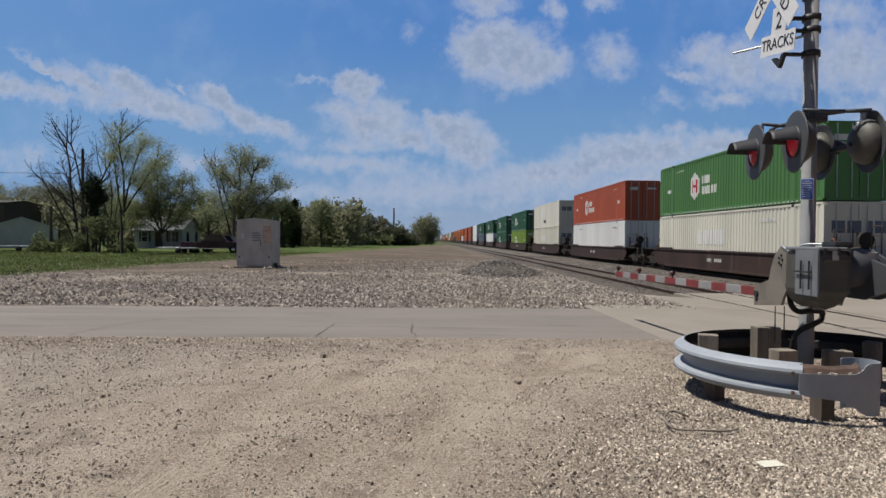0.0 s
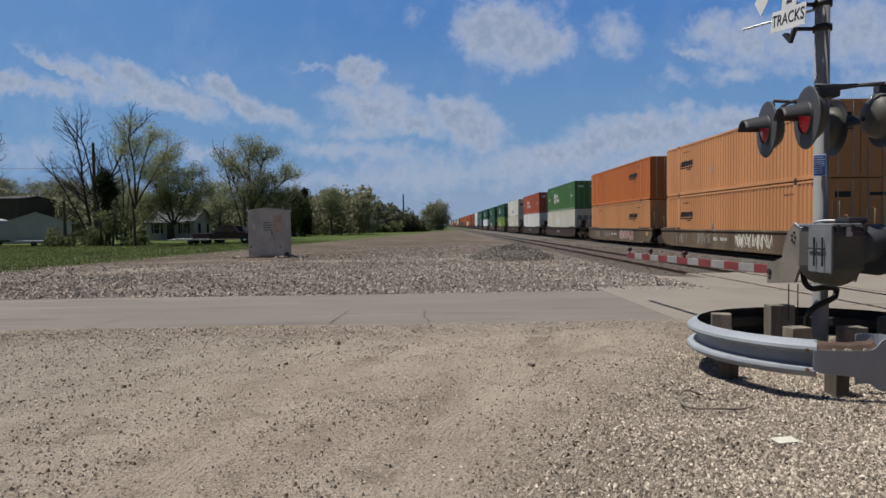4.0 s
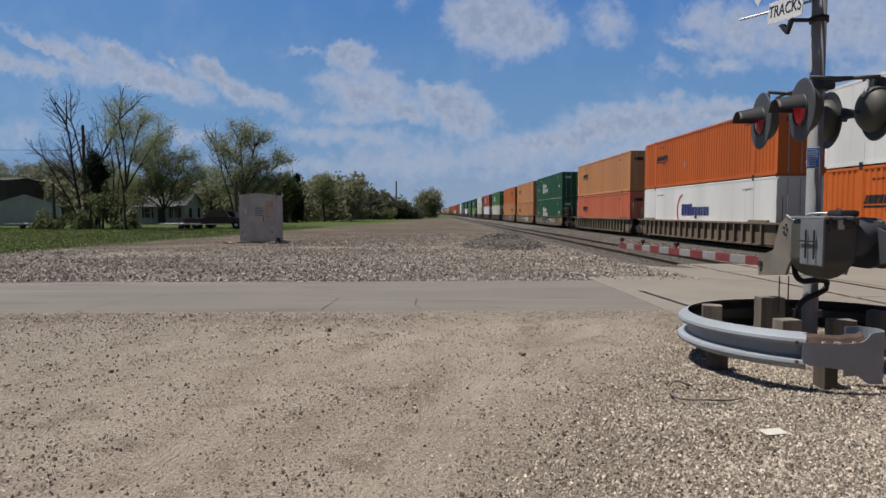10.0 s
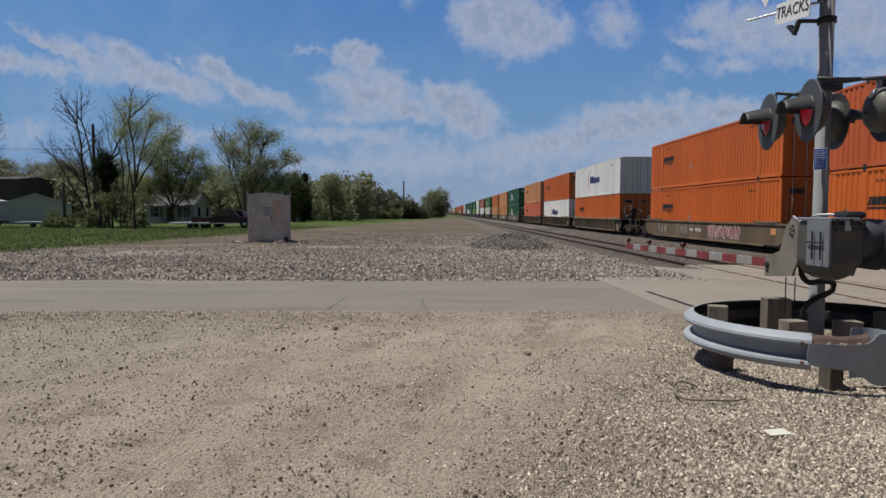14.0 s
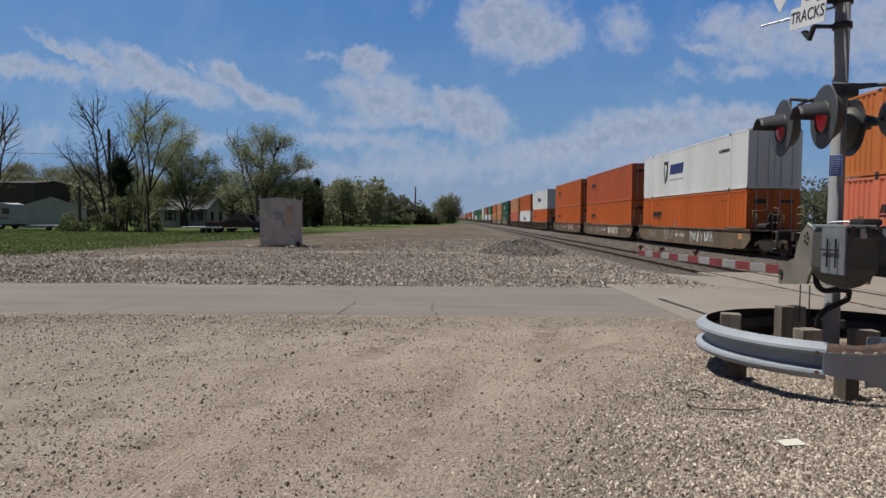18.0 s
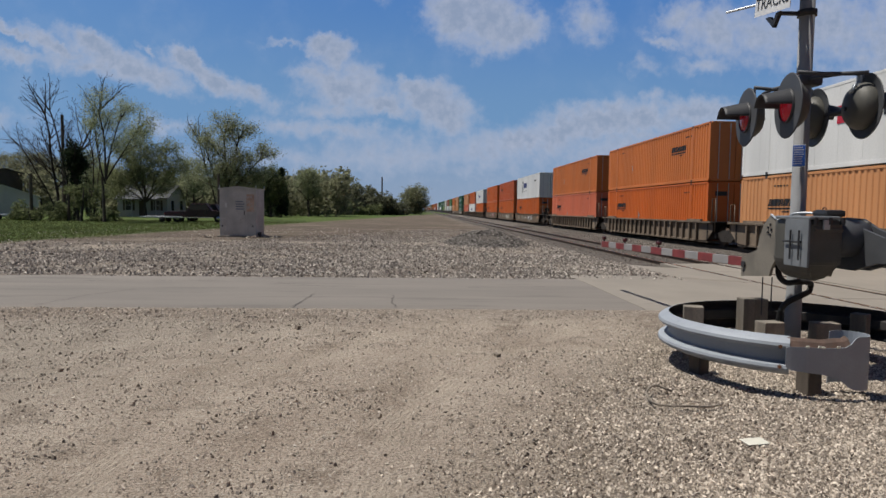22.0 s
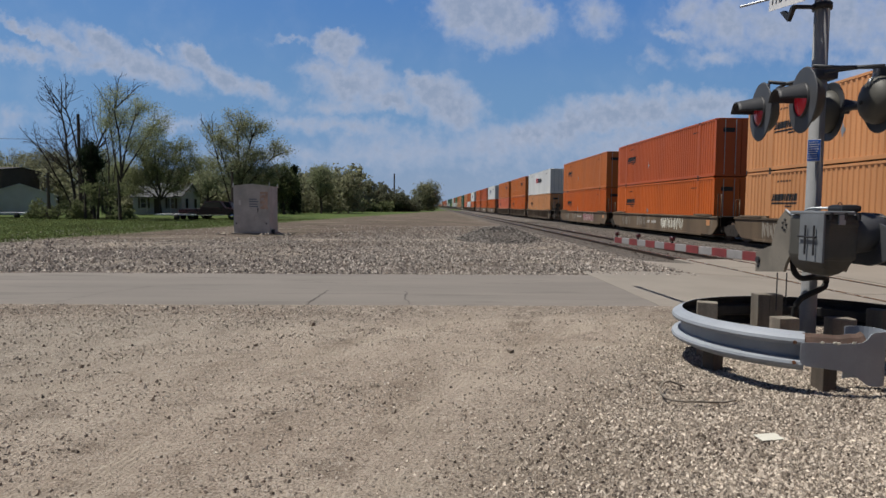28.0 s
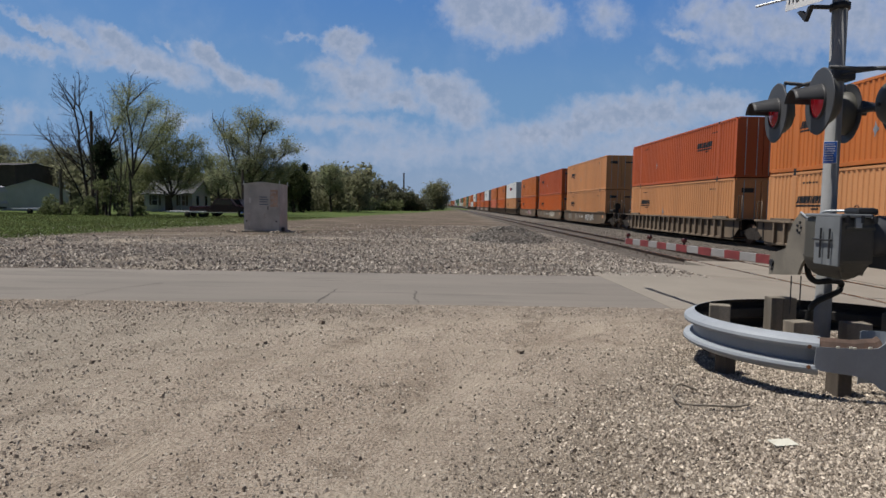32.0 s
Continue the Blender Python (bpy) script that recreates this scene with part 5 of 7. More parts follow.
def bent(points, n=5):
    """A smooth path through points."""
    p = [Vector(points[0])] + [Vector(v) for v in points] + [Vector(points[-1])]
    out = []
    for a, b, c, d in zip(p, p[1:], p[2:], p[3:]):
        for i in range(n):
            t = i / n
            out.append(0.5 * ((2 * b) + (c - a) * t + (2 * a - 5 * b + 4 * c - d) * t * t + (3 * b - a - 3 * c + d) * t ** 3))
    return out + [p[-1]]


def letters(text, size, mat, parent, m, name="lettering"):
    cu = bpy.data.curves.new(name, "FONT")
    cu.body, cu.size, cu.extrude, cu.align_x, cu.align_y = text, size, 0.002, "CENTER", "CENTER"
    cu.resolution_u = 3
    tmp = new(name, cu)
    me = bpy.data.meshes.new_from_object(tmp.evaluated_get(bpy.context.evaluated_depsgraph_get()))
    bpy.data.objects.remove(tmp)
    me.materials.clear()
    return part(name, me, mat, parent, "black lettering that reads " + text, m)


def lathe(profile, seg=24, axis="x"):
    """A turned solid: profile of (along, radius)."""
    bm = bmesh.new()
    rings = []
    for u, r in profile:
        if r < 1e-4:
            rings.append([bm.verts.new((u, 0, 0))])
        else:
            rings.append([bm.verts.new((u, r * math.cos(2 * math.pi * k / seg), r * math.sin(2 * math.pi * k / seg))) for k in range(seg)])
    for ra, rb in zip(rings, rings[1:]):
        for k in range(seg):
            q = (k + 1) % seg
            if len(ra) == 1:
                bm.faces.new((ra[0], rb[q], rb[k]))
            elif len(rb) == 1:
                bm.faces.new((ra[k], ra[q], rb[0]))
            else:
                bm.faces.new((ra[k], ra[q], rb[q], rb[k]))
    bmesh.ops.recalc_face_normals(bm, faces=bm.faces)
    for f in bm.faces:
        f.smooth = True
    if axis == "z":
        bmesh.ops.rotate(bm, cent=(0, 0, 0), matrix=Matrix.Rotation(radians(-90), 3, "Y"), verts=bm.verts)
    return bm


def visor():
    """A long hood over a lens: an arch with sides cut back towards its tip, dipping a little, with a thick lip."""
    bm, seg, n = bmesh.new(), 18, 8
    grid = []
    for i in range(n + 1):
        u = i / n
        low = -4 + 20 * u  # the sides rise towards the tip
        row = []
        for k in range(seg + 1):
            a = radians(low + (180 - 2 * low) * k / seg)
            reach, r, dip = -0.01 - 0.25 * u, 0.158 - 0.008 * u, 0.004 - 0.045 * u
            row.append((Vector((reach, r * math.cos(a), r * math.sin(a) + dip)), Vector((reach, (r - 0.007) * math.cos(a), (r - 0.007) * math.sin(a) + dip))))
        grid.append([(bm.verts.new(p), bm.verts.new(q)) for p, q in row])
    for i in range(n):
        for k in range(seg):
            for s in (0, 1):
                bm.faces.new((grid[i][k][s], grid[i][k + 1][s], grid[i + 1][k + 1][s], grid[i + 1][k][s]))
    for k in range(seg):
        bm.faces.new((grid[n][k][0], grid[n][k + 1][0], grid[n][k + 1][1], grid[n][k][1]))
    for k in (0, seg):
        for i in range(n):
            bm.faces.new((grid[i][k][0], grid[i + 1][k][0], grid[i + 1][k][1], grid[i][k][1]))
    bmesh.ops.recalc_face_normals(bm, faces=bm.faces)
    for f in bm.faces:
        f.smooth = True
    return bm


def lamp_head(parent, m, lens):
    """A flashing light unit that faces its own -x."""
    disc = part("background_disc", lathe([(0.004, 0), (0.004, 0.296), (0.010, 0.305), (0.004, 0.312), (-0.004, 0.305), (-0.004, 0.296), (-0.004, 0)], 40), DARK_GREY, parent, "dark grey round background plate", m)
    part("visor", visor(), VISOR_GREY, disc, "dark hood with cut-back sides over the lens")
    part("lens", lathe([(-0.010, 0.15), (-0.026, 0.12), (-0.038, 0.06), (-0.042, 0)], 28), lens, disc, "red flashing light lens")
    part("lamp_rim", lathe([(-0.004, 0.15), (-0.024, 0.15), (-0.024, 0.166), (-0.004, 0.166)], 28), DARK_METAL, disc)
    part("housing", lathe([(0.006, 0.225), (0.04, 0.228), (0.09, 0.21), (0.135, 0.165), (0.16, 0.09), (0.165, 0)], 28), MECH_GREY, disc, "round olive-grey lamp housing")
    part("strap", pipe([(0.02, 0.0, 0.245), (0.07, 0.02, 0.235), (0.125, 0.04, 0.19), (0.155, 0.06, 0.12)], 0.012, 6), STEEL, disc, "pale hinge strap")
    part("hinge_bolt", tube(bmesh.new(), (0.165, -0.02, -0.02), (0.185, -0.02, -0.02), 0.02, seg=6), DARK_METAL, disc)
    part("hanger", box(tube(bmesh.new(), (0.06, 0, 0.16), (0.06, 0, 0.30), 0.03, seg=10), 0.02, -0.05, 0.13, 0.11, 0.05, 0.21, 0.012), STEEL, disc, "galvanised hanger")
    return disc


MECH_GREY = surf("olive_grey_enamel", (0.078, 0.076, 0.066), 0.2, 4.0, 60, 0.55, 0.0, 0.08, 0.003, stain=(0.06, 0.05, 0.04), stain_at=0.66)
VISOR_GREY = surf("near_black_signal_paint", (0.032, 0.034, 0.04), 0.2, 4.0, 60, 0.6, 0.0, 0.08, 0.003)
DARK_GREY = surf("dark_grey_signal_paint", (0.062, 0.066, 0.074), 0.2, 4.0, 60, 0.6, 0.0, 0.08, 0.003)


def crossing_signal():
    s = thing("crossing_signal", "grey railway crossing signal with crossbuck, red lights and lowered gate", "crossing signal", pose(MX, MY, 0))
    mast = part("mast", lathe([(-0.05, 0.078), (0.6, 0.078), (0.62, 0.072), (4.9, 0.070), (4.92, 0.0)], 24, "z"), LIGHT_GREY, s, "grey aluminium mast")
    for z in (3.49, 3.74, 3.87, 4.10, 4.45):
        part("clamp", box(lathe([(z - 0.03, 0.072), (z - 0.03, 0.092), (z + 0.03, 0.092), (z + 0.03, 0.072)], 16, "z"), -0.30, -0.02, z - 0.02, -0.08, 0.02, z + 0.012), DARK_METAL, mast, "dark steel band clamp")
    # crossbuck
    arm_a = FACE @ pose(0, 0, 0, 0, 0, 38)
    arm_b = FACE @ pose(0, 0, 0.014, 0, 0, -52)
    for m, text in ((arm_a, "CROSSING"), (arm_b, "RAIL  ROAD")):
        board = part("crossbuck_board", boxed(-0.66, -0.115, -0.003, 0.66, 0.115, 0.003, 0.001), WHITE_SHEET, s, "white reflective crossbuck board", Matrix.Translation((-0.40, 0.03, 4.27)) @ m)
        letters(text, 0.185, MARK_BLACK, board, pose(0, -0.005, 0.005))
    tr = part("tracks_sign", prism([(-0.32, -0.13), (0.32, -0.13), (0.32, 0.085), (0.135, 0.085), (0.135, 0.35), (-0.135, 0.35), (-0.135, 0.085), (-0.32, 0.085)], -0.003, 0.003, "z"), WHITE_SHEET, s, "white sign under the crossbuck", Matrix.Translation((-0.40, -0.07, 3.60)) @ FACE @ pose(0, 0, 0, 0, 0, -8))
    letters("TRACKS", 0.165, MARK_BLACK, tr, pose(0, -0.02, 0.005))
    letters("2", 0.25, MARK_BLACK, tr, pose(0, 0.205, 0.005))
    part("sign_bracket", prism([(0.10, -0.13), (0.0, -0.26), (-0.14, -0.13), (-0.08, -0.13), (0.0, -0.20), (0.05, -0.13)], -0.02, 0.02, "z"), DARK_METAL, s, "", Matrix.Translation((-0.37, -0.07, 3.58)) @ FACE)
    part("stay_bar", tube(bmesh.new(), (-0.52, 0.64, 3.68), (-0.05, 0.0, 3.69), 0.014, seg=8), STEEL, s, "thin galvanised stay bar")
    # lights on a cross arm
    part("cross_arm", pipe([(-0.12, 0.55, 2.78), (-0.12, 0.4, 2.80), (0, 0.15, 2.82), (0, -0.15, 2.82), (0.12, -0.4, 2.81), (0.3, -0.52, 2.80)], 0.019, 10), DARK_GREY, s, "dark grey pipe arm")
    part("arm_stub", pipe([(-0.30, 0.39, 2.82), (-0.05, 0.39, 2.80), (0.30, 0.39, 2.82)], 0.019, 10), DARK_GREY, s)
    part("arm_stub", pipe([(-0.30, -0.38, 2.82), (-0.05, -0.38, 2.81), (0.32, -0.38, 2.82)], 0.019, 10), DARK_GREY, s)
    part("junction_box", boxed(-0.09, -0.10, 2.76, 0.14, 0.10, 2.87, 0.025), DARK_GREY, s, "dark grey junction box")
    for y, lens in ((0.39, GLOW_DIM), (-0.38, GLOW_RED)):
        lamp_head(s, pose(-0.365, y + 0.03, 2.505, 0, 0, -9), lens)
        lamp_head(s, pose(0.38, y, 2.51, 0, 0, 172), GLOW_DIM)
    part("axle_link", tube(bmesh.new(), (0.36, -0.30, 2.5), (0.36, 0.3, 2.5), 0.03, seg=8), DARK_METAL, s)
    blue = part("notice_plate", boxed(-0.055, -0.004, -0.105, 0.055, 0.004, 0.105, 0.002), BLUE_SHEET, s, "small blue emergency notice plate", pose(-0.075, -0.095, 2.055, 0, 0, -35))
    part("plate_border", boxed(-0.059, -0.002, -0.109, 0.059, 0.006, 0.109, 0.002), WHITE_SHEET, blue, "pale border")
    lines_bm = bmesh.new()
    wr_ = random.Random(4)
    for i in range(8):
        x = -0.046
        while x < 0.03:
            w = wr_.uniform(0.008, 0.022)
            box(lines_bm, x, -0.007, 0.078 - i * 0.023, min(x + w, 0.046), -0.004, 0.086 - i * 0.023)
            x += w + 0.006
    tagged(part("print_line", lines_bm, MARK_WHITE, blue, "white lines of small print"), kind="stuff")
    # gate mechanism on the near side of the mast
    mech = part("gate_mechanism", boxed(3.765 - MX, 6.03 - MY, 1.0, 4.075 - MX, 6.6 - MY, 1.42, 0.04), MECH_GREY, s, "dark grey gate mechanism cabinet")
    part("cover_plate", boxed(3.742 - MX, 6.02 - MY, 0.985, 3.765 - MX, 6.38 - MY, 1.43, 0.008), PLATE_GREY, mech, "grey-blue cover plate")
    part("lid", boxed(3.74 - MX, 6.0 - MY, 1.42, 4.02 - MX, 6.55 - MY, 1.452, 0.014), PLATE_GREY, mech, "grey-blue lid")
    part("top_cap", boxed(3.90 - MX, 6.02 - MY, 1.44, 4.09 - MX, 6.24 - MY, 1.51, 0.035), DARK_METAL, mech, "dark raised cap")
    part("side_rib", boxed(3.80 - MX, 6.012 - MY, 1.31, 4.06 - MX, 6.034 - MY, 1.345, 0.006), MECH_GREY, mech, "cast rib along the cabinet")
    for xx in (3.80, 3.93, 4.05):
        part("hinge_lug", tube(bmesh.new(), (xx - MX, 6.015 - MY, 1.375), (xx - MX, 6.015 - MY, 1.44), 0.022, seg=10), DARK_METAL, mech, "dark hinge lug")
    part("hasp", boxed(3.87 - MX, 6.0 - MY, 1.33, 3.93 - MX, 6.025 - MY, 1.42, 0.006), STEEL, mech, "bright steel hasp")
    handle = bmesh.new()
    for y in (6.12, 6.25):
        tube(handle, (3.72 - MX, y - MY, 1.05), (3.72 - MX, y - MY, 1.32), 0.009, seg=8)
    tube(handle, (3.72 - MX, 6.10 - MY, 1.215), (3.72 - MX, 6.36 - MY, 1.215), 0.009, seg=8)
    for y in (6.12, 6.25):
        tube(handle, (3.72 - MX, y - MY, 1.215), (3.745 - MX, y - MY, 1.215), 0.009, seg=6)
    part("latch", handle, DARK_METAL, mech, "dark latch bars")
    part("lid_ring", pipe([(3.92 - MX, 6.08 - MY + 0.03 * math.cos(a), 1.49 + 0.04 * math.sin(a)) for a in [radians(20 * i) for i in range(19)]], 0.007, 6), RUST, mech, "rusty lifting ring")
    part("lid_cable", pipe(bent([(3.80 - MX, 6.72 - MY, 1.46), (3.80 - MX, 6.6 - MY, 1.41), (3.80 - MX, 6.5 - MY, 1.40), (3.80 - MX, 6.42 - MY, 1.44), (3.84 - MX, 6.36 - MY, 1.475), (3.95 - MX, 6.2 - MY, 1.478)]), 0.012, 8), STEEL, mech, "pale armoured cable")
    taper = [(0.0, 1.06), (0.016, 1.0), (0.045, 0.93), (0.09, 0.88), (0.14, 0.855)]
    ring = lambda k, z: [(3.768 - MX + k, 6.035 - MY + k, z), (4.072 - MX - k, 6.035 - MY + k, z), (4.072 - MX - k, 6.62 - MY - 0.4 * k, z), (3.768 - MX + k, 6.62 - MY - 0.4 * k, z)]
    low = bmesh.new()
    loops = [[low.verts.new(p) for p in ring(k, z)] for k, z in taper]
    for ra, rb in zip(loops, loops[1:]):
        for k in range(4):
            low.faces.new((ra[k], ra[(k + 1) % 4], rb[(k + 1) % 4], rb[k]))
    low.faces.new(loops[0])
    low.faces.new(loops[-1])
    bmesh.ops.recalc_face_normals(low, faces=low.faces)
    bmesh.ops.bevel(low, geom=[e for e in low.edges if abs(e.verts[0].co.z - e.verts[1].co.z) > 0.01], offset=0.03, segments=2, affect="EDGES", profile=0.6)
    part("lower_body", low, MECH_GREY, mech, "tapering lower casting")
    part("drum", lathe([(4.06 - MX, 0.0), (4.06 - MX, 0.18), (4.2 - MX, 0.19), (4.40 - MX, 0.16), (4.42 - MX, 0.0)], 24), DARK_GREY, mech, "dark round gear housing", Matrix.Translation((0, 6.25 - MY, 1.25)))
    out = [(6.44, 1.435), (6.56, 1.41), (6.66, 1.45), (6.74, 1.45), (6.85, 1.36), (6.92, 1.22), (6.955, 1.09), (7.26, 1.0), (7.26, 0.785), (6.72, 0.84), (6.68, 0.93), (6.60, 1.03), (6.50, 1.09), (6.40, 1.11), (6.2, 1.11), (6.2, 1.40)]
    for x in (3.80, 4.42):
        arm_plate = part("gate_arm_bracket", prism([(u - MY, v) for u, v in out], x - MX, x - MX + 0.03), BEIGE_GREY, s, "weathered beige steel gate arm bracket")
        for u, v in ((6.72, 1.36), (6.76, 1.33), (6.70, 1.31), (6.76, 1.28), (6.72, 1.26), (7.2, 0.93), (7.2, 0.85)):
            part("bolt", tube(bmesh.new(), (x - MX - 0.012, u - MY, v), (x - MX, u - MY, v), 0.013, seg=6), DARK_METAL, arm_plate)
    for x in (4.30, 4.44):
        part("counterweight_arm", prism([(u - MY, v) for u, v in ((6.55, 1.44), (6.3, 1.43), (6.1, 1.34), (5.85, 1.27), (5.45, 1.25), (5.45, 1.06), (5.9, 1.04), (6.2, 0.95), (6.55, 0.95))], x - MX, x - MX + 0.03), DARK_GREY, s, "dark steel counterweight arm")
    part("counterweight", boxed(4.27 - MX, 5.3 - MY, 1.05, 4.5 - MX, 5.5 - MY, 1.28, 0.02), DARK_METAL, s, "dark counterweight block")
    part("arm_cross_tube", tube(bmesh.new(), (3.78 - MX, 7.2 - MY, 0.92), (4.46 - MX, 7.2 - MY, 0.92), 0.035, seg=10), DARK_METAL, s)
    arm = part("gate_arm", boxed(-0.02, 0.0, -0.049, 0.02, 4.91, 0.049, 0.006), ARM_WHITE, s, "lowered white gate arm with red stripes", pose(3.967 - MX, 7.2 - MY, 0.927, -0.67, 0, 3.12))
    for i in range(7):
        y = 0.22 + i * 0.715
        part("stripe", boxed(-0.0225, y, -0.0505, 0.0225, min(y + 0.36, 4.912), 0.0505), ARM_RED, arm, "red reflective stripe")
    for y in (4.8, 3.8, 2.5):
        part("light_stem", boxed(-0.01, y - 0.01, 0.045, 0.01, y + 0.01, 0.085), DARK_METAL, arm)
        part("arm_light", lathe([(-0.028, 0.0), (-0.03, 0.034), (0.03, 0.034), (0.028, 0.0)], 14), ARM_LAMP, arm, "small dark red gate light", pose(0, y, 0.115))
        part("lamp_cap", boxed(-0.014, y - 0.03, 0.14, 0.014, y + 0.03, 0.152, 0.004), DARK_METAL, arm)
    for x in (3.90, 4.00):
        part("hanging_rod", tube(bmesh.new(), (x - MX, 7.0 - MY, 0.4), (x - MX, 7.0 - MY, 0.80), 0.006, seg=6), DARK_METAL, s, "thin dark rod")
    part("conduit", pipe(bent([(x - MX, y - MY, z) for x, y, z in ((3.95, 6.78, 1.08), (3.93, 6.78, 0.95), (3.94, 6.76, 0.83), (3.99, 6.72, 0.775), (4.08, 6.70, 0.785), (4.17, 6.70, 0.785), (4.25, 6.74, 0.765), (4.27, 6.77, 0.72), (4.24, 6.75, 0.68), (4.16, 6.72, 0.65), (4.00, 6.72, 0.57), (3.965, 6.76, 0.47), (3.97, 6.8, 0.3), (3.97, 6.82, 0.05))]), 0.029, 10), RUBBER, s, "black flexible conduit")
    part("foundation", boxed(-0.28, -0.28, -0.1, 0.28, 0.28, 0.10, 0.02), CONCRETE, s, "concrete foundation")
    return s


ARM_WHITE = surf("dusty_white_sheeting", (0.27, 0.265, 0.265), 0.12, 3.0, 60, 0.5, 0.0, 0.03, 0.002)
ARM_LAMP = surf("dark_red_lamp", (0.07, 0.010, 0.012), 0.2, 8.0, 60, 0.35, 0.0, 0.02, 0.001)
ARM_RED = surf("faded_red_sheeting", (0.20, 0.038, 0.04), 0.2, 5.0, 60, 0.5, 0.0, 0.03, 0.002)
crossing_signal()

# ---- guardrail round the mast ----
GR_C, GR_RX, GR_RY, GR_Z = (3.862, 6.284), 1.181, 1.094, 0.19


def guardrail():
    g = thing("guardrail", "blue-grey steel guardrail bent in a ring round the signal", "guardrail", pose(GR_C[0], GR_C[1], 0))
    prof = [(-0.005, 0), (0.012, 0.008), (0.045, 0.022), (0.076, 0.04), (0.085, 0.062), (0.078, 0.084), (0.0, 0.108), (-0.006, 0.122), (-0.006, 0.198), (0.004, 0.208), (0.076, 0.218), (0.085, 0.24), (0.078, 0.264), (0.045, 0.288), (0.012, 0.302), (-0.005, 0.31)]
    prof = prof + [(u - 0.006, v) for u, v in prof[::-1]]

    def station(a):
        ca, sa = math.cos(a), math.sin(a)
        n = Vector((ca / GR_RX, sa / GR_RY, 0)).normalized()
        return lambda u, v: Vector((GR_RX * ca, GR_RY * sa, GR_Z + v)) + n * u

    for a0, a1 in ((14, 126), (125, 237)):
        beam = sweep(prof, [station(radians(a0 + (a1 - a0) * i / 24)) for i in range(25)], closed=True)
        beam.faces.ensure_lookup_table()
        # faces that look inward get a darker steel: the ring's shade as colour
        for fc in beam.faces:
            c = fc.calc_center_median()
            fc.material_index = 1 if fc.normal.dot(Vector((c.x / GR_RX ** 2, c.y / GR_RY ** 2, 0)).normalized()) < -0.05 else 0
        ob = part("beam", beam, RAIL_BLUE, g, "blue-grey galvanised W-beam, inner faces coloured dark for shade")
        ob.data.materials.append(SHADED_INSIDE)
        for v in (0.075, 0.235):
            for a in (a0 + 2, a1 - 3):
                p = station(radians(a))(0.08, v)
                part("bolt", tube(bmesh.new(), p, p * 1.0 + (p - Vector((0, 0, p.z))).normalized() * 0.012, 0.016, seg=6), RUST, ob)
    # flared end piece, curled back at its end
    plan = [(3.148, 5.300, 0.315, 0.345), (3.152, 5.299, 0.27, 0.425), (3.19, 5.290, 0.245, 0.43), (3.30, 5.272, 0.232, 0.43), (3.45, 5.266, 0.212, 0.425), (3.56, 5.270, 0.182, 0.425), (3.62, 5.276, 0.140, 0.43), (3.665, 5.282, 0.105, 0.455), (3.70, 5.288, 0.088, 0.495), (3.735, 5.296, 0.08, 0.508)]
    plan += [(3.757 + 0.142 * math.cos(a), 5.445 + 0.142 * math.sin(a), 0.075, 0.508) for a in [radians(-82 + 14 * i) for i in range(17)]]
    mid = [Vector((x - GR_C[0], y - GR_C[1], 0)) for x, y, _, _ in plan]

    def along(i, inward=0.0):
        d = (mid[min(i + 1, len(mid) - 1)] - mid[max(i - 1, 0)]).normalized()
        return mid[i] + Vector((-d.y, d.x, 0)) * inward

    def plate_at(i):
        return lambda u, v: along(i, u) + Vector((0, 0, plan[i][2] + (plan[i][3] - plan[i][2]) * v))

    sheet = sweep([(0, 0), (0, 0.5), (0, 1), (0.006, 1), (0.006, 0.5), (0.006, 0)], [plate_at(i) for i in range(len(plan))], closed=True)
    part("end_terminal", sheet, RAIL_BLUE, g, "blue-grey flared terminal with a curled end")

    def slope_at(i):
        return lambda u, v: along(i, u + 0.004) + Vector((0, 0, plan[i][3] - 0.008 + v - 0.006 * math.sin(i * 2.1)))

    torn = sweep([(0, 0), (0.03, 0.045), (0.07, 0.068), (0.07, 0.062), (0.032, 0.038), (0.004, -0.006)], [slope_at(i) for i in range(1, 8)], closed=True)
    part("rust_edge", torn, DUSTY_RUST, g, "rusted and bent upper edge")
    flecks = bmesh.new()
    for x, z in ((3.30, 0.432), (3.40, 0.43), (3.43, 0.425), (3.55, 0.43)):
        box(flecks, x - 0.012 - GR_C[0], 5.262 - GR_C[1], z - 0.006, x + 0.014 - GR_C[0], 5.272 - GR_C[1], z + 0.012, 0.003)
    tagged(part("paint_fleck", flecks, CREAM, g, "pale flecks of old paint"), kind="stuff")
    for x, y, w, d, h, t in ((3.46, 5.48, 0.12, 0.15, 0.34, 4), (2.84, 6.12, 0.13, 0.12, 0.3, 25), (3.05, 6.74, 0.19, 0.14, 0.53, -20), (3.82, 7.17, 0.13, 0.14, 0.555, 3), (3.965, 7.18, 0.14, 0.16, 0.55, -4), (4.8, 6.75, 0.13, 0.15, 0.46, 35)):
        part("post", boxed(-w / 2, -d / 2, -0.12, w / 2, d / 2, h, 0.01), DARK_TIMBER if h < 0.4 else TIMBER, g, "weathered timber post", pose(x - GR_C[0], y - GR_C[1], 0, 0, 0, t))
    for x, y, sx, sy, sz, t in ((3.80, 6.66, 0.22, 0.16, 0.27, 8), (4.34, 6.62, 0.24, 0.16, 0.27, -5)):
        part("block", boxed(-sx / 2, -sy / 2, 0, sx / 2, sy / 2, sz + 0.12, 0.012), TIMBER, g, "weathered timber block", pose(x - GR_C[0], y - GR_C[1], 0, 0, 0, t))


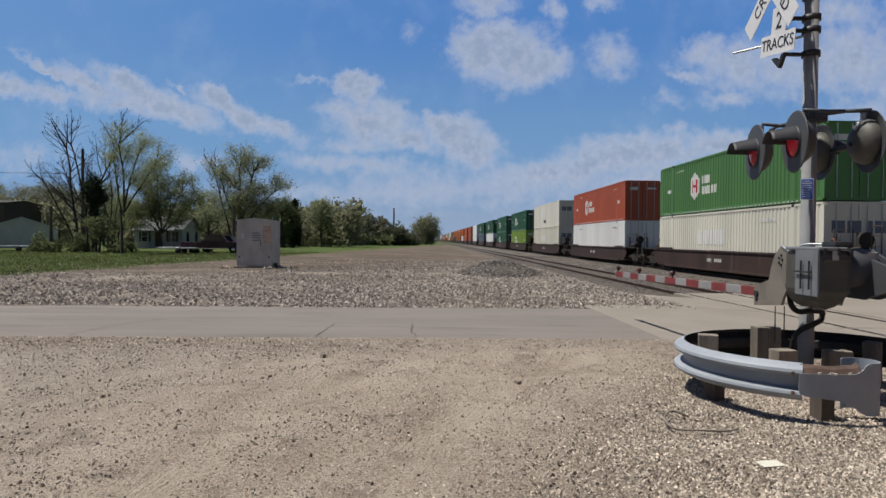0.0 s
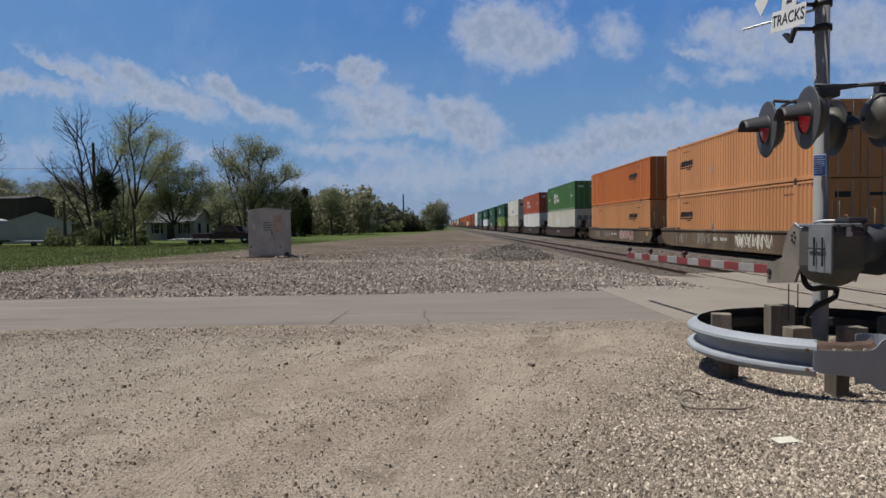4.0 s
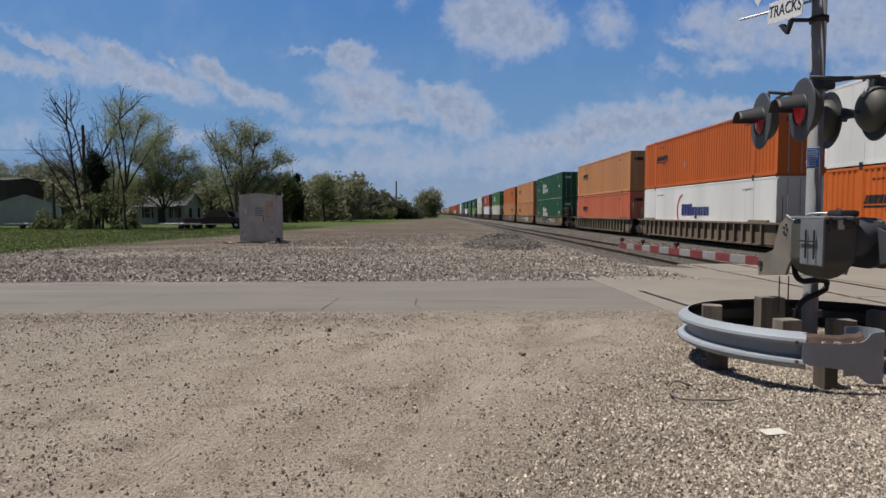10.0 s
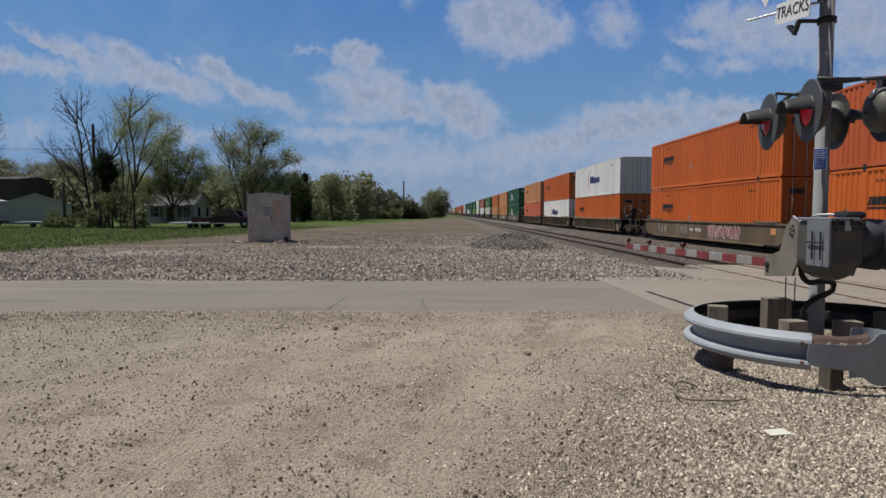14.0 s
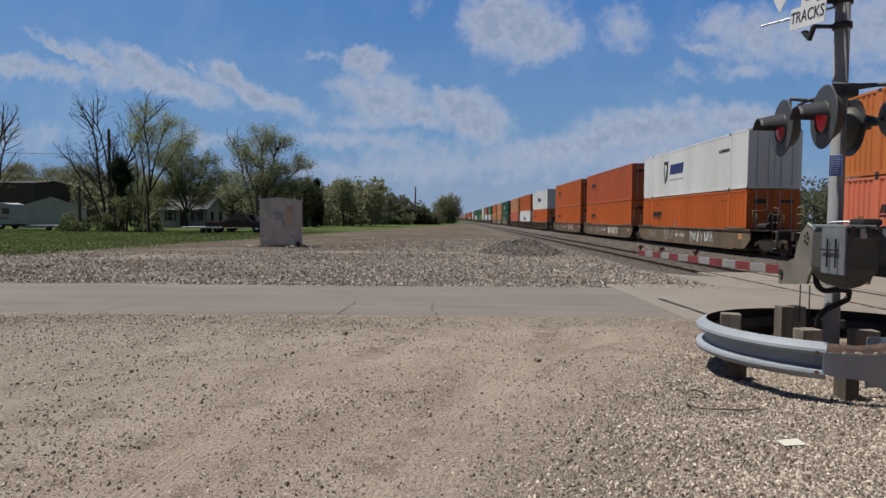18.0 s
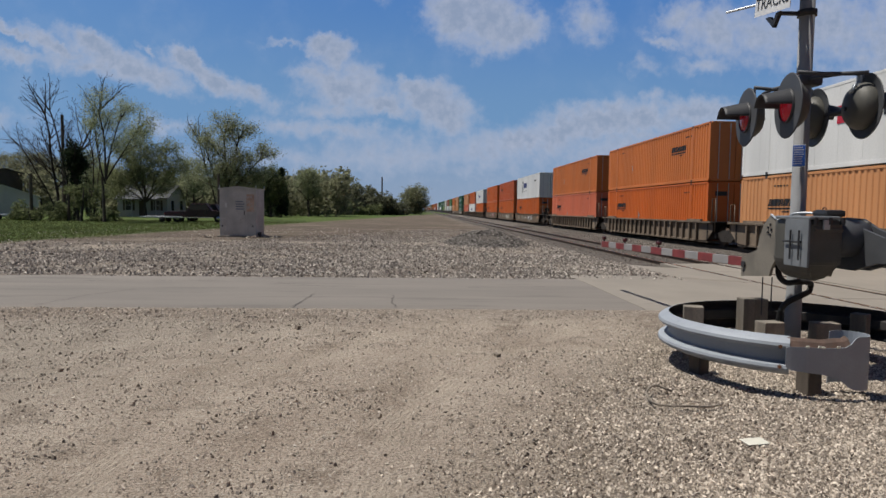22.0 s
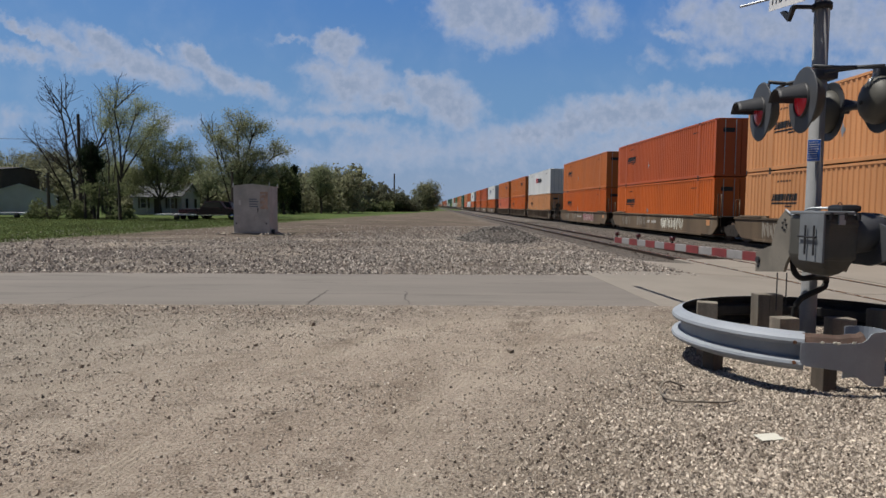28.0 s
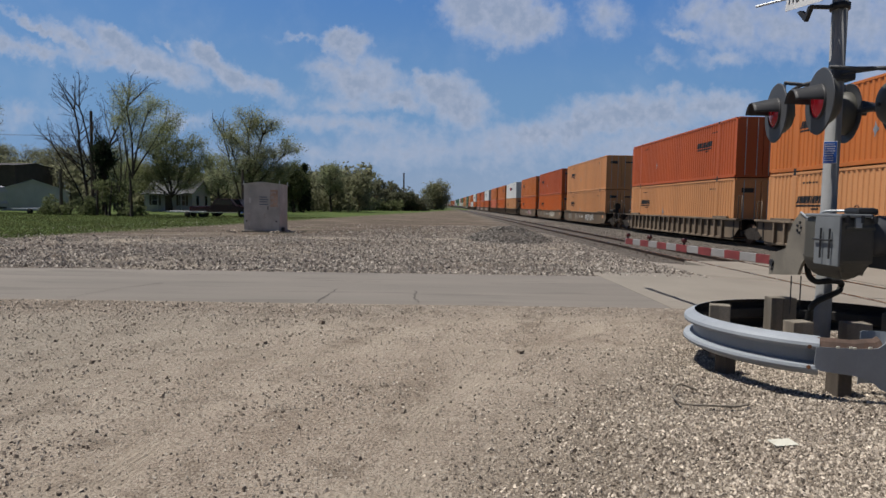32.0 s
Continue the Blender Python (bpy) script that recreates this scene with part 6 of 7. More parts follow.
DUSTY_RUST = surf("dusty_rust", (0.115, 0.076, 0.06), 0.3, 12.0, 90, 0.9, 0.0, 0.3, 0.004, stain=(0.09, 0.05, 0.035), stain_at=0.55)
DARK_TIMBER = surf("dark_creosoted_timber", (0.10, 0.082, 0.066), 0.3, 7.0, 60, 0.9, 0.0, 0.4, 0.008, streak=True)
# inside of the beam: shade put into the colour, with brown rust stains
SHADED_INSIDE = surf("shade_dark_inner_steel", (0.045, 0.043, 0.042), 0.3, 5.0, 60, 0.8, 0.1, 0.15, 0.003, stain=(0.07, 0.05, 0.035), stain_at=0.58)
RAIL_BLUE = surf("blue_grey_galvanised", (0.30, 0.33, 0.37), 0.12, 3.0, 60, 0.62, 0.1, 0.08, 0.003, stain=(0.20, 0.22, 0.25), stain_at=0.62)
guardrail()
part_paper = part("paper_scrap", boxed(-0.075, -0.05, 0.0, 0.075, 0.05, 0.003, 0.001), CREAM, None, "", pose(2.40, 4.36, ground_z(2.40, 4.36) + 0.014, 2, -2, 6))
tagged(part_paper, "scrap of white paper lying on the gravel", "litter")
wire = part("wire_scrap", pipe(bent([(x, y, ground_z(x, y) + z) for x, y, z in ((2.30, 5.43, 0.03), (2.243, 5.425, 0.05), (2.148, 5.405, 0.07), (2.049, 5.292, 0.06), (2.011, 5.172, 0.05), (2.018, 5.068, 0.04), (2.096, 5.017, 0.035), (2.221, 5.006, 0.035), (2.416, 5.039, 0.03), (2.55, 5.09, 0.03))], 4), 0.008, 6), TIMBER, None)
tagged(wire, "open loop of dry grey-brown vine on the gravel", "litter")
for i, (x, y, d) in enumerate(((1.06, 6.73, 0.085), (-1.165, 8.14, 0.09), (-1.55, 7.0, 0.06), (-2.9, 6.2, 0.06), (0.0, 4.9, 0.05))):
    o = stones("stone", "dark loose stone on the dirt", [(0, 0, 0)], np.array([d * 0.8]), DULL_STONE, 40 + i, 0.15)
    o.location = (x, y, ground_z(x, y))
    tagged(o, "", "stone", "loose stones")
    del o["kind"]

# ---- signal equipment cabinet ----
ALU = surf("dull_aluminium", (0.50, 0.49, 0.46), 0.2, 1.6, 40, 0.6, 0.1, 0.1, 0.004, stain=(0.36, 0.31, 0.26), stain_at=0.58)


PEACH = surf("peach_overpaint", (0.52, 0.37, 0.28), 0.25, 3.0, 30, 0.8, stain=(0.47, 0.44, 0.40), stain_at=0.5)
CREAM_WASH = surf("pale_overpaint", (0.58, 0.56, 0.52), 0.2, 3.0, 30, 0.8, stain=(0.46, 0.43, 0.39), stain_at=0.5)


def equipment_cabinet():
    x0, x1, y0, y1, h = -9.36, -7.60, 31.75, 33.4, 2.34
    c = thing("equipment_cabinet", "dull aluminium railway equipment cabinet with a low gable roof", "cabinet", pose((x0 + x1) / 2, (y0 + y1) / 2, 0))
    w, d = (x1 - x0) / 2, (y1 - y0) / 2
    part("body", boxed(-w, -d, 0.06, w, d, h, 0.015), ALU, c)
    part("roof", prism([(-w - 0.05, h), (-w - 0.05, h + 0.04), (0, h + 0.15), (w + 0.05, h + 0.04), (w + 0.05, h)], -d - 0.06, d + 0.06, "y"), ALU, c, "low gable roof")
    part("base", boxed(-w - 0.1, -d - 0.1, -0.1, w + 0.1, d + 0.1, 0.08, 0.02), CONCRETE, c, "concrete base")
    door = part("door", boxed(-0.52, -d - 0.02, 0.15, 0.42, -d, h - 0.15, 0.01), ALU, c, "aluminium door")
    part("door_handle", boxed(0.3, -d - 0.06, 1.1, 0.34, -d - 0.02, 1.3, 0.008), DARK_METAL, door)
    for z in (0.4, 1.2, 2.0):
        part("hinge", tube(bmesh.new(), (-0.53, -d - 0.03, z - 0.07), (-0.53, -d - 0.03, z + 0.07), 0.015, seg=8), STEEL, door)
    part("wash_patch", boxed(w - 0.5, -d - 0.006, 1.25, w - 0.08, -d - 0.001, 2.1), PEACH, c, "faded peach patch of overpaint")
    part("wash_patch", boxed(-w + 0.1, -d - 0.006, 0.3, -0.56, -d - 0.001, 0.95), CREAM_WASH, c, "pale patch of overpaint")
    part("notice", boxed(-0.62, -d - 0.012, 1.45, -0.4, -d - 0.002, 1.68), MARK_WHITE, c, "small pale notice")
    nb = bmesh.new()
    for i in range(4):
        box(nb, -0.1, -d - 0.026, 1.35 + i * 0.12, 0.32 - 0.05 * (i % 2), -d - 0.021, 1.40 + i * 0.12)
    tagged(part("print_line", nb, SLATE, c, "faded lines of print"), kind="stuff")
    for x in (-0.75, 0.72):
        part("vent", boxed(x - 0.03, -d - 0.02, 0.5, x + 0.03, -d, 0.58, 0.006), DARK_METAL, c)
    for sx, sy in ((w, -d), (w, d), (-w, -d)):
        part("roof_peg", tube(bmesh.new(), (sx, sy, h), (sx, sy, h + 0.2), 0.02, seg=6), STEEL, c)
    part("stump", boxed(w + 0.05, -d + 0.1, 0.0, w + 0.2, -d + 0.3, 0.25, 0.02), DARK_METAL, c)
    for i, (dx, dy, r) in enumerate(((0.9, -0.9, 0.35), (1.5, -0.2, 0.3), (-1.3, -0.9, 0.3), (1.9, -0.7, 0.2))):
        rub = stones("rubble", "pale broken concrete lumps beside the cabinet", [(random.Random(i * 9 + j).uniform(-r, r), random.Random(i * 5 + j).uniform(-r, r), 0) for j in range(14)], np.linspace(0.06, 0.18, 14), PALE_STONE, 60 + i)
        rub.location = ((x0 + x1) / 2 + dx, (y0 + y1) / 2 + dy - 0.5, 0.0)


equipment_cabinet()

# ---- trees ----
BARK = surf("grey_brown_bark", (0.055, 0.046, 0.039), 0.35, 4.0, 30, 0.95, 0, 0.5, 0.02, streak=True)


def leaf_material(name, dark, light):
    m, nt, bsdf = nodes_of(name)
    isl = nt.nodes.new("ShaderNodeNewGeometry").outputs["Random Per Island"]
    co = nt.nodes.new("ShaderNodeTexCoord").outputs["Object"]
    col = mixed(nt, isl, dark, light)
    col = mixed(nt, maths(nt, "MULTIPLY", ramp(nt, noise_node(nt, co, 0.6, 3), 0.4, 0.65), 0.4), col, dim(dark, 0.8))
    nt.links.new(col, bsdf.inputs["Base Color"])
    bsdf.inputs["Roughness"].default_value = 0.6
    bsdf.inputs["Specular IOR Level"].default_value = 0.2
    tl = nt.nodes.new("ShaderNodeBsdfTranslucent")
    nt.links.new(col, tl.inputs[0])
    mx = nt.nodes.new("ShaderNodeMixShader")
    mx.inputs[0].default_value = 0.6
    nt.links.new(bsdf.outputs[0], mx.inputs[1])
    nt.links.new(tl.outputs[0], mx.inputs[2])
    nt.links.new(mx.outputs[0], nt.nodes["Material Output"].inputs["Surface"])
    return m


SPRING = leaf_material("fresh_spring_leaves", (0.20, 0.228, 0.128), (0.38, 0.415, 0.245))
OLIVE = leaf_material("olive_spring_leaves", (0.18, 0.186, 0.115), (0.36, 0.366, 0.23))
DEEP = leaf_material("deep_green_leaves", (0.09, 0.108, 0.052), (0.21, 0.24, 0.115))
WILLOW = leaf_material("willow_leaves", (0.185, 0.20, 0.118), (0.37, 0.39, 0.235))
WOODLAND = leaf_material("hazy_woodland_leaves", (0.115, 0.122, 0.08), (0.235, 0.245, 0.16))
DEEPER = leaf_material("mid_green_leaves", (0.13, 0.145, 0.07), (0.30, 0.325, 0.165))
PLUM = leaf_material("plum_red_leaves", (0.09, 0.03, 0.035), (0.22, 0.07, 0.07))
NEEDLE = leaf_material("dark_needles", (0.02, 0.034, 0.02), (0.055, 0.075, 0.04))


def limb_mesh(segs, sides=5):
    verts, faces = [], []
    for a, b, r0, r1 in segs:
        d = (b - a).normalized()
        u = d.cross(Vector((0, 0, 1)) if abs(d.z) < 0.9 else Vector((1, 0, 0))).normalized()
        w = d.cross(u)
        k0 = len(verts)
        for p, r in ((a, r0), (b, r1)):
            for i in range(sides):
                t = 2 * math.pi * i / sides
                verts.append(p + r * (math.cos(t) * u + math.sin(t) * w))
        faces += [(k0 + i, k0 + (i + 1) % sides, k0 + sides + (i + 1) % sides, k0 + sides + i) for i in range(sides)]
    return verts, faces


def leaves_at(points, per, reach, size, seed):
    """Small leaf sprays, two crossed blades each, round the given points."""
    rng = np.random.default_rng(seed)
    pts = np.repeat(np.array([tuple(p) for p in points]), per, axis=0)
    n = len(pts)
    c = pts + rng.normal(0, reach, (n, 3)) * (1, 1, 0.8)
    s = size * (0.5 + rng.random(n))
    a, b = rng.normal(size=(n, 3)), rng.normal(size=(n, 3))
    a /= np.linalg.norm(a, axis=1)[:, None]
    b -= (a * b).sum(1)[:, None] * a
    b /= np.linalg.norm(b, axis=1)[:, None]
    v = np.stack([c - a * s[:, None], c + b * 0.5 * s[:, None], c + a * s[:, None], c - b * 0.45 * s[:, None]], 1).reshape(-1, 3)
    f = (np.arange(4)[None] + 4 * np.arange(n)[:, None])
    return v, f


def tree(x, y, seed, leaf, label, lobes, fork, n=240, per=5, reach=0.22, size=0.1, r=0.2, stems=1, twigs=3, slim=0.58, steep=0.55):
    """A tree whose limbs reach out, fork by fork, into the lobes of its crown: (dx, dz, half width, half height)."""
    rng = np.random.default_rng(seed)
    t = thing("tree", label, "tree", pose(x, y, ground_z(x, y) - 0.05), group="trees along the edge of the lot")
    pos, up, ends = [], [], []

    def reach_to(k, goal, bow):
        a, d = pos[k], np.linalg.norm(goal - pos[k])
        m = max(1, int(d / 0.55))
        off = rng.normal(0, 0.03 * d, 3)
        for i in range(1, m + 1):
            f = i / m
            pos.append(a + (goal - a) * f + (np.array((0, 0, bow * d)) + off) * math.sin(math.pi * f) * 0.8)
            up.append(k)
            k = len(pos) - 1
        return k

    for s in range(stems):
        lx, lz, lw, lh = lobes[s % len(lobes)]
        foot = np.array((rng.uniform(-0.35, 0.35) * (stems > 1) + 0.1 * lx, rng.uniform(-0.3, 0.3) * (stems > 1), 0.0))
        pos.append(foot)
        up.append(-1)
        k = reach_to(len(pos) - 1, foot + (0.25 * lx + rng.uniform(-0.15, 0.15), 0, fork), 0)
        reach_to(k, np.array((lx * 0.9, rng.uniform(-0.3, 0.3), lz + 0.45 * lh)), 0.0)
    w = np.array([l[2] * l[2] * l[3] for l in lobes])
    pick = rng.choice(len(lobes), n, p=w / w.sum())
    d = rng.normal(size=(n, 3))
    d *= (rng.random(n) ** 0.42 / np.linalg.norm(d, axis=1))[:, None]
    goals = np.array([(lobes[q][0] + lobes[q][2] * v[0], lobes[q][2] * 0.85 * v[1], lobes[q][1] + lobes[q][3] * v[2]) for q, v in zip(pick, d)])
    goals = goals[np.argsort(np.linalg.norm(goals - (lobes[0][0] * 0.4, 0, fork), axis=1))]
    for g in goals:
        p = np.array(pos)
        away = np.linalg.norm(p - g, axis=1)
        cost = away + 1.3 * np.maximum(0, p[:, 2] - g[2] + steep * away) + 3.0 * (p[:, 2] < fork * 0.8)
        ends.append(reach_to(int(np.argmin(cost)), g, -0.05))
    load = [0.0] * len(pos)
    for k in ends:
        load[k] += 1
    for k in range(len(pos) - 1, -1, -1):
        if up[k] >= 0:
            load[up[k]] += load[k]
    top = max(load)
    rad = [max(0.008, r * (c / top) ** slim) for c in load]
    segs = [(Vector(pos[u]), Vector(pos[k]), min(rad[u], rad[k] * 1.35), rad[k]) for k, u in enumerate(up) if u >= 0]
    tips = []
    for k in ends:
        out = pos[k] - pos[up[k]] if up[k] >= 0 else np.zeros(3)
        for _ in range(twigs):
            q = pos[k] + out * rng.uniform(0.2, 0.9) + rng.normal(0, 0.26, 3) + (0, 0, 0.12)
            segs.append((Vector(pos[k]), Vector(q), 0.010, 0.005))
            tips += [q, (q + pos[k]) / 2]
    v, f = limb_mesh(segs, 4)
    part("trunk", raw("trunk", v, f, BARK), None, t, "grey-brown trunk and limbs")
    if leaf:
        v, f = leaves_at(tips, per * 2, reach * 1.1, size * 0.66, seed)
        part("crown", raw("crown", v.tolist(), f.tolist(), leaf), None, t, "loose crown of small leaves")
    return t


def grown_tree(x, y, seed, label, stems, leaf=None, per=0, size=0.07, spread=34, levels=4, density=1.0, lift=0.16, reach=0.2):
    """A tree grown branch by branch: stems are (foot dx, lean in degrees, length, radius, clear length, foot height)."""
    rnd = random.Random(seed)
    t = thing("tree", label, "tree", pose(x, y, ground_z(x, y) - 0.05), group="trees along the edge of the lot")
    segs, tips = [], []

    def grow(p, d, length, r, level, clear):
        n = max(3, int(length / (0.75 if level < 2 else 0.45)))
        for i in range(n):
            u = (i + 1) / n
            d = (d + Vector((rnd.gauss(0, 0.05), rnd.gauss(0, 0.05), lift * (0.25 if level == 0 else 1.0) / n))).normalized()
            q = p + d * (length / n)
            r1 = max(0.006, r * (1 - 0.72 / n * (1.0 if level else 0.9)))
            segs.append((p, q, r, r1))
            p, r = q, r1
            if level + 1 < levels and u * length > clear:
                for _ in range(2 if level else (1 if rnd.random() < 0.55 else 2)):
                    if rnd.random() < density * (0.8 if level < 2 else 0.62):
                        turn = d.cross(Vector((rnd.gauss(0, 1), rnd.gauss(0, 1), rnd.gauss(0, 0.4)))).normalized()
                        way = Matrix.Rotation(radians(rnd.uniform(0.7, 1.25) * spread), 3, turn) @ d
                        grow(p, way, length * (1.06 - 0.62 * u) * rnd.uniform(0.4, 0.6), r * rnd.uniform(0.45, 0.62), level + 1, 0.12 * length * rnd.random())
            if level >= levels - 2:
                tips.append(p)
        if level == 0 and clear < length:
            for a in (-1, 1):
                grow(p, Matrix.Rotation(radians(a * spread * 0.5), 3, "Y") @ d, length * 0.28, r, 1, 0.1)

    for dx, lean, length, r, clear, z in stems:
        grow(Vector((dx, rnd.uniform(-0.3, 0.3) if z == 0 and len(stems) < 5 else 0.0, z)), Vector((math.sin(radians(lean)), rnd.uniform(-0.05, 0.05), math.cos(radians(lean)))), length, r, 0, clear)
    v, f = limb_mesh(segs, 4)
    part("trunk", raw("trunk", v, f, BARK), None, t, "grey-brown trunk and limbs")
    if leaf:
        v, f = leaves_at(tips, per, reach, size, seed)
        part("crown", raw("crown", v.tolist(), f.tolist(), leaf), None, t, "loose crown of small leaves")
    return t


def billows(seed, cx, cz, rw, rh, k=6):
    """Lobes of an uneven round crown."""
    rnd = random.Random(seed)
    out = [(cx, cz, rw * 0.72, rh * 0.72)]
    for i in range(k):
        a = 2 * math.pi * (i + rnd.uniform(-0.3, 0.3)) / k
        out.append((cx + rw * 0.6 * math.cos(a), cz + rh * 0.6 * math.sin(a), rw * rnd.uniform(0.3, 0.45), rh * rnd.uniform(0.3, 0.45)))
    return out


grown_tree(-33.6, 63, 11, "tall bare tree with several dark stems", [(-0.6, -4, 10.2, 0.16, 2.4, 0), (0.0, 0, 11.4, 0.16, 2.8, 0), (0.4, 3, 10.6, 0.13, 3.0, 0), (-0.5, -12, 7.4, 0.10, 2.2, 0)], spread=38, levels=5, density=1.0, lift=0.12)
grown_tree(-33.0, 66, 15, "thin half-bare tree beside a pole", [(0.0, 6, 8.2, 0.10, 2.6, 0), (0.3, 15, 6.6, 0.07, 2.2, 0)], SPRING, 1, 0.05, 36, 4, 0.8)
grown_tree(-27.1, 57, 12, "tall tree with thin fresh leaves and open limbs", [(0.0, 3, 4.0, 0.17, 9, 0), (0.15, -22, 4.7, 0.09, 0.8, 3.4), (0.2, -7, 5.8, 0.11, 1.0, 3.8), (0.2, 10, 5.6, 0.10, 0.9, 3.9), (0.18, 30, 5.4, 0.09, 0.8, 3.7)], SPRING, 9, 0.05, 44, 4, 1.0, 0.1, 0.34)
grown_tree(-34.9, 84, 13, "rounded green tree behind the white house", [(0.0, 0, 2.4, 0.24, 9, 0), (0.0, 0, 7.0, 0.16, 0.6, 2.2), (0.0, 26, 6.4, 0.14, 0.5, 2.1), (0.0, -26, 6.4, 0.14, 0.5, 2.1), (0.0, 52, 5.4, 0.11, 0.5, 2.0), (0.0, -52, 5.4, 0.11, 0.5, 2.0)], DEEPER, 10, 0.085, 48, 4, 1.0, 0.1, 0.45)
tree(-31.5, 92, 18, SPRING, "pale green airy tree beside the lawn", billows(18, 0, 5.4, 3.0, 3.7), 2.2, 190, per=4, reach=0.26, size=0.12, r=0.2)
tree(-28.2, 97, 19, OLIVE, "pale green airy tree beside the lawn", billows(19, 0, 5.0, 2.6, 3.4), 2.2, 190, per=5, reach=0.26, size=0.13, r=0.2)
grown_tree(-22.3, 76, 16, "large spreading olive-green willow", [(0.0, 0, 2.6, 0.28, 9, 0), (0.0, -3, 7.6, 0.18, 0.8, 2.3), (0.0, 14, 7.4, 0.16, 0.8, 2.3), (0.0, 32, 6.4, 0.14, 0.6, 2.2), (0.0, -20, 6.9, 0.13, 0.8, 2.2), (0.0, 56, 4.4, 0.11, 0.5, 2.0)], WILLOW, 9, 0.08, 44, 4, 1.0, 0.05, 0.45)
grown_tree(-23.0, 76.4, 17, "bare leaning limb beside the willow", [(0.0, -17, 9.4, 0.13, 4.5, 0)], spread=32, density=0.6)
tree(-21.6, 96, 20, DEEP, "dense dark green tree beyond the cabinet", billows(20, 0, 4.4, 2.4, 3.5), 1.5, 260, per=6, reach=0.26, size=0.15, r=0.2)
tree(-18.0, 108, 26, SPRING, "pale green tree beyond the cabinet", billows(26, 0, 5.6, 2.6, 3.0), 2.2, 160, per=4, reach=0.26, size=0.14, r=0.18)
tree(-56.5, 106, 21, OLIVE, "half-leaved tree by the metal shed", billows(21, 0, 6.6, 2.6, 2.7), 2.4, 190, per=3, reach=0.25, size=0.10, r=0.18)
tree(-61.5, 112, 22, OLIVE, "half-leaved tree by the metal shed", billows(22, 0, 6.6, 3.4, 3.4), 2.4, 200, per=4, reach=0.28, size=0.12, r=0.2)
tree(-52, 108, 23, OLIVE, "half-leaved tree behind the shed", billows(23, 0, 6.0, 3.2, 3.6), 2.4, 200, per=4, reach=0.28, size=0.12, r=0.2)
tree(-72, 114, 24, OLIVE, "half-leaved tree behind the shed", billows(24, 0, 7.0, 3.6, 4.0), 2.4, 220, per=4, reach=0.28, size=0.13, r=0.2)
tree(-78, 114, 41, OLIVE, "dense olive tree behind the dark building", billows(41, 0, 7.2, 4.4, 4.2, 7), 2.0, 300, per=6, reach=0.3, size=0.15, r=0.2)
tree(-66, 112, 42, OLIVE, "dense olive tree behind the dark building", billows(42, 0, 7.0, 4.4, 4.4, 7), 2.0, 300, per=6, reach=0.3, size=0.15, r=0.2)
tree(-50, 99, 43, SPRING, "pale green tree behind the shed", billows(43, 0, 6.4, 3.8, 4.0, 7), 2.0, 240, per=4, reach=0.3, size=0.14, r=0.2)
grown_tree(-48.2, 64, 44, "bare spreading tree beside the motorhome", [(0.0, 8, 10.2, 0.22, 3.6, 0), (0.4, 20, 9.4, 0.16, 3.8, 0), (-0.3, -12, 10.0, 0.16, 3.6, 0)], OLIVE, 1, 0.05, 40, 4, 0.95)
tree(-32.2, 62, 33, NEEDLE, "dark ivy-clad tree trunk", [(0, 5.9, 0.7, 1.4), (0.35, 5.2, 0.6, 0.9), (0, 3.6, 0.35, 1.4)], 2.2, 150, per=6, reach=0.15, size=0.12, r=0.24, slim=0.5)
tree(-24.0, 137, 25, PLUM, "small plum-leaved ornamental tree", billows(25, 0, 2.4, 1.3, 1.8), 0.7, 120, per=5, reach=0.2, size=0.16, r=0.12)


def conifer(x, y, h, seed, girth=0.17):
    rnd = random.Random(seed)
    t = thing("tree", "dark narrow evergreen tree", "tree", pose(x, y, ground_z(x, y)), group="trees along the edge of the lot")
    pts = []
    for i in range(420):
        u = rnd.random() ** 0.8
        rr = girth * h * (1 - u) * rnd.uniform(0.3, 1.0) + 0.1
        a = rnd.uniform(0, 2 * math.pi)
        pts.append((rr * math.cos(a), rr * math.sin(a), 0.3 + u * (h - 0.3)))
    v, f = leaves_at(pts, 6, 0.2, 0.26, seed)
    part("crown", raw("crown", v.tolist(), f.tolist(), NEEDLE), None, t, "dense dark needles")
    v, f = limb_mesh([(Vector((0, 0, -0.1)), Vector((0, 0, h * 0.9)), h * 0.02, 0.02)])
    part("trunk", raw("trunk", v, f, BARK), None, t)


conifer(-20.5, 98, 7.2, 31)
conifer(-22.6, 101, 5.6, 32)


